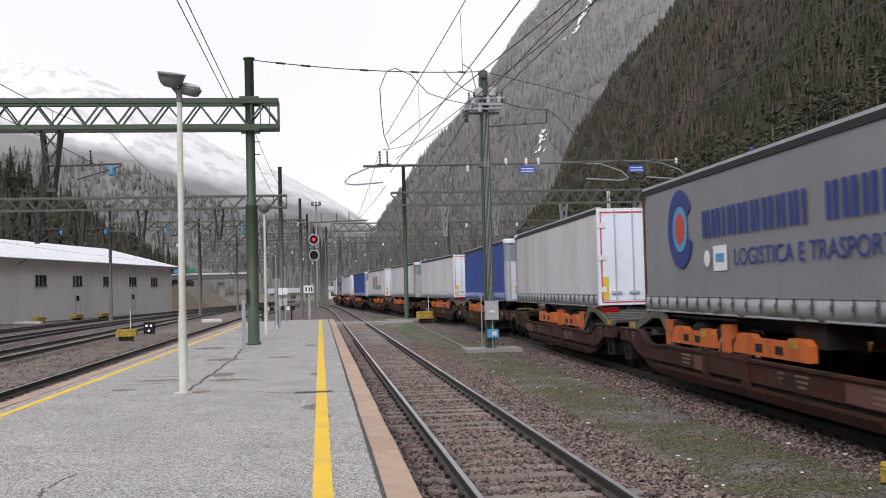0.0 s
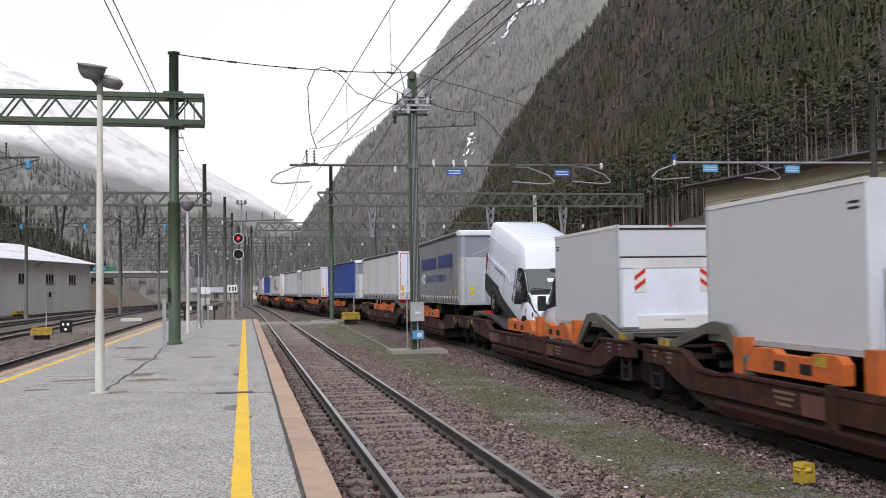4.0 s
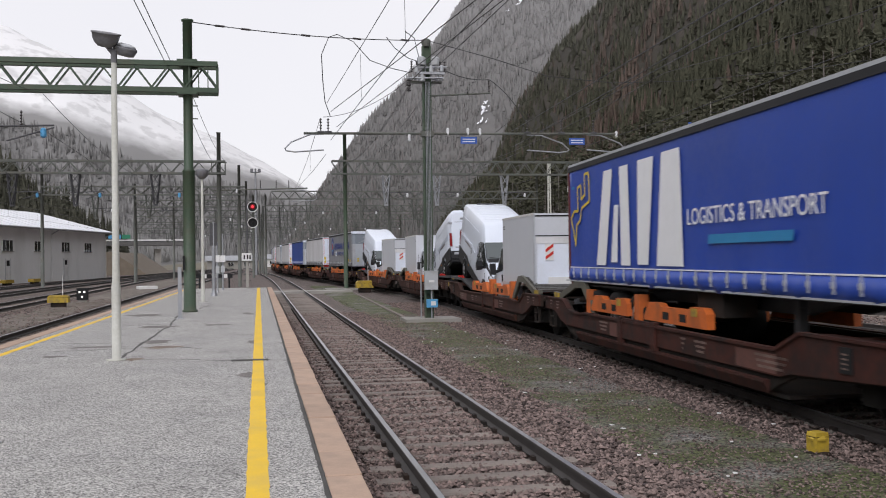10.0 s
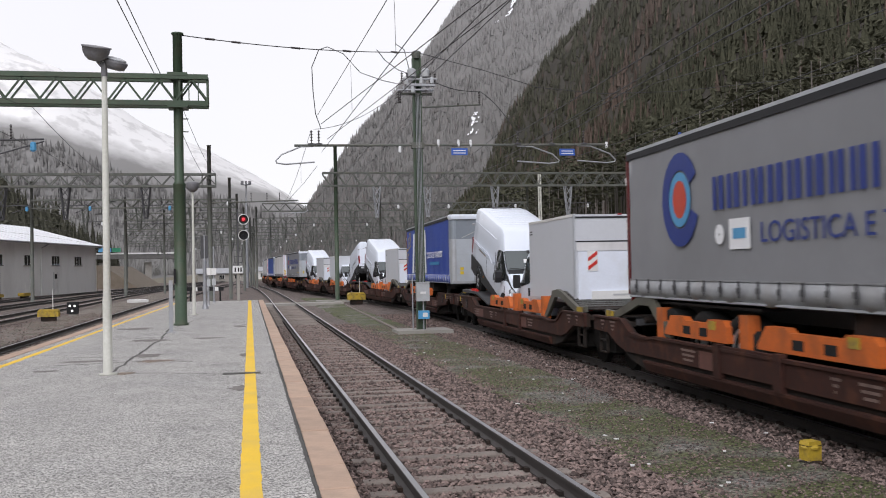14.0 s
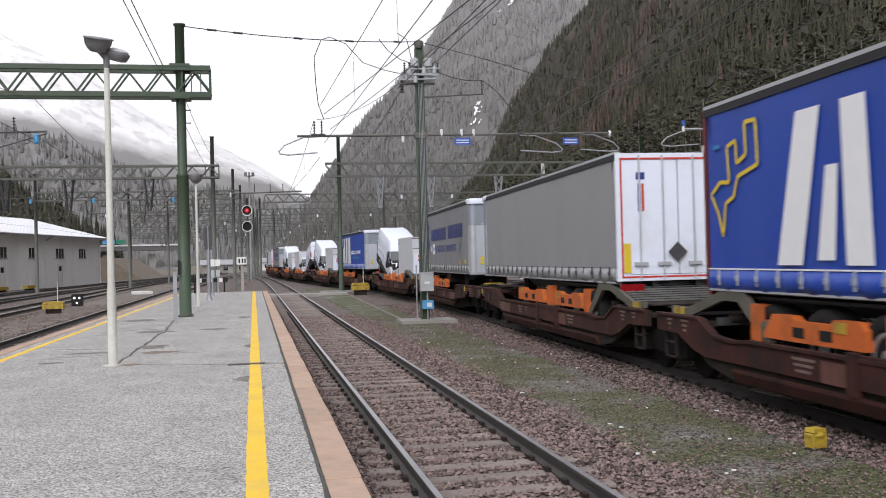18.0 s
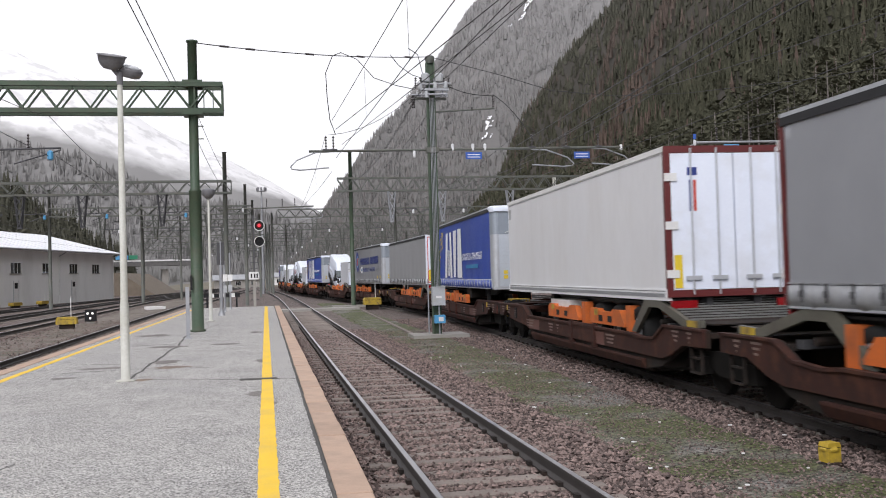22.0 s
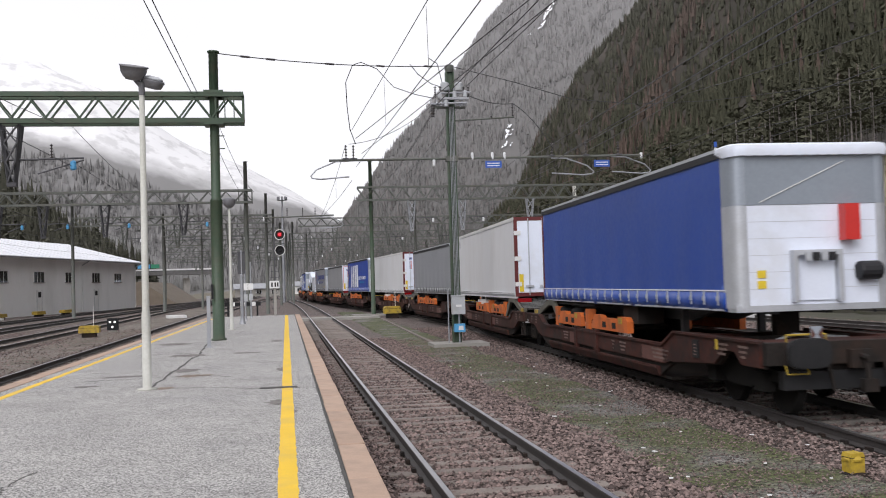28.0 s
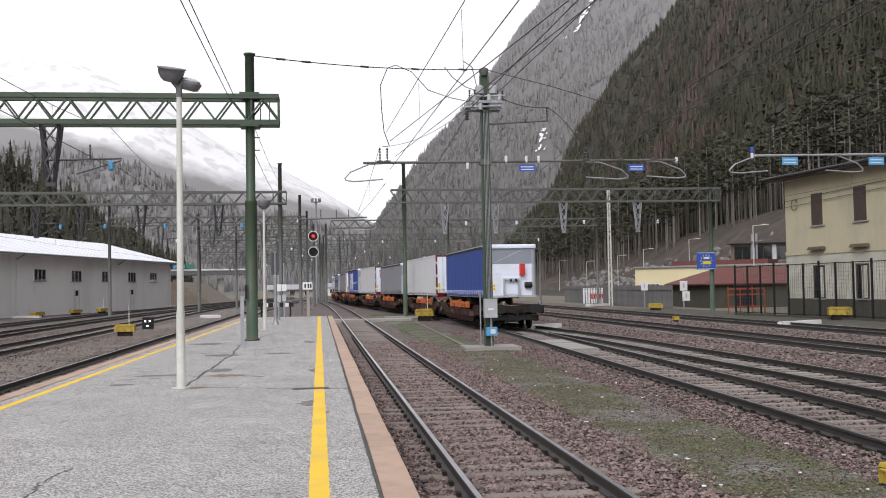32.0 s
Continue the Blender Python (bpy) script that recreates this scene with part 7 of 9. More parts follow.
def wagon_half(material, joint_bogie, even=True):
    w = thing("pocket_wagon", label="rust-brown pocket wagon with orange clamp beams on the rails", category="railway wagon", group="pocket wagons of the train")
    # inner sill takes the dark grime colour to paint the recess shadow too
    mirror_x(lambda s: prism(bmesh.new(), SILL, "x", *span(s, 1.27, 1.345)), "side_sill", GRIME, w, "inner sill, grimy and darkened for recess shade", 0.01)
    mirror_x(lambda s: prism(bmesh.new(), UPPER_WEB, "x", *span(s, 1.347, 1.405)), "upper_web", material, w, "rust-brown upper side plate", 0.012)
    mirror_x(lambda s: prism(bmesh.new(), [(s * 1.347, 0.42), (s * 1.347, 0.27), (s * 1.36, 0.235), (s * 1.43, 0.38), (s * 1.43, 0.42)], "y", -3.75, 5.25), "lower_sill", material, w, "slanted lower sill")
    mirror_x(lambda s: prism(bmesh.new(), RIM_LINE, "x", *span(s, 1.33, 1.44)), "top_flange", material, w)
    for s in (-1, 1):
        part("side_panel", box(bmesh.new(), *span(s, 1.36, 1.425), 0.5, 2.1, 0.51, 0.90), material, w, "raised side panel", bevel=0.015)
        for y in (0.4, 2.2):
            part("bracket", box(bmesh.new(), *span(s, 1.36, 1.455), y - 0.10, y + 0.10, 0.422, 0.92), material, w, bevel=0.02)
        if s != (-1 if even else 1):
            continue
        part("placard", box(bmesh.new(), *span(s, 1.406, 1.43), -5.86, -5.60, 0.72, 1.02), BLACK, w, "black placard with pale rows")
        for r in range(4):
            part("placard_row", box(bmesh.new(), *span(s, 1.431, 1.434), -5.79, -5.67, 0.765 + r * 0.055, 0.785 + r * 0.055), MARK, w)
        part("data_panel", box(bmesh.new(), *span(s, 1.4055, 1.4065), -4.05, -2.85, 0.52, 0.78), DATA_RED, w, "faded red panel with worn stencil rows")
        part("data_panel", box(bmesh.new(), *span(s, 1.4055, 1.4065), 2.3, 2.9, 0.50, 0.77), DATA_RED, w, "faded red panel with worn stencil rows")
        for y, k in ((-3.9, 0.9), (-7.6, 0.35), (-6.8, 0.5), (-4.2, 0.3), (-1.6, 0.45), (-0.9, 0.2), (0.5, 0.3), (3.3, 0.55), (6.9, 0.3), (7.5, 0.2)):
            bm = bmesh.new()
            for r in range(3):
                z = (0.99 if abs(y) > 6 else 0.72) - r * 0.075
                box(bm, *span(s, 1.406, 1.409), y - k / 2 + 0.05 * r, y + k / 2 - 0.04 * r, z, z + 0.035)
            part("marking", bm, MARK, w, "pale worn stencil bars")
    part("floor", bx(-1.26, 1.26, -4.1, 5.4, 0.19, 0.24), GRIME, w, "dark pocket floor")
    part("end_deck", bx(-1.26, 1.26, -8.1, -7.35, 1.0, 1.09), material, w, "grimy brown end platform")
    mirror_x(lambda s: box(bmesh.new(), *span(s, 1.0, 1.26), -7.34, -4.7, 1.0, 1.09), "deck_beam", material, w)
    part("cross_beam", bx(-0.99, 0.99, -6.35, -6.05, 0.96, 1.07), GRIME, w)
    part("cross_beam", bx(-0.99, 0.99, -5.4, -5.2, 0.9, 1.08), material, w)
    part("air_hose", tube(tube(bmesh.new(), (-0.9, -7.3, 1.02), (-0.2, -6.8, 1.12), 0.025), (-0.2, -6.8, 1.12), (0.8, -6.6, 1.03), 0.025), GALV, w, "grey air hose")
    part("headstock", bx(-1.36, 1.36, -8.30, -8.15, 0.78, 1.10), GRIME, w, "dark greasy headstock", bevel=0.015)
    part("under_beam", bx(-1.1, 1.1, -8.26, -8.08, 0.42, 0.68), SOOT_STEEL, w, bevel=0.05)
    for x in (-0.95, 0.95):
        part("hanger", bx(x - 0.06, x + 0.06, -8.24, -8.12, 0.62, 0.80), GRIME, w)
        part("shunter_handle", tube(tube(tube(bmesh.new(), (x - 0.16, -8.34, 0.78), (x - 0.16, -8.40, 0.66), 0.010), (x - 0.16, -8.40, 0.66), (x + 0.16, -8.40, 0.66), 0.010), (x + 0.16, -8.40, 0.66), (x + 0.16, -8.34, 0.78), 0.010), YELLOW_BOX, w, "dirty yellow shunter handle")
    part("joint_deck", bx(-1.26, 1.26, 6.2, 8.05, 0.95, 1.03), GRIME, w)
    part("draw_beam", bx(-0.35, 0.35, -8.15, -5.0, 0.62, 0.99), GRIME, w)
    part("draw_beam", bx(-0.45, 0.45, 5.3, 8.05, 0.55, 0.94), GRIME, w)
    for x in (-0.88, 0.88):
        bm = bmesh.new()
        lathe(bm, [(0.13, -0.02), (0.12, 0.26)], 14, (0, 0, 0), "y")
        rim = [(0.32 * math.copysign(abs(math.cos(a)) ** 0.55, math.cos(a)), 0.215 * math.copysign(abs(math.sin(a)) ** 0.55, math.sin(a))) for a in np.linspace(0.15, 2 * math.pi + 0.15, 24, endpoint=False)]
        prism(bm, rim, "y", 0.27, 0.325)
        prism(bm, [(0.93 * px, 0.93 * pz) for px, pz in rim], "y", 0.326, 0.345)
        ob = part("buffer", bm, SOOT_STEEL, w, "black oblong buffer with rounded corners", 0.5)
        ob.matrix_basis = pose(x, -8.30, 0.96, 0, 0, 180)
    bm = bmesh.new()
    tube(bm, (0, -8.3, 0.9), (0, -8.62, 0.86), 0.05)
    tube(bm, (0, -8.55, 0.88), (0, -8.6, 0.45), 0.04)
    box(bm, -0.10, 0.10, -8.66, -8.52, 0.40, 0.58)
    box(bm, -0.16, 0.16, -8.42, -8.30, 0.72, 0.98)
    part("coupling", bm, GRIME, w)
    for a, b in (((0.4, -8.30, 0.80), (0.42, -8.42, 0.42)), ((-0.45, -8.30, 0.80), (-0.42, -8.42, 0.40))):
        part("brake_hose", tube(bmesh.new(), a, b, 0.025), GRIME, w, "black rubber brake hose")
    back = 0.0 if even else 0.6
    for s in (-1, 1):
        a, b = span(s, 1.16, 1.30)
        for y0, y1 in ((2.15 - back, 4.5 - back), (-1.6 - back, 1.2 - back)):
            bm = bmesh.new()
            prism(bm, [(y0, 0.92), (y0, 1.16), (y0 + 0.12, 1.25), (y0 + 0.62, 1.25), (y0 + 0.72, 1.19), (y1 - 0.85, 1.19), (y1 - 0.75, 1.25), (y1 - 0.25, 1.25), (y1, 0.98), (y1, 0.92)], "x", a, b)
            part("clamp_beam", bm, ORANGE, w, "scuffed orange clamp beam", bevel=0.012)
            for q in (0.35, 0.62):
                c, d = span(s, 1.302, 1.306)
                yy = y0 + (y1 - y0) * q
                part("clamp_slot", box(bmesh.new(), c, d, yy - 0.16, yy + 0.12, 0.98, 1.11), BLACK, w)
            c, d = span(s, 1.302, 1.308)
            part("label_plate", box(bmesh.new(), c, d, y0 + 0.36, y0 + 0.60, 1.10, 1.23), YELLOW_BOX, w, "yellow label plate")
        for y in (1.62 - back, 4.75 - back):
            part("clamp_post", box(bmesh.new(), *span(s, 1.10, 1.29), y - 0.13, y + 0.13, 0.80, 1.36), ORANGE, w, "orange post", bevel=0.02)
        part("hood_arm", prism(bmesh.new(), ARM, "x", *span(s, 1.20, 1.28)), OLIVE, w, "bent grey-olive steel arm", bevel=0.012)
        part("arm_tip", box(bmesh.new(), *span(s, 1.285, 1.30), 7.17, 7.57, 1.10, 1.205), YELLOW_BOX, w, "yellow marked tip")
        if s == (-1 if even else 1):
            part("handrail", tube(tube(tube(bmesh.new(), (s * 0.42, -8.2, 1.09), (s * 0.42, -8.2, 1.20), 0.016), (s * 0.42, -8.2, 1.20), (s * 1.02, -8.2, 1.20), 0.016), (s * 1.02, -8.2, 1.20), (s * 1.02, -8.2, 1.09), 0.016), YELLOW_BOX, w, "dirty yellow hand rail")
        part("end_lever", box(bmesh.new(), *span(s, 1.445, 1.47), -6.75, -6.69, 0.92, 1.08), YELLOW_BOX, w, "dirty yellow lever")
        bm = bmesh.new()
        a, b = span(s, 1.30, 1.36)
        for z in (0.36, 0.60, 0.78):
            box(bm, a, b, 7.4, 7.85, z, z + 0.03)
        for y in (7.4, 7.82):
            box(bm, a, b, y, y + 0.03, 0.36, 0.80)
        part("step", bm, GRIME, w, "open steel step")
    bm = bmesh.new()
    prism(bm, [(5.57, 1.52), (5.90, 1.475), (7.10, 1.165), (8.1, 1.18), (8.1, 1.16), (7.10, 1.13), (5.90, 1.44), (5.57, 1.49)], "x", -1.19, 1.19)
    part("hood_plate", bm, GRIME, w, "dark ribbed steel ramp plate")
    for k in range(9):
        y = 5.80 + k * 0.145
        z = 1.50 - (y - 5.80) * 0.258
        part("plate_rib", bx(-1.15, 1.15, y, y + 0.03, z - 0.02, z + 0.018), GRATE, w)
    part("cross_tube", tube(bmesh.new(), (-1.2, 5.7, 1.1), (1.2, 5.7, 1.1), 0.06), GRIME, w)
    part("hose", tube(bmesh.new(), (-0.9, 8.05, 1.0), (-0.9, 8.4, 0.8), 0.03), BLACK, w)
    bogie(w, -6.75)
    if joint_bogie:
        bogie(w, PITCH / 2)
    return w


# ---- trailers ----
Y0, Y1 = -0.415 - BODY_L / 2, -0.415 + BODY_L / 2


def wheel(parent, x, y, z, r, w, rim_label="silver wheel rim", name="wheel"):
    wh = thing(name)
    wh.parent = parent
    wh.matrix_basis = pose(x, y, z, 0, 0, 0 if x > 0 else 180)
    bm = bmesh.new()
    lathe(bm, [(r * 0.62, -w / 2), (r * 0.94, -w / 2), (r, -w * 0.36), (r, w * 0.36), (r * 0.94, w / 2), (r * 0.64, w / 2), (r * 0.60, w * 0.40)], 24, (0, 0, 0), "x")
    part("tyre", bm, TYRE, wh, smooth=True)
    bm = bmesh.new()
    lathe(bm, [(r * 0.61, w * 0.18), (r * 0.61, w * 0.44), (r * 0.52, w * 0.44), (r * 0.46, w * 0.28), (r * 0.24, w * 0.30), (r * 0.20, w * 0.46), (r * 0.10, w * 0.48)], 20, (0, 0, 0), "x")
    part("rim", bm, RIM, wh, rim_label, True)
    return wh


def under_trailer(tr):
    for x in (-0.45, 0.45):
        part("chassis_beam", prism(bmesh.new(), [(Y0 + 0.4, 1.54), (Y0 + 0.4, 1.44), (-4.2, 1.42), (-3.2, 1.22), (Y1 - 0.1, 1.22), (Y1 - 0.1, 1.54)], "x", x - 0.06, x + 0.06), DARK_STEEL, tr)
    for y in (1.9, 3.2, 4.5):
        for x in (-1.02, 1.02):
            wheel(tr, x, y, 0.86, 0.50, 0.38)
        part("axle", tube(bmesh.new(), (-0.9, y, 0.86), (0.9, y, 0.86), 0.07), GRIME, tr)
    for x in (-0.95, 0.95):
        part("mudguard", bx(x - 0.22, x + 0.22, 1.3, 5.1, 1.42, 1.46), BLACK_PLASTIC, tr)
        part("landing_leg", bx(x * 0.8 - 0.06, x * 0.8 + 0.06, -3.6, -3.45, 0.75, 1.54), DARK_STEEL, tr)
    part("side_locker", bx(-1.15, -0.6, -1.9, -0.9, 1.12, 1.54), GRIME, tr, bevel=0.02)
    part("kingpin_plate", bx(-1.0, 1.0, Y0 + 0.1, Y0 + 2.2, 1.50, 1.58), GRIME, tr)
    part("fifth_wheel_stand", bx(-0.2, 0.2, Y0 + 0.9, Y0 + 1.1, 1.07, 1.50), GRIME, tr, "dark steel king pin stand")


def bulkhead(tr, top, face, cap=True):
    y = Y0
    part("bulkhead", bx(-1.22, 1.22, y - 0.02, y + 0.06, 1.60, top - 0.92), face, tr, "ribbed metal front bulkhead", bevel=0.01)
    part("bulkhead_band", bx(-1.19, 1.19, y - 0.03, y + 0.06, top - 0.915, top - 0.14), BAND, tr, "blue-grey upper bulkhead band")
    for k in range(5):
        z = 1.85 + k * 0.26
        part("panel_seam", bx(-1.2, 1.2, y - 0.0225, y - 0.02, z, z + 0.006), ALU, tr)
    for s in (-1, 1):
        ring = [(1.06, y + 0.02), (1.06, y - 0.035), (1.15, y - 0.045), (1.22, y - 0.02), (1.265, y + 0.03), (1.285, y + 0.10), (1.285, y + 0.40), (1.22, y + 0.40)]
        for z0, z1, m, tag in ((1.56, top - 0.92, ALU, "silver rounded corner pillar"), (top - 0.918, top - 0.02, PILLAR_TOP, "blue-grey rounded corner sheet")):
            part("corner_pillar", prism(bmesh.new(), [(s * px, py) for px, py in ring], "z", z0, z1), m, tr, tag, 0.6)
    part("band_stay", tube(bmesh.new(), (-0.85, y - 0.04, top - 0.88), (0.55, y - 0.04, top - 0.25), 0.008, 5), WHITE_PAINT, tr, "thin pale stay wire")
    if cap:
        # tarpaulin flap that bulges over the roof edge, with a scalloped hem
        bm = bmesh.new()
        path = [(-1.31, y + 0.52), (-1.32, y + 0.2), (-1.31, y + 0.02), (-1.24, y - 0.08)] + [(-1.1 + 2.2 * k / 22, y - 0.11) for k in range(23)] + [(1.24, y - 0.08), (1.31, y + 0.02), (1.32, y + 0.2), (1.31, y + 0.52)]
        prev = None
        for k, (px, py) in enumerate(path):
            hem = top - 0.15 - 0.008 * (k % 2) if 2 < k < len(path) - 3 else top - 0.12 - (0.04 if 0 < k < len(path) - 1 else -0.06)
            puff = 0.008 * math.sin(k * 1.7)
            ix = max(-1.2, min(1.2, px))
            row = [bm.verts.new(p) for p in ((px, py, hem), (px * (1.008 + puff * 0.2), py - 0.012 - abs(puff) * 0.4, top - 0.06), (px * 0.995, py + 0.005, top + 0.012), (px * 0.97, py + 0.05, top + 0.04), (ix * 0.9, max(py + 0.16, y + 0.12), top + 0.04), (ix * 0.97, max(py + 0.10, y + 0.03), hem))]
            if prev:
                for i in range(6):
                    bm.faces.new((prev[i], prev[(i + 1) % 6], row[(i + 1) % 6], row[i]))
            else:
                bm.faces.new(row[::-1])
            prev = row
        bm.faces.new(prev)
        part("roof_flap", bm, DOOR_WHITE, tr, "white tarpaulin flap over the roof edge", 0.6)
    bm = bx(0.44, 0.68, y - 0.24, y - 0.03, 2.58, 3.14)
    part("extinguisher_box", bm, RED_PLASTIC, tr, "red plastic fire extinguisher box", bevel=0.06)
    bm = bmesh.new()
    for a, b, c, d in ((-0.38, -0.31, 1.64, 2.36), (0.35, 0.42, 1.64, 2.36), (-0.38, 0.42, 2.36, 2.44)):
        box(bm, a, b, y - 0.16, y - 0.02, c, d)
    part("connection_frame", bm, ALU, tr, "grey frame round the air line connections")
    part("connection_panel", bx(-0.30, 0.34, y - 0.05, y - 0.025, 1.66, 2.26), face, tr)
    for k in range(4):
        part("air_coupling", bx(-0.20 + k * 0.13, -0.11 + k * 0.13, y - 0.2, y - 0.16, 2.27, 2.40), BLACK_PLASTIC if k % 2 else ALU, tr)
    bm = bmesh.new()
    lathe(bm, [(0.13, -0.18), (0.15, -0.14), (0.15, 0.14), (0.13, 0.18)], 14, (0.86, y - 0.12, 2.10), "x")
    part("cable_coil", bm, BLACK_PLASTIC, tr)
    for z in (1.86, 2.02):
        part("warning_label", bx(-0.92, -0.78, y - 0.03, y - 0.022, z, z + 0.12), LABEL_YELLOW, tr, "yellow label")
    part("front_beam", bx(-1.27, 1.27, y - 0.03, y + 0.3, 1.50, 1.598), ALU, tr)


def rear_doors(tr, top, border, kind=0):
    y = Y1
    bm = bmesh.new()
    for a, b, c, d in ((-1.275, -1.17, 1.56, top), (1.17, 1.275, 1.56, top), (-1.17, 1.17, top - 0.12, top), (-1.17, 1.17, 1.56, 1.68)):
        box(bm, a, b, y - 0.05, y + 0.045, c, d)
    thin_red = border is RED_STRIPE
    part("door_surround", bm, DOOR_WHITE if thin_red else border, tr, "painted rear frame")
    if thin_red:
        for a, b, c, d in ((-1.19, -1.155, 1.62, top - 0.09), (1.155, 1.19, 1.62, top - 0.09), (-1.155, 1.155, top - 0.125, top - 0.09), (-1.155, 1.155, 1.62, 1.655)):
            part("red_edge", bx(a, b, y + 0.046, y + 0.05, c, d), border, tr, "thin red edge line")
    for s in (-1, 1):
        a, b = span(s, 0.012, 1.165)
        dr = part("door", box(bmesh.new(), a, b, y - 0.04, y + 0.035, 1.69, top - 0.13), DOOR_WHITE, tr, "white rear door", bevel=0.012)
        for x in (0.32, 0.80):
            part("lock_bar", tube(bmesh.new(), (s * x, y + 0.06, 1.60), (s * x, y + 0.06, top - 0.04), 0.018), ALU, dr)
            part("handle", bx(s * x - 0.14, s * x + 0.14, y + 0.06, y + 0.09, 1.86, 1.93), ALU, dr)
        for z in (1.9, 2.75, 3.6):
            if z < top - 0.3 and kind != 2:
                part("hinge", box(bmesh.new(), *span(s, 1.06, 1.285), y + 0.03, y + 0.065, z, z + 0.14), WHITE_PAINT, dr, "white hinge")
        part("reflector", box(bmesh.new(), *span(s, 1.0, 1.14), y + 0.036, y + 0.05, 1.72, 2.3), LABEL_YELLOW, dr, "yellow and red reflector plate")
        part("tail_lamp", box(bmesh.new(), *span(s, 0.75, 1.22), y - 0.02, y + 0.06, 1.36, 1.50), CLEAR_RED, tr, "red tail lamp")
    if kind:
        part("maker_mark", bx(0.68, 0.86, y + 0.036, y + 0.042, top - 0.52, top - 0.38), LOGO_BLUE, tr, "small dark blue emblem")
        for k, (m, h) in enumerate(((LOGO_RED, 0.05), (LOGO_BLUE, 0.06))):
            part("maker_mark", bx(0.70 + k * 0.07, 0.70 + k * 0.07 + h, y + 0.036, y + 0.042, top - 1.15, top - 0.60), m, tr, "small vertical lettering bar")
        bm = bmesh.new()
        prism(bm, [(-0.15, 2.12), (0.05, 1.92), (0.25, 2.12), (0.05, 2.32)], "y", y + 0.096, y + 0.102)
        if kind == 2:
            part("hazard_placard", bm, DARK_STEEL, tr, "dark diamond placard")
        else:
            bm.free()
    part("bumper_beam", bx(-1.2, 1.2, y - 0.25, y - 0.1, 0.98, 1.10), DARK_STEEL, tr)


BUCKLES = {}


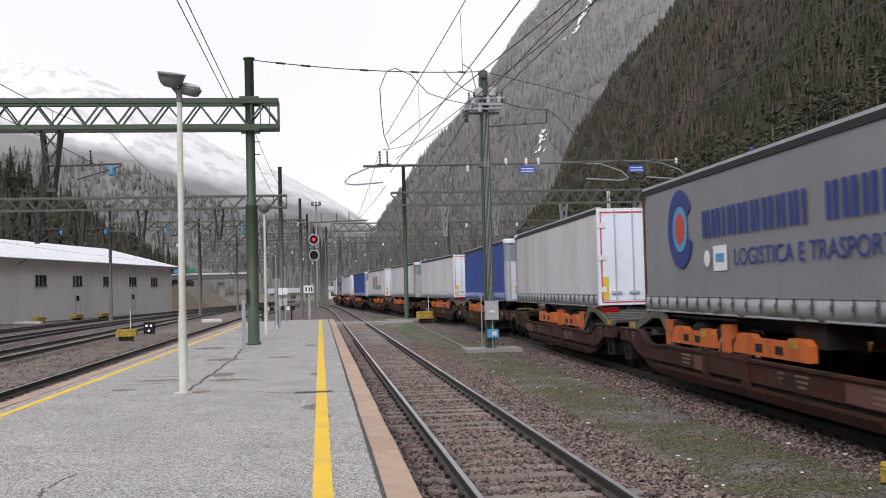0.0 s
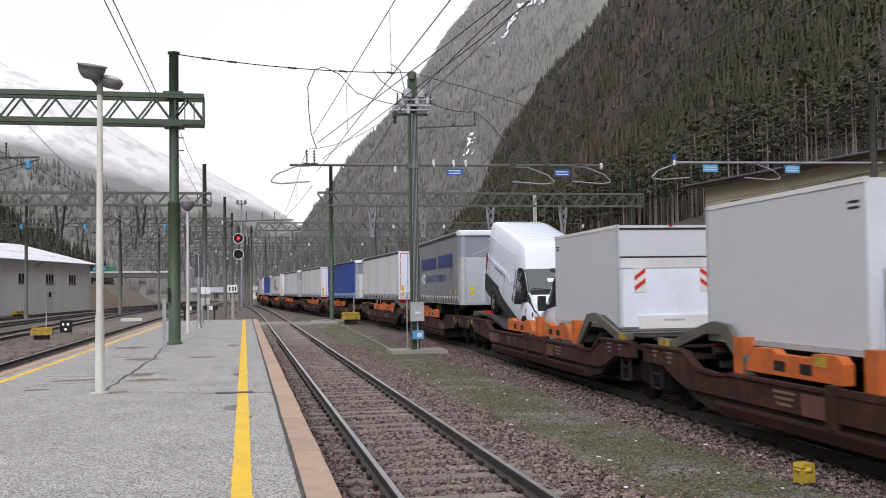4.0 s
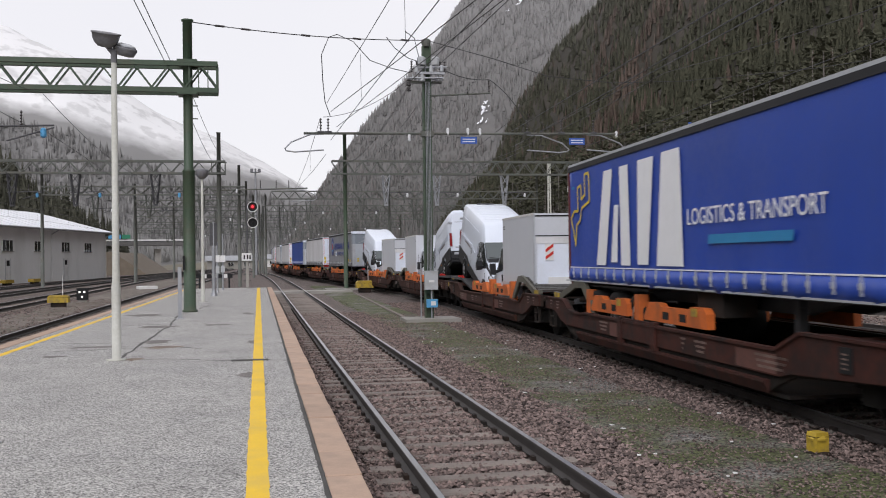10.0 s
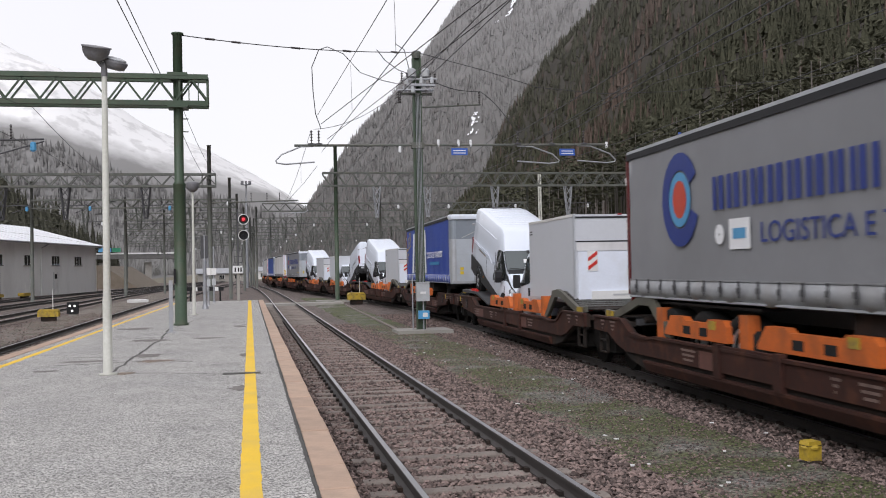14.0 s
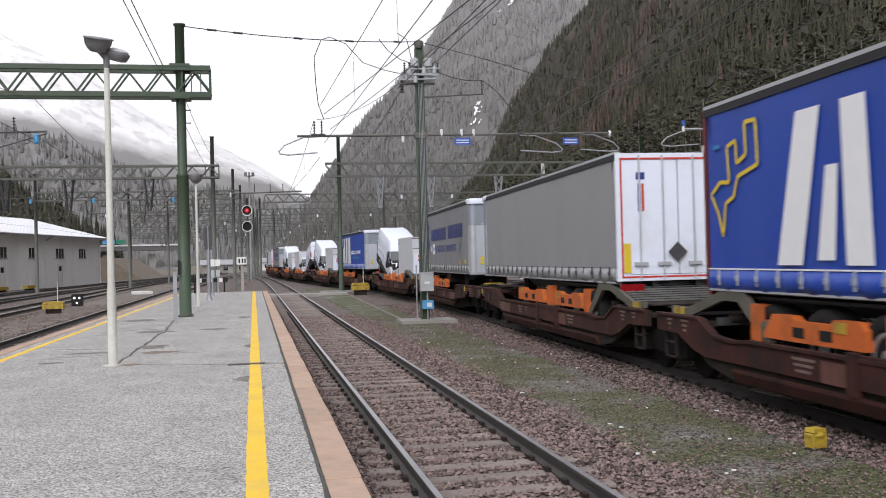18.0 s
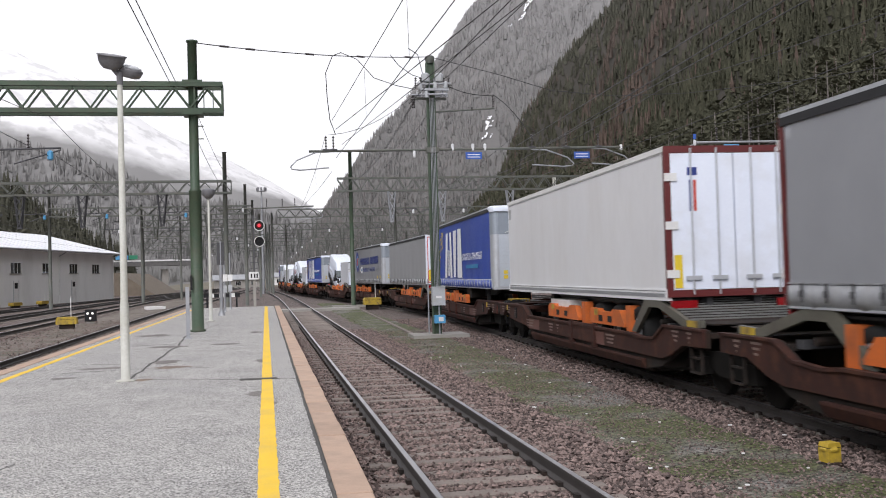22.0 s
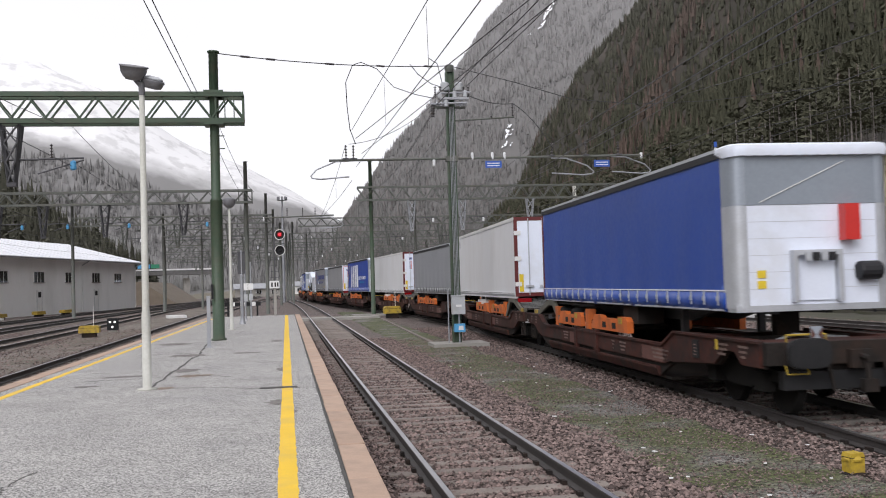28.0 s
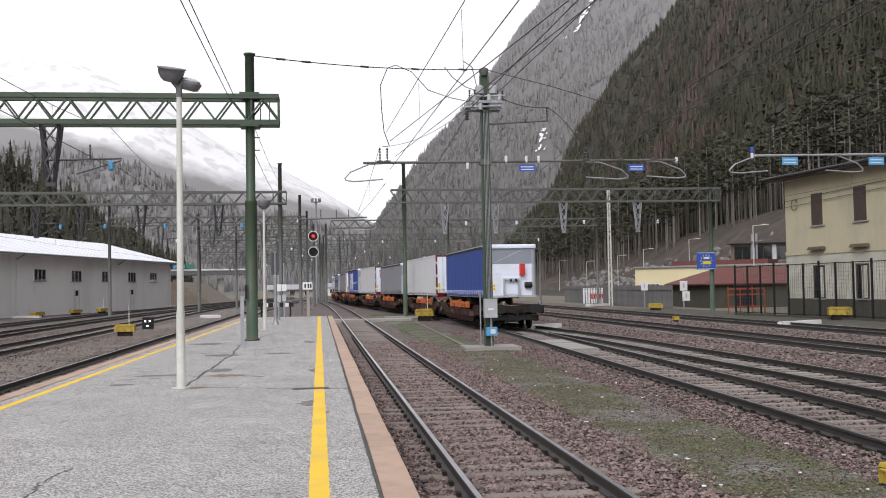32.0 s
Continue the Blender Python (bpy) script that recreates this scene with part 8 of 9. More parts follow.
def curtain_trailer(top, cloth, skirt, label, border=None, kind=0, rails=None, even=True, near=True):
    """A curtain-side semi-trailer; its bulkhead is at the wagon's outer end, its doors at the joint."""
    tr = thing("semi_trailer", label=label, category="semi-trailer", group="semi-trailers on the train")
    rails = rails or BLACK_PLASTIC
    part("roof", bx(-1.24, 1.24, Y0 + 0.06, Y1 - 0.05, top - 0.06, top - 0.01), DOOR_WHITE, tr, "pale tarpaulin roof")
    for s in (-1, 1):
        bm = bmesh.new()
        n = 64
        lo, hi = [], []
        zs = (1.80, 1.95, 2.3, 2.75, 3.2, 3.7, top - 0.13)
        rows = []
        for i in range(n + 1):
            y = Y0 + 0.34 + (Y1 - Y0 - 0.44) * i / n
            col = []
            for j, z in enumerate(zs):
                wob = 0.010 * math.sin(y * 4.6) * (1 - j / 6) + 0.010 * noise.noise((y * 0.9, z * 1.3, 3.0 * s)) + (0.012 * math.sin(y * 9.2) if j == 0 else 0)
                col.append(bm.verts.new((s * (HALF_W - 0.012 + wob), y, z)))
            rows.append(col)
        for a, b in zip(rows, rows[1:]):
            for j in range(len(zs) - 1):
                bm.faces.new((a[j], b[j], b[j + 1], a[j + 1]))
        inner = [[bm.verts.new((s * (HALF_W - 0.05), v.co.y, v.co.z)) for v in (c[0], c[-1])] for c in (rows[0], rows[-1])]
        bm.faces.new((rows[0][0], rows[-1][0], inner[1][0], inner[0][0]))
        bm.faces.new((rows[0][-1], inner[0][1], inner[1][1], rows[-1][-1]))
        part("side_curtain", bm, cloth, tr, "taut fabric side curtain", True)
        part("top_rail", box(bmesh.new(), *span(s, 1.20, 1.285), Y0 + 0.3, Y1, top - 0.13, top - 0.02), rails, tr, "dark roof rail")
        part("roof_edge", box(bmesh.new(), *span(s, 1.15, 1.276), Y0 + 0.3, Y1, top - 0.02, top + 0.035), ALU, tr, "silver roof edge")
        bm = bmesh.new()
        a, b = span(s, 1.262, 1.284)
        m = 120
        prev = None
        for i in range(m + 1):
            y = Y0 + 0.34 + (Y1 - Y0 - 0.42) * i / m
            ph = (y - Y0 - 0.65) / 0.585 * 2 * math.pi
            zz = 1.535 + 0.018 * math.cos(ph) + 0.05 * noise.noise((y * 0.7, s, 4.0))
            puff = (0.010 - 0.010 * math.cos(ph) + 0.05 * noise.noise((y * 2.3, s, 7.0))) * s
            if s > 0:
                row = [bm.verts.new((a, y, zz)), bm.verts.new((b + puff * 0.3, y, zz)), bm.verts.new((b + puff, y, zz + 0.13)), bm.verts.new((b, y, 1.815)), bm.verts.new((a, y, 1.815))]
            else:
                row = [bm.verts.new((a + puff * 0.3, y, zz)), bm.verts.new((b, y, zz)), bm.verts.new((b, y, 1.815)), bm.verts.new((a, y, 1.815)), bm.verts.new((a + puff, y, zz + 0.13))]
            if prev:
                for k in range(5):
                    bm.faces.new((prev[k], prev[(k + 1) % 5], row[(k + 1) % 5], row[k]))
            else:
                bm.faces.new(row[::-1])
            prev = row
        bm.faces.new(prev)
        part("curtain_skirt", bm, skirt, tr, "wavy lower skirt of the curtain", True)
        part("skirt_edge", box(bmesh.new(), *span(s, 1.268, 1.292), Y0 + 0.36, Y1 - 0.1, 1.515, 1.545), ALU, tr, "bright metal lower edge")
        part("skirt_seam", box(bmesh.new(), *span(s, 1.272, 1.288), Y0 + 0.34, Y1 - 0.08, 1.83, 1.85), LOGO_WHITE if skirt is not CURTAIN_SKIRT else CURTAIN_SKIRT, tr)
        strap = DARK_STEEL if skirt is CURTAIN_SKIRT else ALU
        if strap not in BUCKLES:
            bb = bmesh.new()
            box(bb, 0, 0.016, -0.022, 0.022, -0.10, 0.14)
            box(bb, 0.0, 0.03, -0.035, 0.035, -0.03, 0.05)
            BUCKLES[strap] = bpy.data.meshes.new("strap_buckle")
            bb.to_mesh(BUCKLES[strap])
            bb.free()
            BUCKLES[strap].materials.append(strap)
        for k in range(22 if near and s == (-1 if even else 1) else 0):
            piece("strap_buckle", BUCKLES[strap], tr, pose(s * 1.285, Y0 + 0.65 + k * 0.585, 1.70, 0, 0, 0 if s > 0 else 180))
        part("bottom_rail", box(bmesh.new(), *span(s, 1.18, 1.262), Y0 + 0.1, Y1, 1.50, 1.60), DARK_STEEL, tr)
    part("load_floor", bx(-1.2, 1.2, Y0 + 0.1, Y1 - 0.05, 1.545, 1.598), DARK_STEEL, tr)
    bulkhead(tr, top, DOOR_WHITE if cloth is BLUE_CURTAIN else SILVER)
    rear_doors(tr, top, border or RED_FRAME, kind)
    under_trailer(tr)
    return tr


def reefer_trailer(top, label, kind=1):
    tr = thing("semi_trailer", label=label, category="semi-trailer", group="semi-trailers on the train")
    part("body", bx(-1.262, 1.262, Y0 + 0.02, Y1 - 0.05, 1.62, top - 0.03), REEFER, tr, "smooth white insulated body", bevel=0.015)
    for s in (-1, 1):
        part("top_rail", box(bmesh.new(), *span(s, 1.20, 1.28), Y0, Y1, top - 0.10, top + 0.0), WHITE_PAINT, tr, "white roof rail", bevel=0.012)
        part("bottom_rail", box(bmesh.new(), *span(s, 1.19, 1.285), Y0, Y1, 1.50, 1.70), REEFER, tr, "white lower rail", bevel=0.012)
        part("rail_line", box(bmesh.new(), *span(s, 1.285, 1.289), Y0 + 0.1, Y1 - 0.1, 1.56, 1.63), GALV, tr, "grey stripe along the lower rail")
        part("rail_line", box(bmesh.new(), *span(s, 1.285, 1.289), Y0 + 0.1, Y1 - 0.1, 1.665, 1.675), DARK_STEEL, tr)
        part("rail_line", box(bmesh.new(), *span(s, 1.262, 1.27), Y0 + 0.2, Y1 - 0.2, top - 0.135, top - 0.12), GREY_BOX, tr)
        part("maker_mark", box(bmesh.new(), *span(s, 1.264, 1.268), Y0 + 0.1, Y0 + 0.42, top - 0.55, top - 0.25), GREY_BOX, tr, "small grey emblem")
        part("pallet_box", box(bmesh.new(), *span(s, 0.75, 1.2), -2.3, -0.4, 1.08, 1.36), WHITE_PAINT, tr, "white pallet box", bevel=0.02)
    part("cooling_unit", bx(-1.0, 1.0, Y0 - 0.40, Y0 + 0.02, 2.2, top - 0.1), DOOR_WHITE, tr, "white cooling unit", bevel=0.05)
    part("front_wall", bx(-1.26, 1.26, Y0 - 0.03, Y0 + 0.02, 1.55, top - 0.02), DOOR_WHITE, tr)
    rear_doors(tr, top, RED_FRAME, kind)
    under_trailer(tr)
    return tr

FIRST, LAST = -9, 12
TOPS = {0: 4.15, 4: 4.17, 6: 4.18, 7: 4.08, 8: 4.28, 9: 4.22, 10: 4.04, 11: 4.2, 12: 4.07}



# ---- vans and box trucks carried by the wagons ----
SHUTTER_BROWN = mat("brown_rail", (0.16, 0.12, 0.09), (0.10, 0.075, 0.06), 3, 30, 0.5, 0.05)


def loft(bm, rings, close=True, glass_at=None):
    rows = [[bm.verts.new(p) for p in r] for r in rings]
    n = len(rows[0])
    for j, (a, b) in enumerate(zip(rows, rows[1:])):
        for i in range(n):
            f = bm.faces.new((a[i], a[(i + 1) % n], b[(i + 1) % n], b[i]))
            if j == glass_at and i in (5, 6, 7):
                f.material_index = 1
            elif j == glass_at and i in (4, 8):
                f.material_index = 2
    if close:
        bm.faces.new(rows[0][::-1])
        bm.faces.new(rows[-1])
    return bm


def section(y, zb, zt, wb, wm, wt, zm, r=0.12):
    """A body section at y: sill width, belt width, roof width."""
    h = [(wb, zb), (wm, zb + 0.10), (wm, zm), ((wm + wt) / 2, (zm + zt) / 2), (wt, zt - r), (wt - r * 0.35, zt - r * 0.3), (wt - r, zt)]
    return [(x, y, z) for x, z in h] + [(-x, y, z) for x, z in h[::-1]]


def side_glass(s, rows):
    """A door window that lies on the cab side given by its section rows."""
    cols = list(zip(*rows))
    bm = bmesh.new()
    prev = None
    for y, lo, hi in ((0.66, 1.40, 1.90), (0.76, 1.29, 2.0), (0.93, 1.26, 2.03), (1.10, 1.24, 2.03), (1.24, 1.23, 2.0), (1.28, 1.22, 1.97), (1.50, 1.20, 1.74), (1.68, 1.20, 1.56), (1.79, 1.26, 1.43)):
        half = section(*[float(np.interp(y, cols[0], c)) for c in cols])[2:5]
        zs, xs = [p[2] for p in half], [p[0] for p in half]
        row = []
        for z, e in ((lo, -0.03), (lo, 0.010), ((lo + hi) / 2, 0.010), (hi, 0.010), (hi, -0.03)):
            row.append(bm.verts.new((s * (float(np.interp(z, zs, xs)) + e), y, z)))
        if prev:
            for i in range(5):
                bm.faces.new((prev[i], prev[(i + 1) % 5], row[(i + 1) % 5], row[i]))
        else:
            bm.faces.new(row)
        prev = row
    bm.faces.new(prev[::-1])
    return bm


NOSE_ROWS = [(1.80, 0.36, 1.53, 0.95, 0.985, 0.88, 1.18, 0.05), (1.95, 0.34, 1.47, 0.94, 0.98, 0.86, 1.13, 0.09), (2.25, 0.34, 1.35, 0.93, 0.975, 0.83, 1.05, 0.13), (2.52, 0.34, 1.20, 0.92, 0.96, 0.78, 0.96, 0.15), (2.70, 0.34, 1.05, 0.89, 0.93, 0.72, 0.86, 0.14), (2.82, 0.36, 0.90, 0.84, 0.89, 0.66, 0.74, 0.12), (2.88, 0.38, 0.76, 0.80, 0.84, 0.62, 0.62, 0.08)]


def nose_patch(s, ys, lo, hi, lift=0.012):
    """A strip that lies on the shoulder of the nose; lo and hi run along the half section from sill (0) to roof (6)."""
    cols = list(zip(*NOSE_ROWS))

    def at(y, k):
        half = section(*[float(np.interp(y, cols[0], c)) for c in cols])[:7]
        i = min(int(k), 5)
        p, q = Vector(half[i]), Vector(half[i + 1])
        d = (q - p).normalized()
        out = p.lerp(q, k - i)
        return out, Vector((d.z, 0, -d.x))
    bm = bmesh.new()
    prev = None
    for y, a, b in zip(ys, lo, hi):
        row = []
        for k, e in ((a, -0.02), (a, lift), ((a + b) / 2, lift), (b, lift), (b, -0.02)):
            p, nrm = at(y, k)
            p = p + nrm * e
            row.append(bm.verts.new((s * p.x, p.y, p.z)))
        if prev:
            for i in range(5):
                bm.faces.new((prev[i], prev[(i + 1) % 5], row[(i + 1) % 5], row[i]))
        else:
            bm.faces.new(row)
        prev = row
    bm.faces.new(prev[::-1])
    return bm


def cab_details(v, rows, van=True):
    """Nose of the vehicle: screen, side windows, grille, lamps, mirrors, doors. The nose points to +y."""
    part("cowl", prism(bmesh.new(), [(1.76, 1.52), (1.93, 1.478), (1.93, 1.492), (1.76, 1.575)], "x", -0.85, 0.85), BLACK_PLASTIC, v, "black cowl under the windscreen")
    for k in (-0.45, 0.2):
        part("wiper", tube(bmesh.new(), (k, 1.80, 1.575), (k + 0.58, 1.755, 1.63), 0.012, 5), BLACK_PLASTIC, v)
    part("permit", prism(bmesh.new(), [(1.600, 1.752), (1.608, 1.760), (1.518, 1.852), (1.510, 1.844)], "x", 0.10, 0.30), WHITE_PAINT, v, "white paper behind the screen")
    part("mirror_base", prism(bmesh.new(), [(1.352, 2.006), (1.360, 2.012), (1.290, 2.083), (1.282, 2.077)], "x", -0.16, 0.16), BLACK_PLASTIC, v, "dark sensor cover at the screen top")
    for s in (-1, 1):
        part("side_window", side_glass(s, rows), DARK_GLASS, v, "dark door window")
        part("screen_pillar", nose_patch(s, [1.80, 1.86, 1.95], [2.2, 2.5, 2.9], [4.0, 4.0, 4.0], 0.008), BLACK_PLASTIC, v, "black foot of the screen pillar")
        part("belt_trim", nose_patch(s, [1.93, 2.1, 2.3, 2.46], [2.85, 3.05, 3.1, 3.0], [3.95, 3.8, 3.7, 3.75], 0.008), BLACK_PLASTIC, v, "black trim beside the bonnet")
        for y in (0.57, 1.95):
            part("door_seam", box(bmesh.new(), *span(s, 0.975, 0.992), y, y + 0.010, 0.6, 1.9 if y < 1 else 1.1), BLACK_PLASTIC, v)
        part("door_handle", box(bmesh.new(), *span(s, 0.985, 1.02), 0.66, 0.72, 0.94, 1.16), BLACK_PLASTIC, v, "black door handle", bevel=0.012)
        if van:
            part("door_handle", box(bmesh.new(), *span(s, 0.995, 1.02), 0.40, 0.46, 0.94, 1.16), BLACK_PLASTIC, v, "black sliding door handle", bevel=0.012)
        mirror = part("mirror", prism(bmesh.new(), [(1.56, 1.14), (1.70, 1.16), (1.73, 1.32), (1.70, 1.50), (1.58, 1.52)], "x", *span(s, 1.03, 1.22)), BLACK_PLASTIC, v, "black door mirror", bevel=0.045)
        part("mirror_arm", box(bmesh.new(), *span(s, 0.95, 1.06), 1.58, 1.66, 1.20, 1.30), BLACK_PLASTIC, mirror)
        part("headlamp_trim", nose_patch(s, [2.38, 2.5, 2.65, 2.78, 2.835], [2.45, 2.1, 1.95, 1.95, 2.0], [3.9, 4.1, 4.3, 4.4, 4.3], 0.006), BLACK_PLASTIC, v, "black headlamp surround")
        part("headlamp", nose_patch(s, [2.46, 2.56, 2.67, 2.77, 2.81], [2.75, 2.45, 2.25, 2.25, 2.3], [3.5, 3.7, 3.95, 4.1, 4.0], 0.014), LAMP_CLEAR, v, "slanted clear headlamp")
        part("fog_lamp", box(bmesh.new(), *span(s, 0.62, 0.82), 2.86, 2.93, 0.36, 0.44), LAMP_CLEAR, v)
    part("grille", prism(bmesh.new(), [(2.74, 0.84), (2.855, 0.82), (2.905, 0.72), (2.91, 0.56), (2.80, 0.54)], "x", -0.60, 0.60), BLACK_PLASTIC, v, "black grille")
    for z in (0.60, 0.68):
        part("grille_bar", bx(-0.56, 0.56, 2.89, 2.91, z, z + 0.022), GALV, v)
    part("front_bumper", prism(bmesh.new(), [(2.45, 0.24), (2.86, 0.26), (2.93, 0.40), (2.90, 0.57), (2.45, 0.57)], "x", -0.94, 0.94), BLACK_PLASTIC, v, "dark bumper", bevel=0.03)
    part("plate_holder", bx(-0.26, 0.26, 2.93, 2.942, 0.38, 0.49), BLACK, v)


def van_body(label):
    v = thing("delivery_van", label=label, category="van", group="new vans on the train")
    rows = [(-3.42, 0.46, 2.56, 0.90, 0.95, 0.82, 1.15, 0.14), (-3.34, 0.42, 2.68, 0.94, 0.98, 0.86, 1.15, 0.14), (-2.5, 0.40, 2.74, 0.96, 1.0, 0.88, 1.15, 0.14), (0.55, 0.40, 2.72, 0.96, 1.0, 0.88, 1.15, 0.14), (0.80, 0.40, 2.68, 0.96, 1.0, 0.87, 1.15, 0.15), (0.93, 0.40, 2.60, 0.96, 1.0, 0.86, 1.15, 0.13), (1.24, 0.38, 2.12, 0.96, 0.99, 0.86, 1.20, 0.08), (1.27, 0.38, 2.07, 0.96, 0.99, 0.88, 1.20, 0.04)] + NOSE_ROWS
    rings = [section(*row) for row in rows]
    part("body", loft(bmesh.new(), rings, True, 7), [VAN_WHITE, SCREEN, BLACK_PLASTIC], v, "glossy white van body with a dark windscreen", 0.5)
    cab_details(v, rows)
    for s in (-1, 1):
        part("lower_cladding", prism(bmesh.new(), [(-3.41, 0.44), (-2.42, 0.42), (-2.38, 0.66), (-2.2, 0.82), (-1.97, 0.87), (-1.74, 0.82), (-1.56, 0.66), (-1.52, 0.42), (1.42, 0.36), (1.36, 0.58), (-0.7, 0.74), (-1.3, 0.84), (-1.5, 0.96), (-2.5, 0.98), (-3.41, 0.99)], "x", *span(s, 0.965, 1.012)), BLACK_PLASTIC, v, "black lower cladding")
        for y in (-1.97, 1.90):
            part("wheel_arch", tube(bmesh.new(), (s * 0.80, y, 0.42), (s * 1.0, y, 0.42), 0.46, 20), BLACK, v)
            wheel(v, s * 0.93, y, 0.37, 0.36, 0.23)
        part("side_crease", box(bmesh.new(), *span(s, 0.98, 1.002), -3.1, -0.4, 1.53, 1.55), VAN_WHITE, v)
        part("sliding_rail", box(bmesh.new(), *span(s, 0.985, 1.002), -2.1, -0.95, 1.42, 1.45), SHUTTER_BROWN, v, "dark door rail")
        for y in (-0.75, 0.5):
            part("door_seam", box(bmesh.new(), *span(s, 0.99, 1.003), y, y + 0.012, 0.8, 1.45), BLACK_PLASTIC, v)
        strand("panel_swage", [(s * 0.992, -3.2, 1.62), (s * 0.992, -0.5, 1.60), (s * 1.0, 0.05, 1.42), (s * 0.998, 0.25, 1.44), (s * 0.995, 0.45, 1.56)], 0.012, VAN_WHITE, v)
        strand("panel_swage", [(s * 0.913, -3.2, 2.26), (s * 0.916, 0.3, 2.26)], 0.010, VAN_WHITE, v)
        part("tail_lamp", box(bmesh.new(), *span(s, 0.89, 0.985), -3.47, -3.35, 1.04, 1.62), CLEAR_RED, v, "red tail lamp", bevel=0.02)
        part("door_hinge", box(bmesh.new(), *span(s, 0.86, 1.0), -3.46, -3.37, 2.05, 2.12), GALV, v)
        part("side_marker", box(bmesh.new(), *span(s, 1.006, 1.02), -1.2, -1.1, 0.66, 0.70), AMBER, v)
    part("door_gap", bx(-0.006, 0.006, -3.445, -3.415, 0.75, 2.42), BLACK_PLASTIC, v)
    part("door_crease", bx(-0.75, 0.75, -3.432, -3.42, 2.13, 2.142), BLACK_PLASTIC, v)
    part("door_handle", bx(0.12, 0.22, -3.47, -3.42, 1.22, 1.42), BLACK_PLASTIC, v, "black rear door handle", bevel=0.01)
    part("brake_light_pod", bx(-0.34, 0.34, -3.43, -3.2, 2.58, 2.70), BLACK_PLASTIC, v, "black roof edge lamp pod", bevel=0.02)
    part("rear_bumper", bx(-0.96, 0.96, -3.53, -3.32, 0.48, 0.82), BLACK_PLASTIC, v, "black rear bumper", bevel=0.03)
    part("plate_holder", bx(-0.30, 0.30, -3.545, -3.53, 0.70, 0.82), BLACK, v)
    for s in (-1, 1):
        part("reversing_lamp", box(bmesh.new(), *span(s, 0.62, 0.84), -3.54, -3.52, 0.66, 0.76), LAMP_CLEAR, v)
    for k in range(9):
        part("roof_rib", bx(-0.66, 0.66, -2.5 + k * 0.34, -2.42 + k * 0.34, 2.70, 2.748 - 0.0025 * k), VAN_WHITE, v)
    # black underside and rear panel are added to imitate shade below the van
    part("underbody", bx(-0.935, 0.935, -3.36, 2.3, 0.30, 0.50), BLACK, v)
    part("rear_valance", prism(bmesh.new(), [(-3.46, 0.36), (-3.0, 0.30), (-3.0, 0.56), (-3.46, 0.56)], "x", -0.955, 0.955), BLACK_PLASTIC, v, "black panel added to imitate shade under the rear doors")
    part("maker_mark", bx(-0.75, -0.45, -3.432, -3.418, 0.98, 1.03), GALV, v, "small chrome badge")
    return v


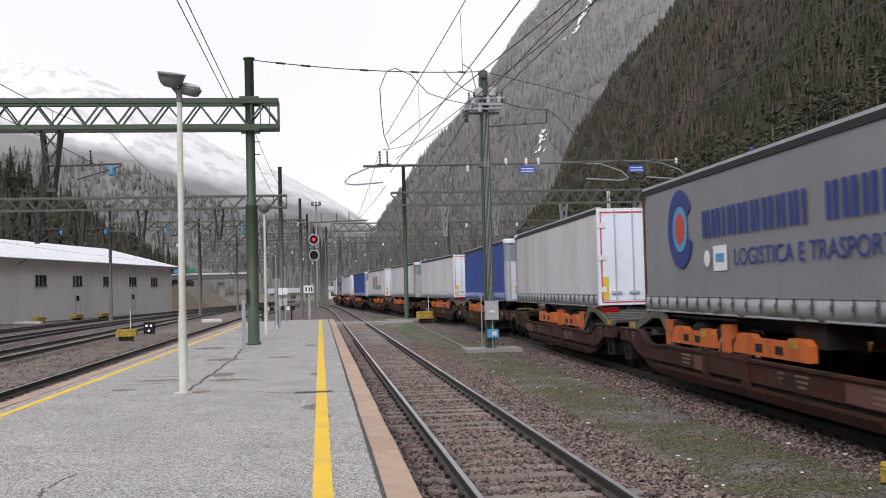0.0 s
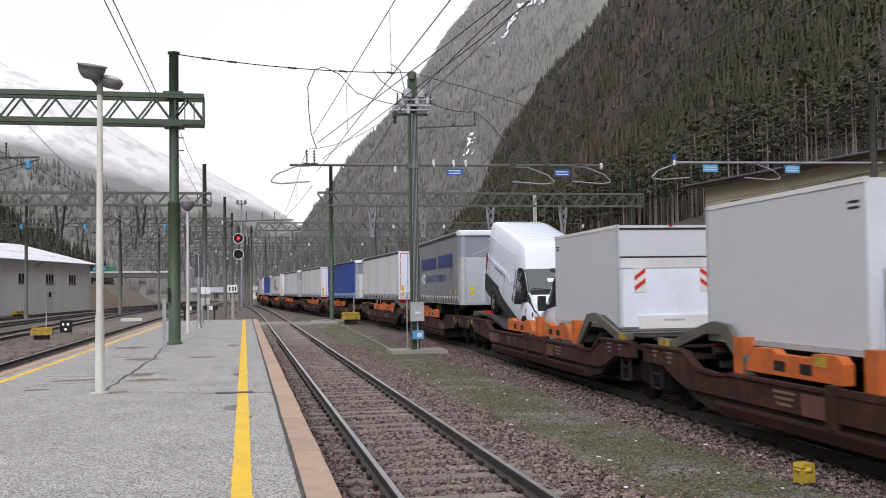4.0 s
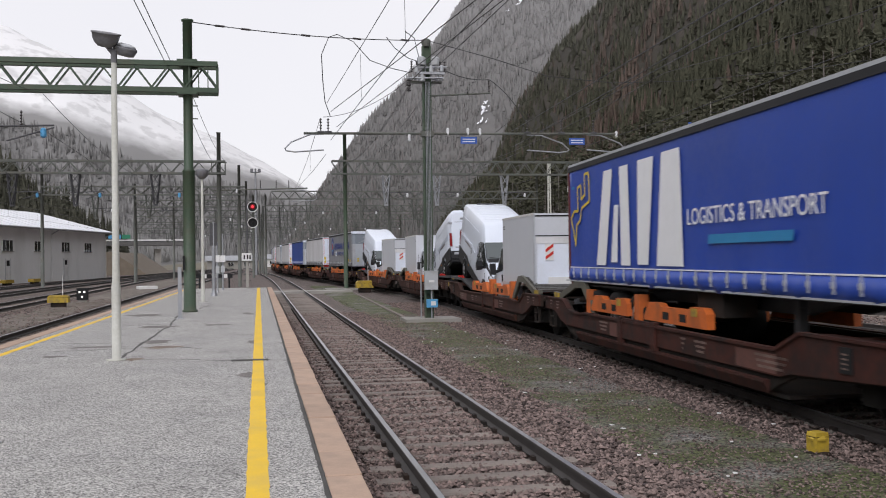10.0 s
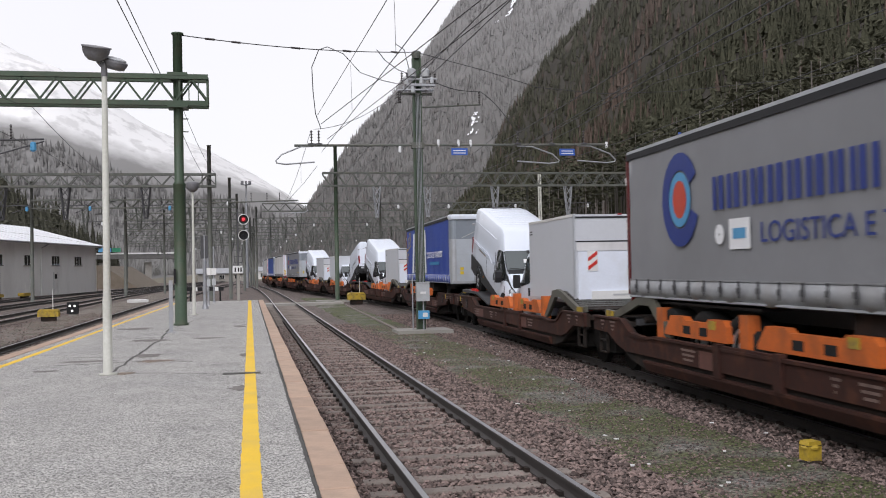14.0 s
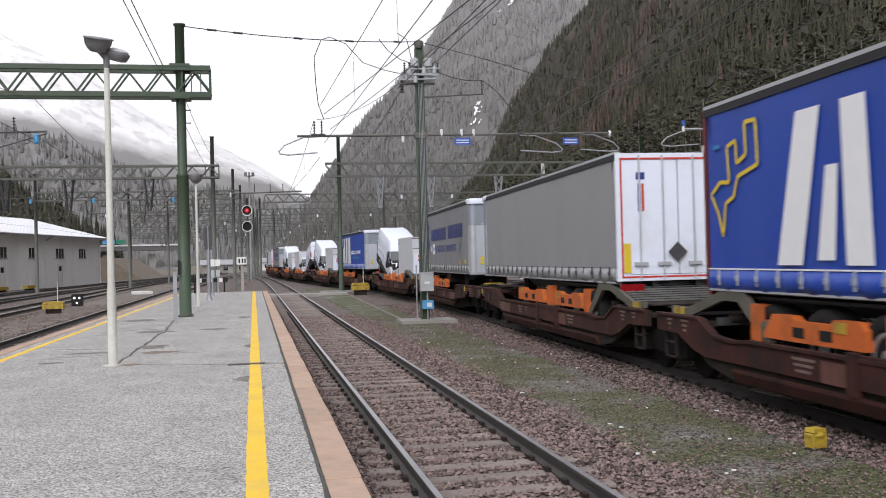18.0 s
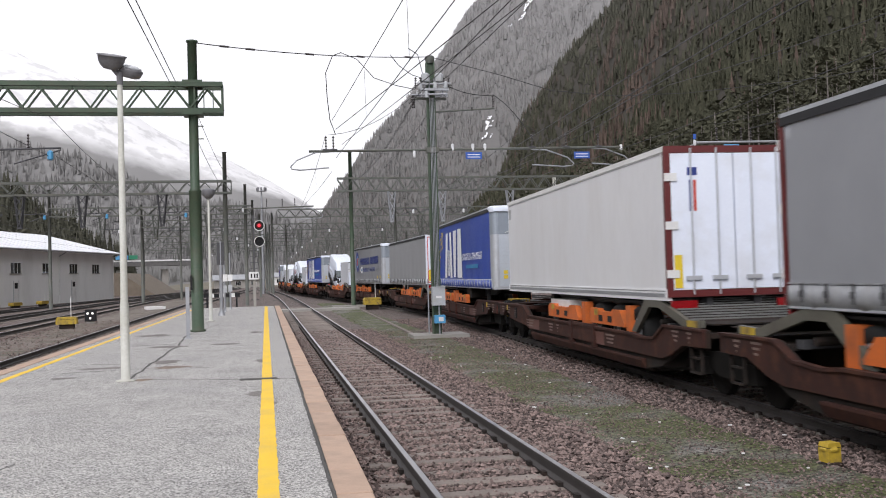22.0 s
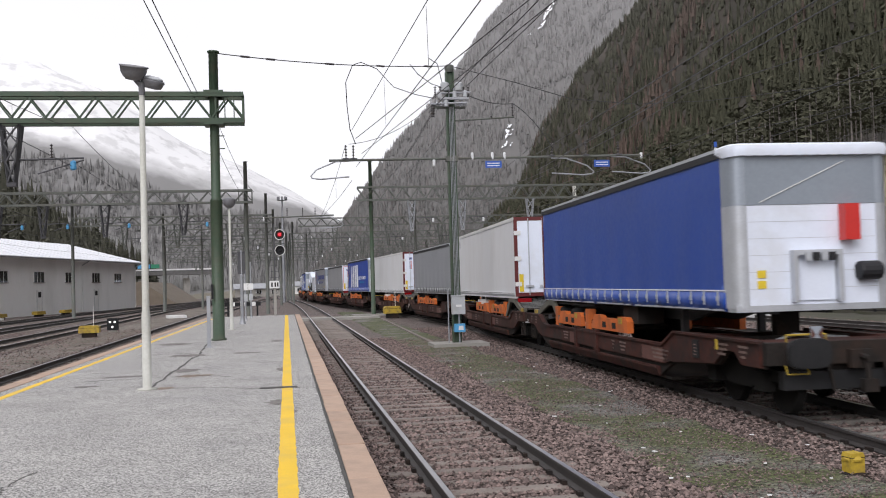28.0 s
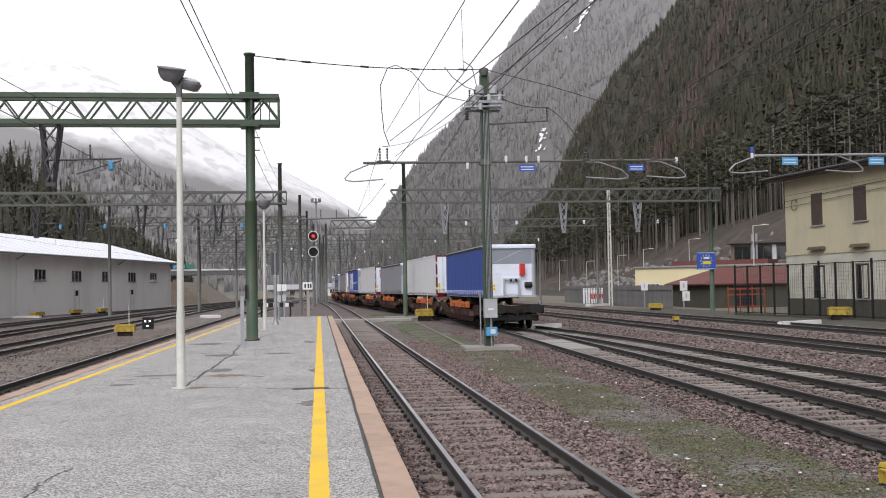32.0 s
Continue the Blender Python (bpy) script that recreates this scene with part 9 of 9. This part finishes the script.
def box_truck(label, y0, y1):
    v = thing("box_truck", label=label, category="box truck", group="new box trucks on the train")
    rows = [(y1 + 0.03, 0.40, 2.16, 0.92, 0.97, 0.82, 1.15, 0.14), (0.55, 0.40, 2.18, 0.93, 0.98, 0.83, 1.15, 0.14), (0.95, 0.40, 2.24, 0.95, 0.99, 0.85, 1.15, 0.14), (1.20, 0.38, 2.20, 0.96, 0.99, 0.85, 1.20, 0.10), (1.27, 0.38, 2.07, 0.96, 0.99, 0.88, 1.20, 0.04)] + NOSE_ROWS
    rings = [section(*row) for row in rows]
    part("cab", loft(bmesh.new(), rings, True, 4), [VAN_WHITE, SCREEN, BLACK_PLASTIC], v, "glossy white cab with a dark windscreen", 0.5)
    cab_details(v, rows, False)
    zb, zt = 0.92, 2.93
    part("box_body", bx(-1.10, 1.10, y0, y1, zb, zt), BOX_PANEL, v, "plain white box body", bevel=0.02)
    for s in (-1, 1):
        part("corner_trim", box(bmesh.new(), *span(s, 1.07, 1.112), y0 - 0.012, y0 + 0.05, zb, zt), ALU, v, "silver corner trim", bevel=0.01)
        part("top_trim", box(bmesh.new(), *span(s, 1.06, 1.112), y0, y1, zt - 0.05, zt + 0.012), WHITE_PAINT, v, bevel=0.01)
        part("bottom_trim", box(bmesh.new(), *span(s, 1.07, 1.115), y0, y1, zb - 0.03, zb + 0.05), ALU, v)
        part("vent_mark", box(bmesh.new(), *span(s, 1.10, 1.106), y1 - 0.35, y1 - 0.12, zt - 0.34, zt - 0.31), BLACK_PLASTIC, v)
        part("vent_mark", box(bmesh.new(), *span(s, 1.10, 1.106), y1 - 0.35, y1 - 0.12, zt - 0.27, zt - 0.24), BLACK_PLASTIC, v)
        pl = part("hazard_plate", box(bmesh.new(), *span(s, 0.56, 0.80), y0 - 0.06, y0 - 0.045, zb + 0.70, zb + 1.16), WHITE_PAINT, v, "red and white striped warning plate")
        for k in range(2):
            z = zb + 0.72 + k * 0.20
            a, b = span(s, 0.57, 0.79)
            part("stripe", prism(bmesh.new(), [(a, z), (b, z + 0.16), (b, z + 0.25), (a, z + 0.09)] if s < 0 else [(a, z + 0.16), (b, z), (b, z + 0.09), (a, z + 0.25)], "y", y0 - 0.066, y0 - 0.0605), RED_STRIPE, pl)
        for y in (-2.55, 1.90):
            wheel(v, s * 0.93, y, 0.37, 0.36, 0.23)
        part("wheel_arch", tube(bmesh.new(), (s * 0.80, 1.90, 0.42), (s * 0.995, 1.90, 0.42), 0.46, 20), BLACK, v)
        part("chassis_rail", box(bmesh.new(), *span(s, 0.38, 0.46), -3.9, 1.0, 0.62, 0.84), DARK_STEEL, v)
        part("tail_lamp", box(bmesh.new(), *span(s, 0.70, 1.05), y0 - 0.03, y0 + 0.02, 0.70, 0.82), CLEAR_RED, v)
    part("lift_seam", bx(-1.06, 1.06, y0 - 0.014, y0 - 0.002, zt - 0.64, zt - 0.61), BLACK_PLASTIC, v)
    part("upper_seam", bx(-1.06, 1.06, y0 - 0.014, y0 - 0.002, zt - 0.09, zt - 0.05), BLACK_PLASTIC, v)
    part("tail_lift", bx(-1.02, 1.02, y0 - 0.045, y0 - 0.004, zb + 0.02, zt - 0.86), DOOR_WHITE, v, "white tail lift panel", bevel=0.008)
    part("lift_header", bx(-1.05, 1.05, y0 - 0.03, y0 - 0.004, zt - 0.84, zt - 0.65), PALE_CURTAIN, v, "stained header strip")
    part("top_marker", bx(-0.04, 0.04, y0 - 0.02, y0 + 0.02, zt - 0.02, zt + 0.02), CLEAR_RED, v, "red marker lamp")
    part("lift_flap", bx(-0.72, 0.78, y0 - 0.09, y0 - 0.05, zb - 0.02, zb + 0.24), WHITE_PAINT, v, "white folded flap", bevel=0.01)
    part("lettering_bar", bx(-0.22, 0.22, y0 - 0.096, y0 - 0.0905, zb + 0.13, zb + 0.17), GREY_BOX, v)
    part("roof_lamp", bx(-0.2, 0.2, 0.9, 1.0, 2.12, 2.17), BLACK_PLASTIC, v)
    part("under_run_bar", bx(-1.0, 1.0, y0 + 0.1, y0 + 0.18, 0.48, 0.58), DARK_STEEL, v)
    return v


def car_ramp():
    """Sloping steel ramps that carry the raised end of a van."""
    r = thing("loading_ramp", label="dark steel wheel ramps raised over the wagon end", category="loading ramp", group="loading ramps on the train")
    for s in (-1, 1):
        part("ramp_plate", prism(bmesh.new(), [(-7.9, 1.32), (-5.3, 1.28), (-3.2, 0.94), (-3.2, 0.88), (-5.3, 1.20), (-7.9, 1.23)], "x", *span(s, 0.66, 1.16)), DARK_STEEL, r, "worn dark steel ramp", bevel=0.006)
        for y in (-7.6, -5.5):
            part("ramp_leg", box(bmesh.new(), *span(s, 0.8, 0.95), y - 0.06, y + 0.06, 1.09, 1.25), GRIME, r)
        for y in (-6.35, -5.55):
            part("wheel_chock", box(bmesh.new(), *span(s, 0.92, 1.12), y - 0.05, y + 0.05, 1.28, 1.37), RED_PLASTIC, r, "red wheel chock", bevel=0.02)
    part("ramp_tie", bx(-0.62, 0.62, -7.5, -7.4, 1.22, 1.28), OLIVE, r)
    return r


# ---- markings on the trailers ----
def side_points(s):
    """y of a place u metres from the far end of a side, read from left to right, and its turn."""
    return (lambda u: Y1 - u, pose(0, 0, 0, 90, 0, -90)) if s < 0 else (lambda u: Y0 + u, pose(0, 0, 0, 90, 0, 90))


def side_text(tr, s, u, z, text, size, width, material, label=""):
    y_of, turn = side_points(s)
    words("lettering", text, size, pose(s * (HALF_W + 0.016), y_of(u), z) @ turn, material, tr, width, label)


def side_shape(tr, s, pts, material, name="emblem", lift=0.016, label=""):
    """A plain shape from (u, z) points."""
    y_of, _ = side_points(s)
    x = s * (HALF_W + lift)
    return part(name, prism(bmesh.new(), [(y_of(u), z) for u, z in pts], "x", min(x, x + s * 0.003), max(x, x + s * 0.003)), material, tr, label)


def ring_shape(u, z, r0, r1, a0, a1, k=1.0, n=20):
    out = [(u + r1 * math.cos(a0 + (a1 - a0) * i / n), z + k * r1 * math.sin(a0 + (a1 - a0) * i / n)) for i in range(n + 1)]
    return out + [(u + r0 * math.cos(a0 + (a1 - a0) * i / n), z + k * r0 * math.sin(a0 + (a1 - a0) * i / n)) for i in range(n, -1, -1)]


def letter_block(tr, s, u, w, z0, z1):
    """A plain blue slab of a letter's size."""
    y_of, _ = side_points(s)
    x = s * (HALF_W + 0.016)
    bm = bmesh.new()
    for p, q in ((0.0, 0.36), (0.58, 1.0)) if w > 0.2 else ((0.0, 1.0),):
        prism(bm, [(y_of(u + w * p), z0), (y_of(u + w * q), z0), (y_of(u + w * q), z1), (y_of(u + w * p), z1)], "x", min(x, x + s * 0.003), max(x, x + s * 0.003))
    part("lettering_bar", bm, LOGO_BLUE, tr, "blue bars of a letter's size")


def express_marks(tr, s):
    side_shape(tr, s, ring_shape(2.5, 3.15, 0.46, 0.74, 0.5, 5.9, 1.04), LOGO_BLUE, label="blue ring emblem")
    side_shape(tr, s, ring_shape(2.5, 3.15, 0.29, 0.43, 0.0, 6.28, 1.04), CYAN_SIGN, lift=0.018)
    side_shape(tr, s, ring_shape(2.5, 3.15, 0.01, 0.27, 0.0, 6.28, 1.15), LOGO_RED, lift=0.020, label="orange disc")
    u = 3.75
    for w in (0.36, 0.38, 0.12, 0.36, 0.40, 0.34, 0.40, 0.32, 0.32, 0.12):
        letter_block(tr, s, u, w, 2.90, 3.40)
        u += w + 0.12
    u = 8.55
    for w in (0.34, 0.40, 0.36, 0.38, 0.34, 0.36, 0.36):
        letter_block(tr, s, u, w, 2.90, 3.42)
        u += w + 0.12
    side_text(tr, s, 5.2, 2.50, "LOGISTICA E TRASPORTI", 0.40, 5.1, LOGO_BLUE, "dark blue lettering")
    side_shape(tr, s, [(4.28, 2.30), (4.92, 2.30), (4.92, 2.74), (4.28, 2.74)], LOGO_WHITE, "certificate_plate")
    side_shape(tr, s, [(4.40, 2.45), (4.80, 2.45), (4.80, 2.60), (4.40, 2.60)], CYAN_SIGN, "lettering_bar", 0.020)
    side_shape(tr, s, ring_shape(3.95, 2.53, 0.02, 0.15, 0, 6.28), LOGO_WHITE, "certificate_plate")
    side_shape(tr, s, ring_shape(11.5, 2.55, 0.12, 0.17, 0, 6.28), DARK_CURTAIN, "certificate_plate")
    side_shape(tr, s, [(10.7, 2.42), (11.1, 2.42), (11.1, 2.68), (10.7, 2.68)], DARK_CURTAIN, "certificate_plate")
    for u in (11.2, 12.3):
        side_shape(tr, s, [(u, 1.88), (u + 0.26, 1.88), (u + 0.26, 2.06), (u, 2.06)], LABEL_YELLOW, "yellow_label")
    y = Y0 - 0.036
    if s < 0:
        part("emblem", prism(bmesh.new(), [(x, z) for x, z in ring_shape(0.35, TOPS[0] - 0.52, 0.14, 0.24, 0.5, 5.9)], "y", y - 0.004, y), LOGO_BLUE, tr)
        part("emblem", prism(bmesh.new(), [(x, z) for x, z in ring_shape(0.35, TOPS[0] - 0.52, 0.01, 0.10, 0.0, 6.28)], "y", y - 0.004, y), LOGO_RED, tr)


def star_marks(tr, s):
    # slanted white blocks of a large wordmark
    for pts in ([(2.20, 1.90), (2.82, 1.90), (3.30, 3.84), (2.74, 3.84)],
                [(3.18, 1.96), (3.56, 1.96), (3.66, 3.10), (3.40, 3.10)],
                [(3.80, 1.90), (4.34, 1.90), (4.24, 3.84), (3.74, 3.84)],
                [(4.74, 1.92), (5.30, 1.92), (5.62, 3.86), (4.80, 3.86)],
                [(5.74, 1.90), (6.96, 1.90), (6.84, 3.88), (6.02, 3.88)]):
        side_shape(tr, s, pts, LOGO_WHITE, "wordmark_block", label="slanted white block of a wordmark")
    side_text(tr, s, 7.12, 2.69, "LOGISTICS & TRANSPORT", 0.38, 4.3, LOGO_WHITE, "white lettering")
    side_shape(tr, s, [(7.95, 2.26), (10.6, 2.26), (10.62, 2.40), (7.98, 2.40)], LOGO_CYAN, "lettering_bar", label="light blue address bar")
    # jagged yellow outline on the leading corner
    zig = [(0.25, 2.95), (0.55, 3.12), (0.85, 3.10), (0.80, 3.62), (1.08, 3.68), (1.10, 3.35), (1.38, 3.45), (1.36, 3.90), (1.68, 3.90), (1.72, 3.28), (1.12, 3.16), (0.98, 2.88), (0.72, 2.80), (0.62, 2.32), (0.48, 2.66)]
    for (a, b), (c, d) in zip(zig, zig[1:] + zig[:1]):
        dx, dz = c - a, d - b
        k = math.hypot(dx, dz)
        nx, nz = -dz / k * 0.03, dx / k * 0.03
        side_shape(tr, s, [(a + nx, b + nz), (c + nx, d + nz), (c - nx, d - nz), (a - nx, b - nz)], LABEL_YELLOW, "outline_stroke", 0.018)
    side_shape(tr, s, [(0.35, 3.62), (0.55, 3.62), (0.55, 3.68), (0.35, 3.68)], LOGO_CYAN, "lettering_bar")


def letter_marks(tr, s):
    for k, m in ((0, LOGO_RED), (1, DARK_CURTAIN), (2, LOGO_RED)):
        u = 4.2 + k * 1.1
        side_shape(tr, s, [(u, 2.2), (u + 0.5, 2.2), (u + 1.1, 3.5), (u + 0.6, 3.5)], m, "wordmark_block", label="slanted red and dark block")
    side_shape(tr, s, [(6.6, 2.2), (10.4, 2.2), (10.4, 2.6), (6.6, 2.6)], DARK_CURTAIN, "lettering_bar")

# ---- the order of the train, tail last ----
def load(slot):
    """What stands on one wagon half, in its space."""
    top = TOPS.get(slot, 4.12)
    if slot in (1, 2, 3, 5):
        van = van_body("new white panel van with black cladding, tilted on a wheel ramp")
        van.matrix_basis = pose(0, {1: -3.42, 2: -4.35, 3: -3.62, 5: -3.68}[slot], 0.83 if slot % 2 == 0 else 0.88, -12.3 if slot % 2 == 0 else -12.8, 0, 0)
        back, front, at = {1: (-4.05, 0.42, 2.58), 2: (-3.70, 0.42, 2.35), 3: (-4.05, 0.08, 2.35), 5: (-4.05, 0.15, 2.35)}[slot]
        truck = box_truck("new white box truck with a plain box body, on the wagon", back, front)
        truck.matrix_basis = pose(0, at, 0.36, 0, 0, 180)
        return [car_ramp(), van, truck]
    if slot in (0, 6, -8):
        tr = curtain_trailer(top, GREY_CURTAIN, CURTAIN_SKIRT, "grey curtain-side trailer with blue lettering and a ring emblem")
        express_marks(tr, -1 if slot % 2 == 0 else 1)
        return [tr]
    if slot in (4, 8):
        tr = curtain_trailer(top, STAR_BLUE, STAR_BLUE, "bright blue curtain-side trailer with large slanted white blocks")
        star_marks(tr, -1)
        return [tr]
    if slot in (12, -2, -6):
        return [curtain_trailer(top, BLUE_CURTAIN, BLUE_CURTAIN, "plain dark blue curtain-side trailer with a silver bulkhead")]
    if slot == 10:
        return [curtain_trailer(top, DARK_CURTAIN, CURTAIN_SKIRT, "dark grey curtain-side trailer with a silver skirt")]
    if slot == 7:
        return [curtain_trailer(top, PLAIN_GREY, CURTAIN_SKIRT, "plain grey curtain-side trailer with white red-framed doors", RED_STRIPE, 2, even=False)]
    if slot in (9, 11):
        return [reefer_trailer(top, "white refrigerated trailer with dark red rear frame", 1 if slot == 9 else 0)]
    tr = curtain_trailer(top, PALE_CURTAIN, CURTAIN_SKIRT, "off-white curtain-side trailer with white rear doors", RED_STRIPE, even=slot % 2 == 0, near=slot > -3)
    if slot == -5:
        letter_marks(tr, 1)
    return [tr]


for slot in range(FIRST, LAST + 1):
    unit = wagon_half(BROWN if slot % 4 else BROWN_RED, slot % 2 == 0, slot % 2 == 0)
    if slot == LAST:
        for x in (-0.62, 1.16):
            tail = part("tail_marker", bx(x - 0.085, x + 0.085, -8.33, -8.31, 1.10, 1.32), PILLAR_TOP, unit, "small dirty red and white tail marker plate")
            for sg in (-1, 1):
                part("marker_wedge", prism(bmesh.new(), [(x + sg * 0.015, 1.21), (x + sg * 0.083, 1.12), (x + sg * 0.083, 1.30)], "y", -8.334, -8.3305), DATA_RED, tail, "faded red wedge")
            part("marker_stem", bx(x - 0.02, x + 0.02, -8.309, -8.29, 1.0, 1.30), GRIME, tail)
    MOVING.append((slot, unit, Matrix()))
    for ob in load(slot):
        MOVING.append((slot, ob, ob.matrix_basis.copy()))


# ---- what moves ----
def motions():
    times = [0.5 * k for k in range(65)]
    for slot, ob, local in MOVING:
        walk(ob, [(t, unit_pose(slot, t) @ local) for t in times])


motions()
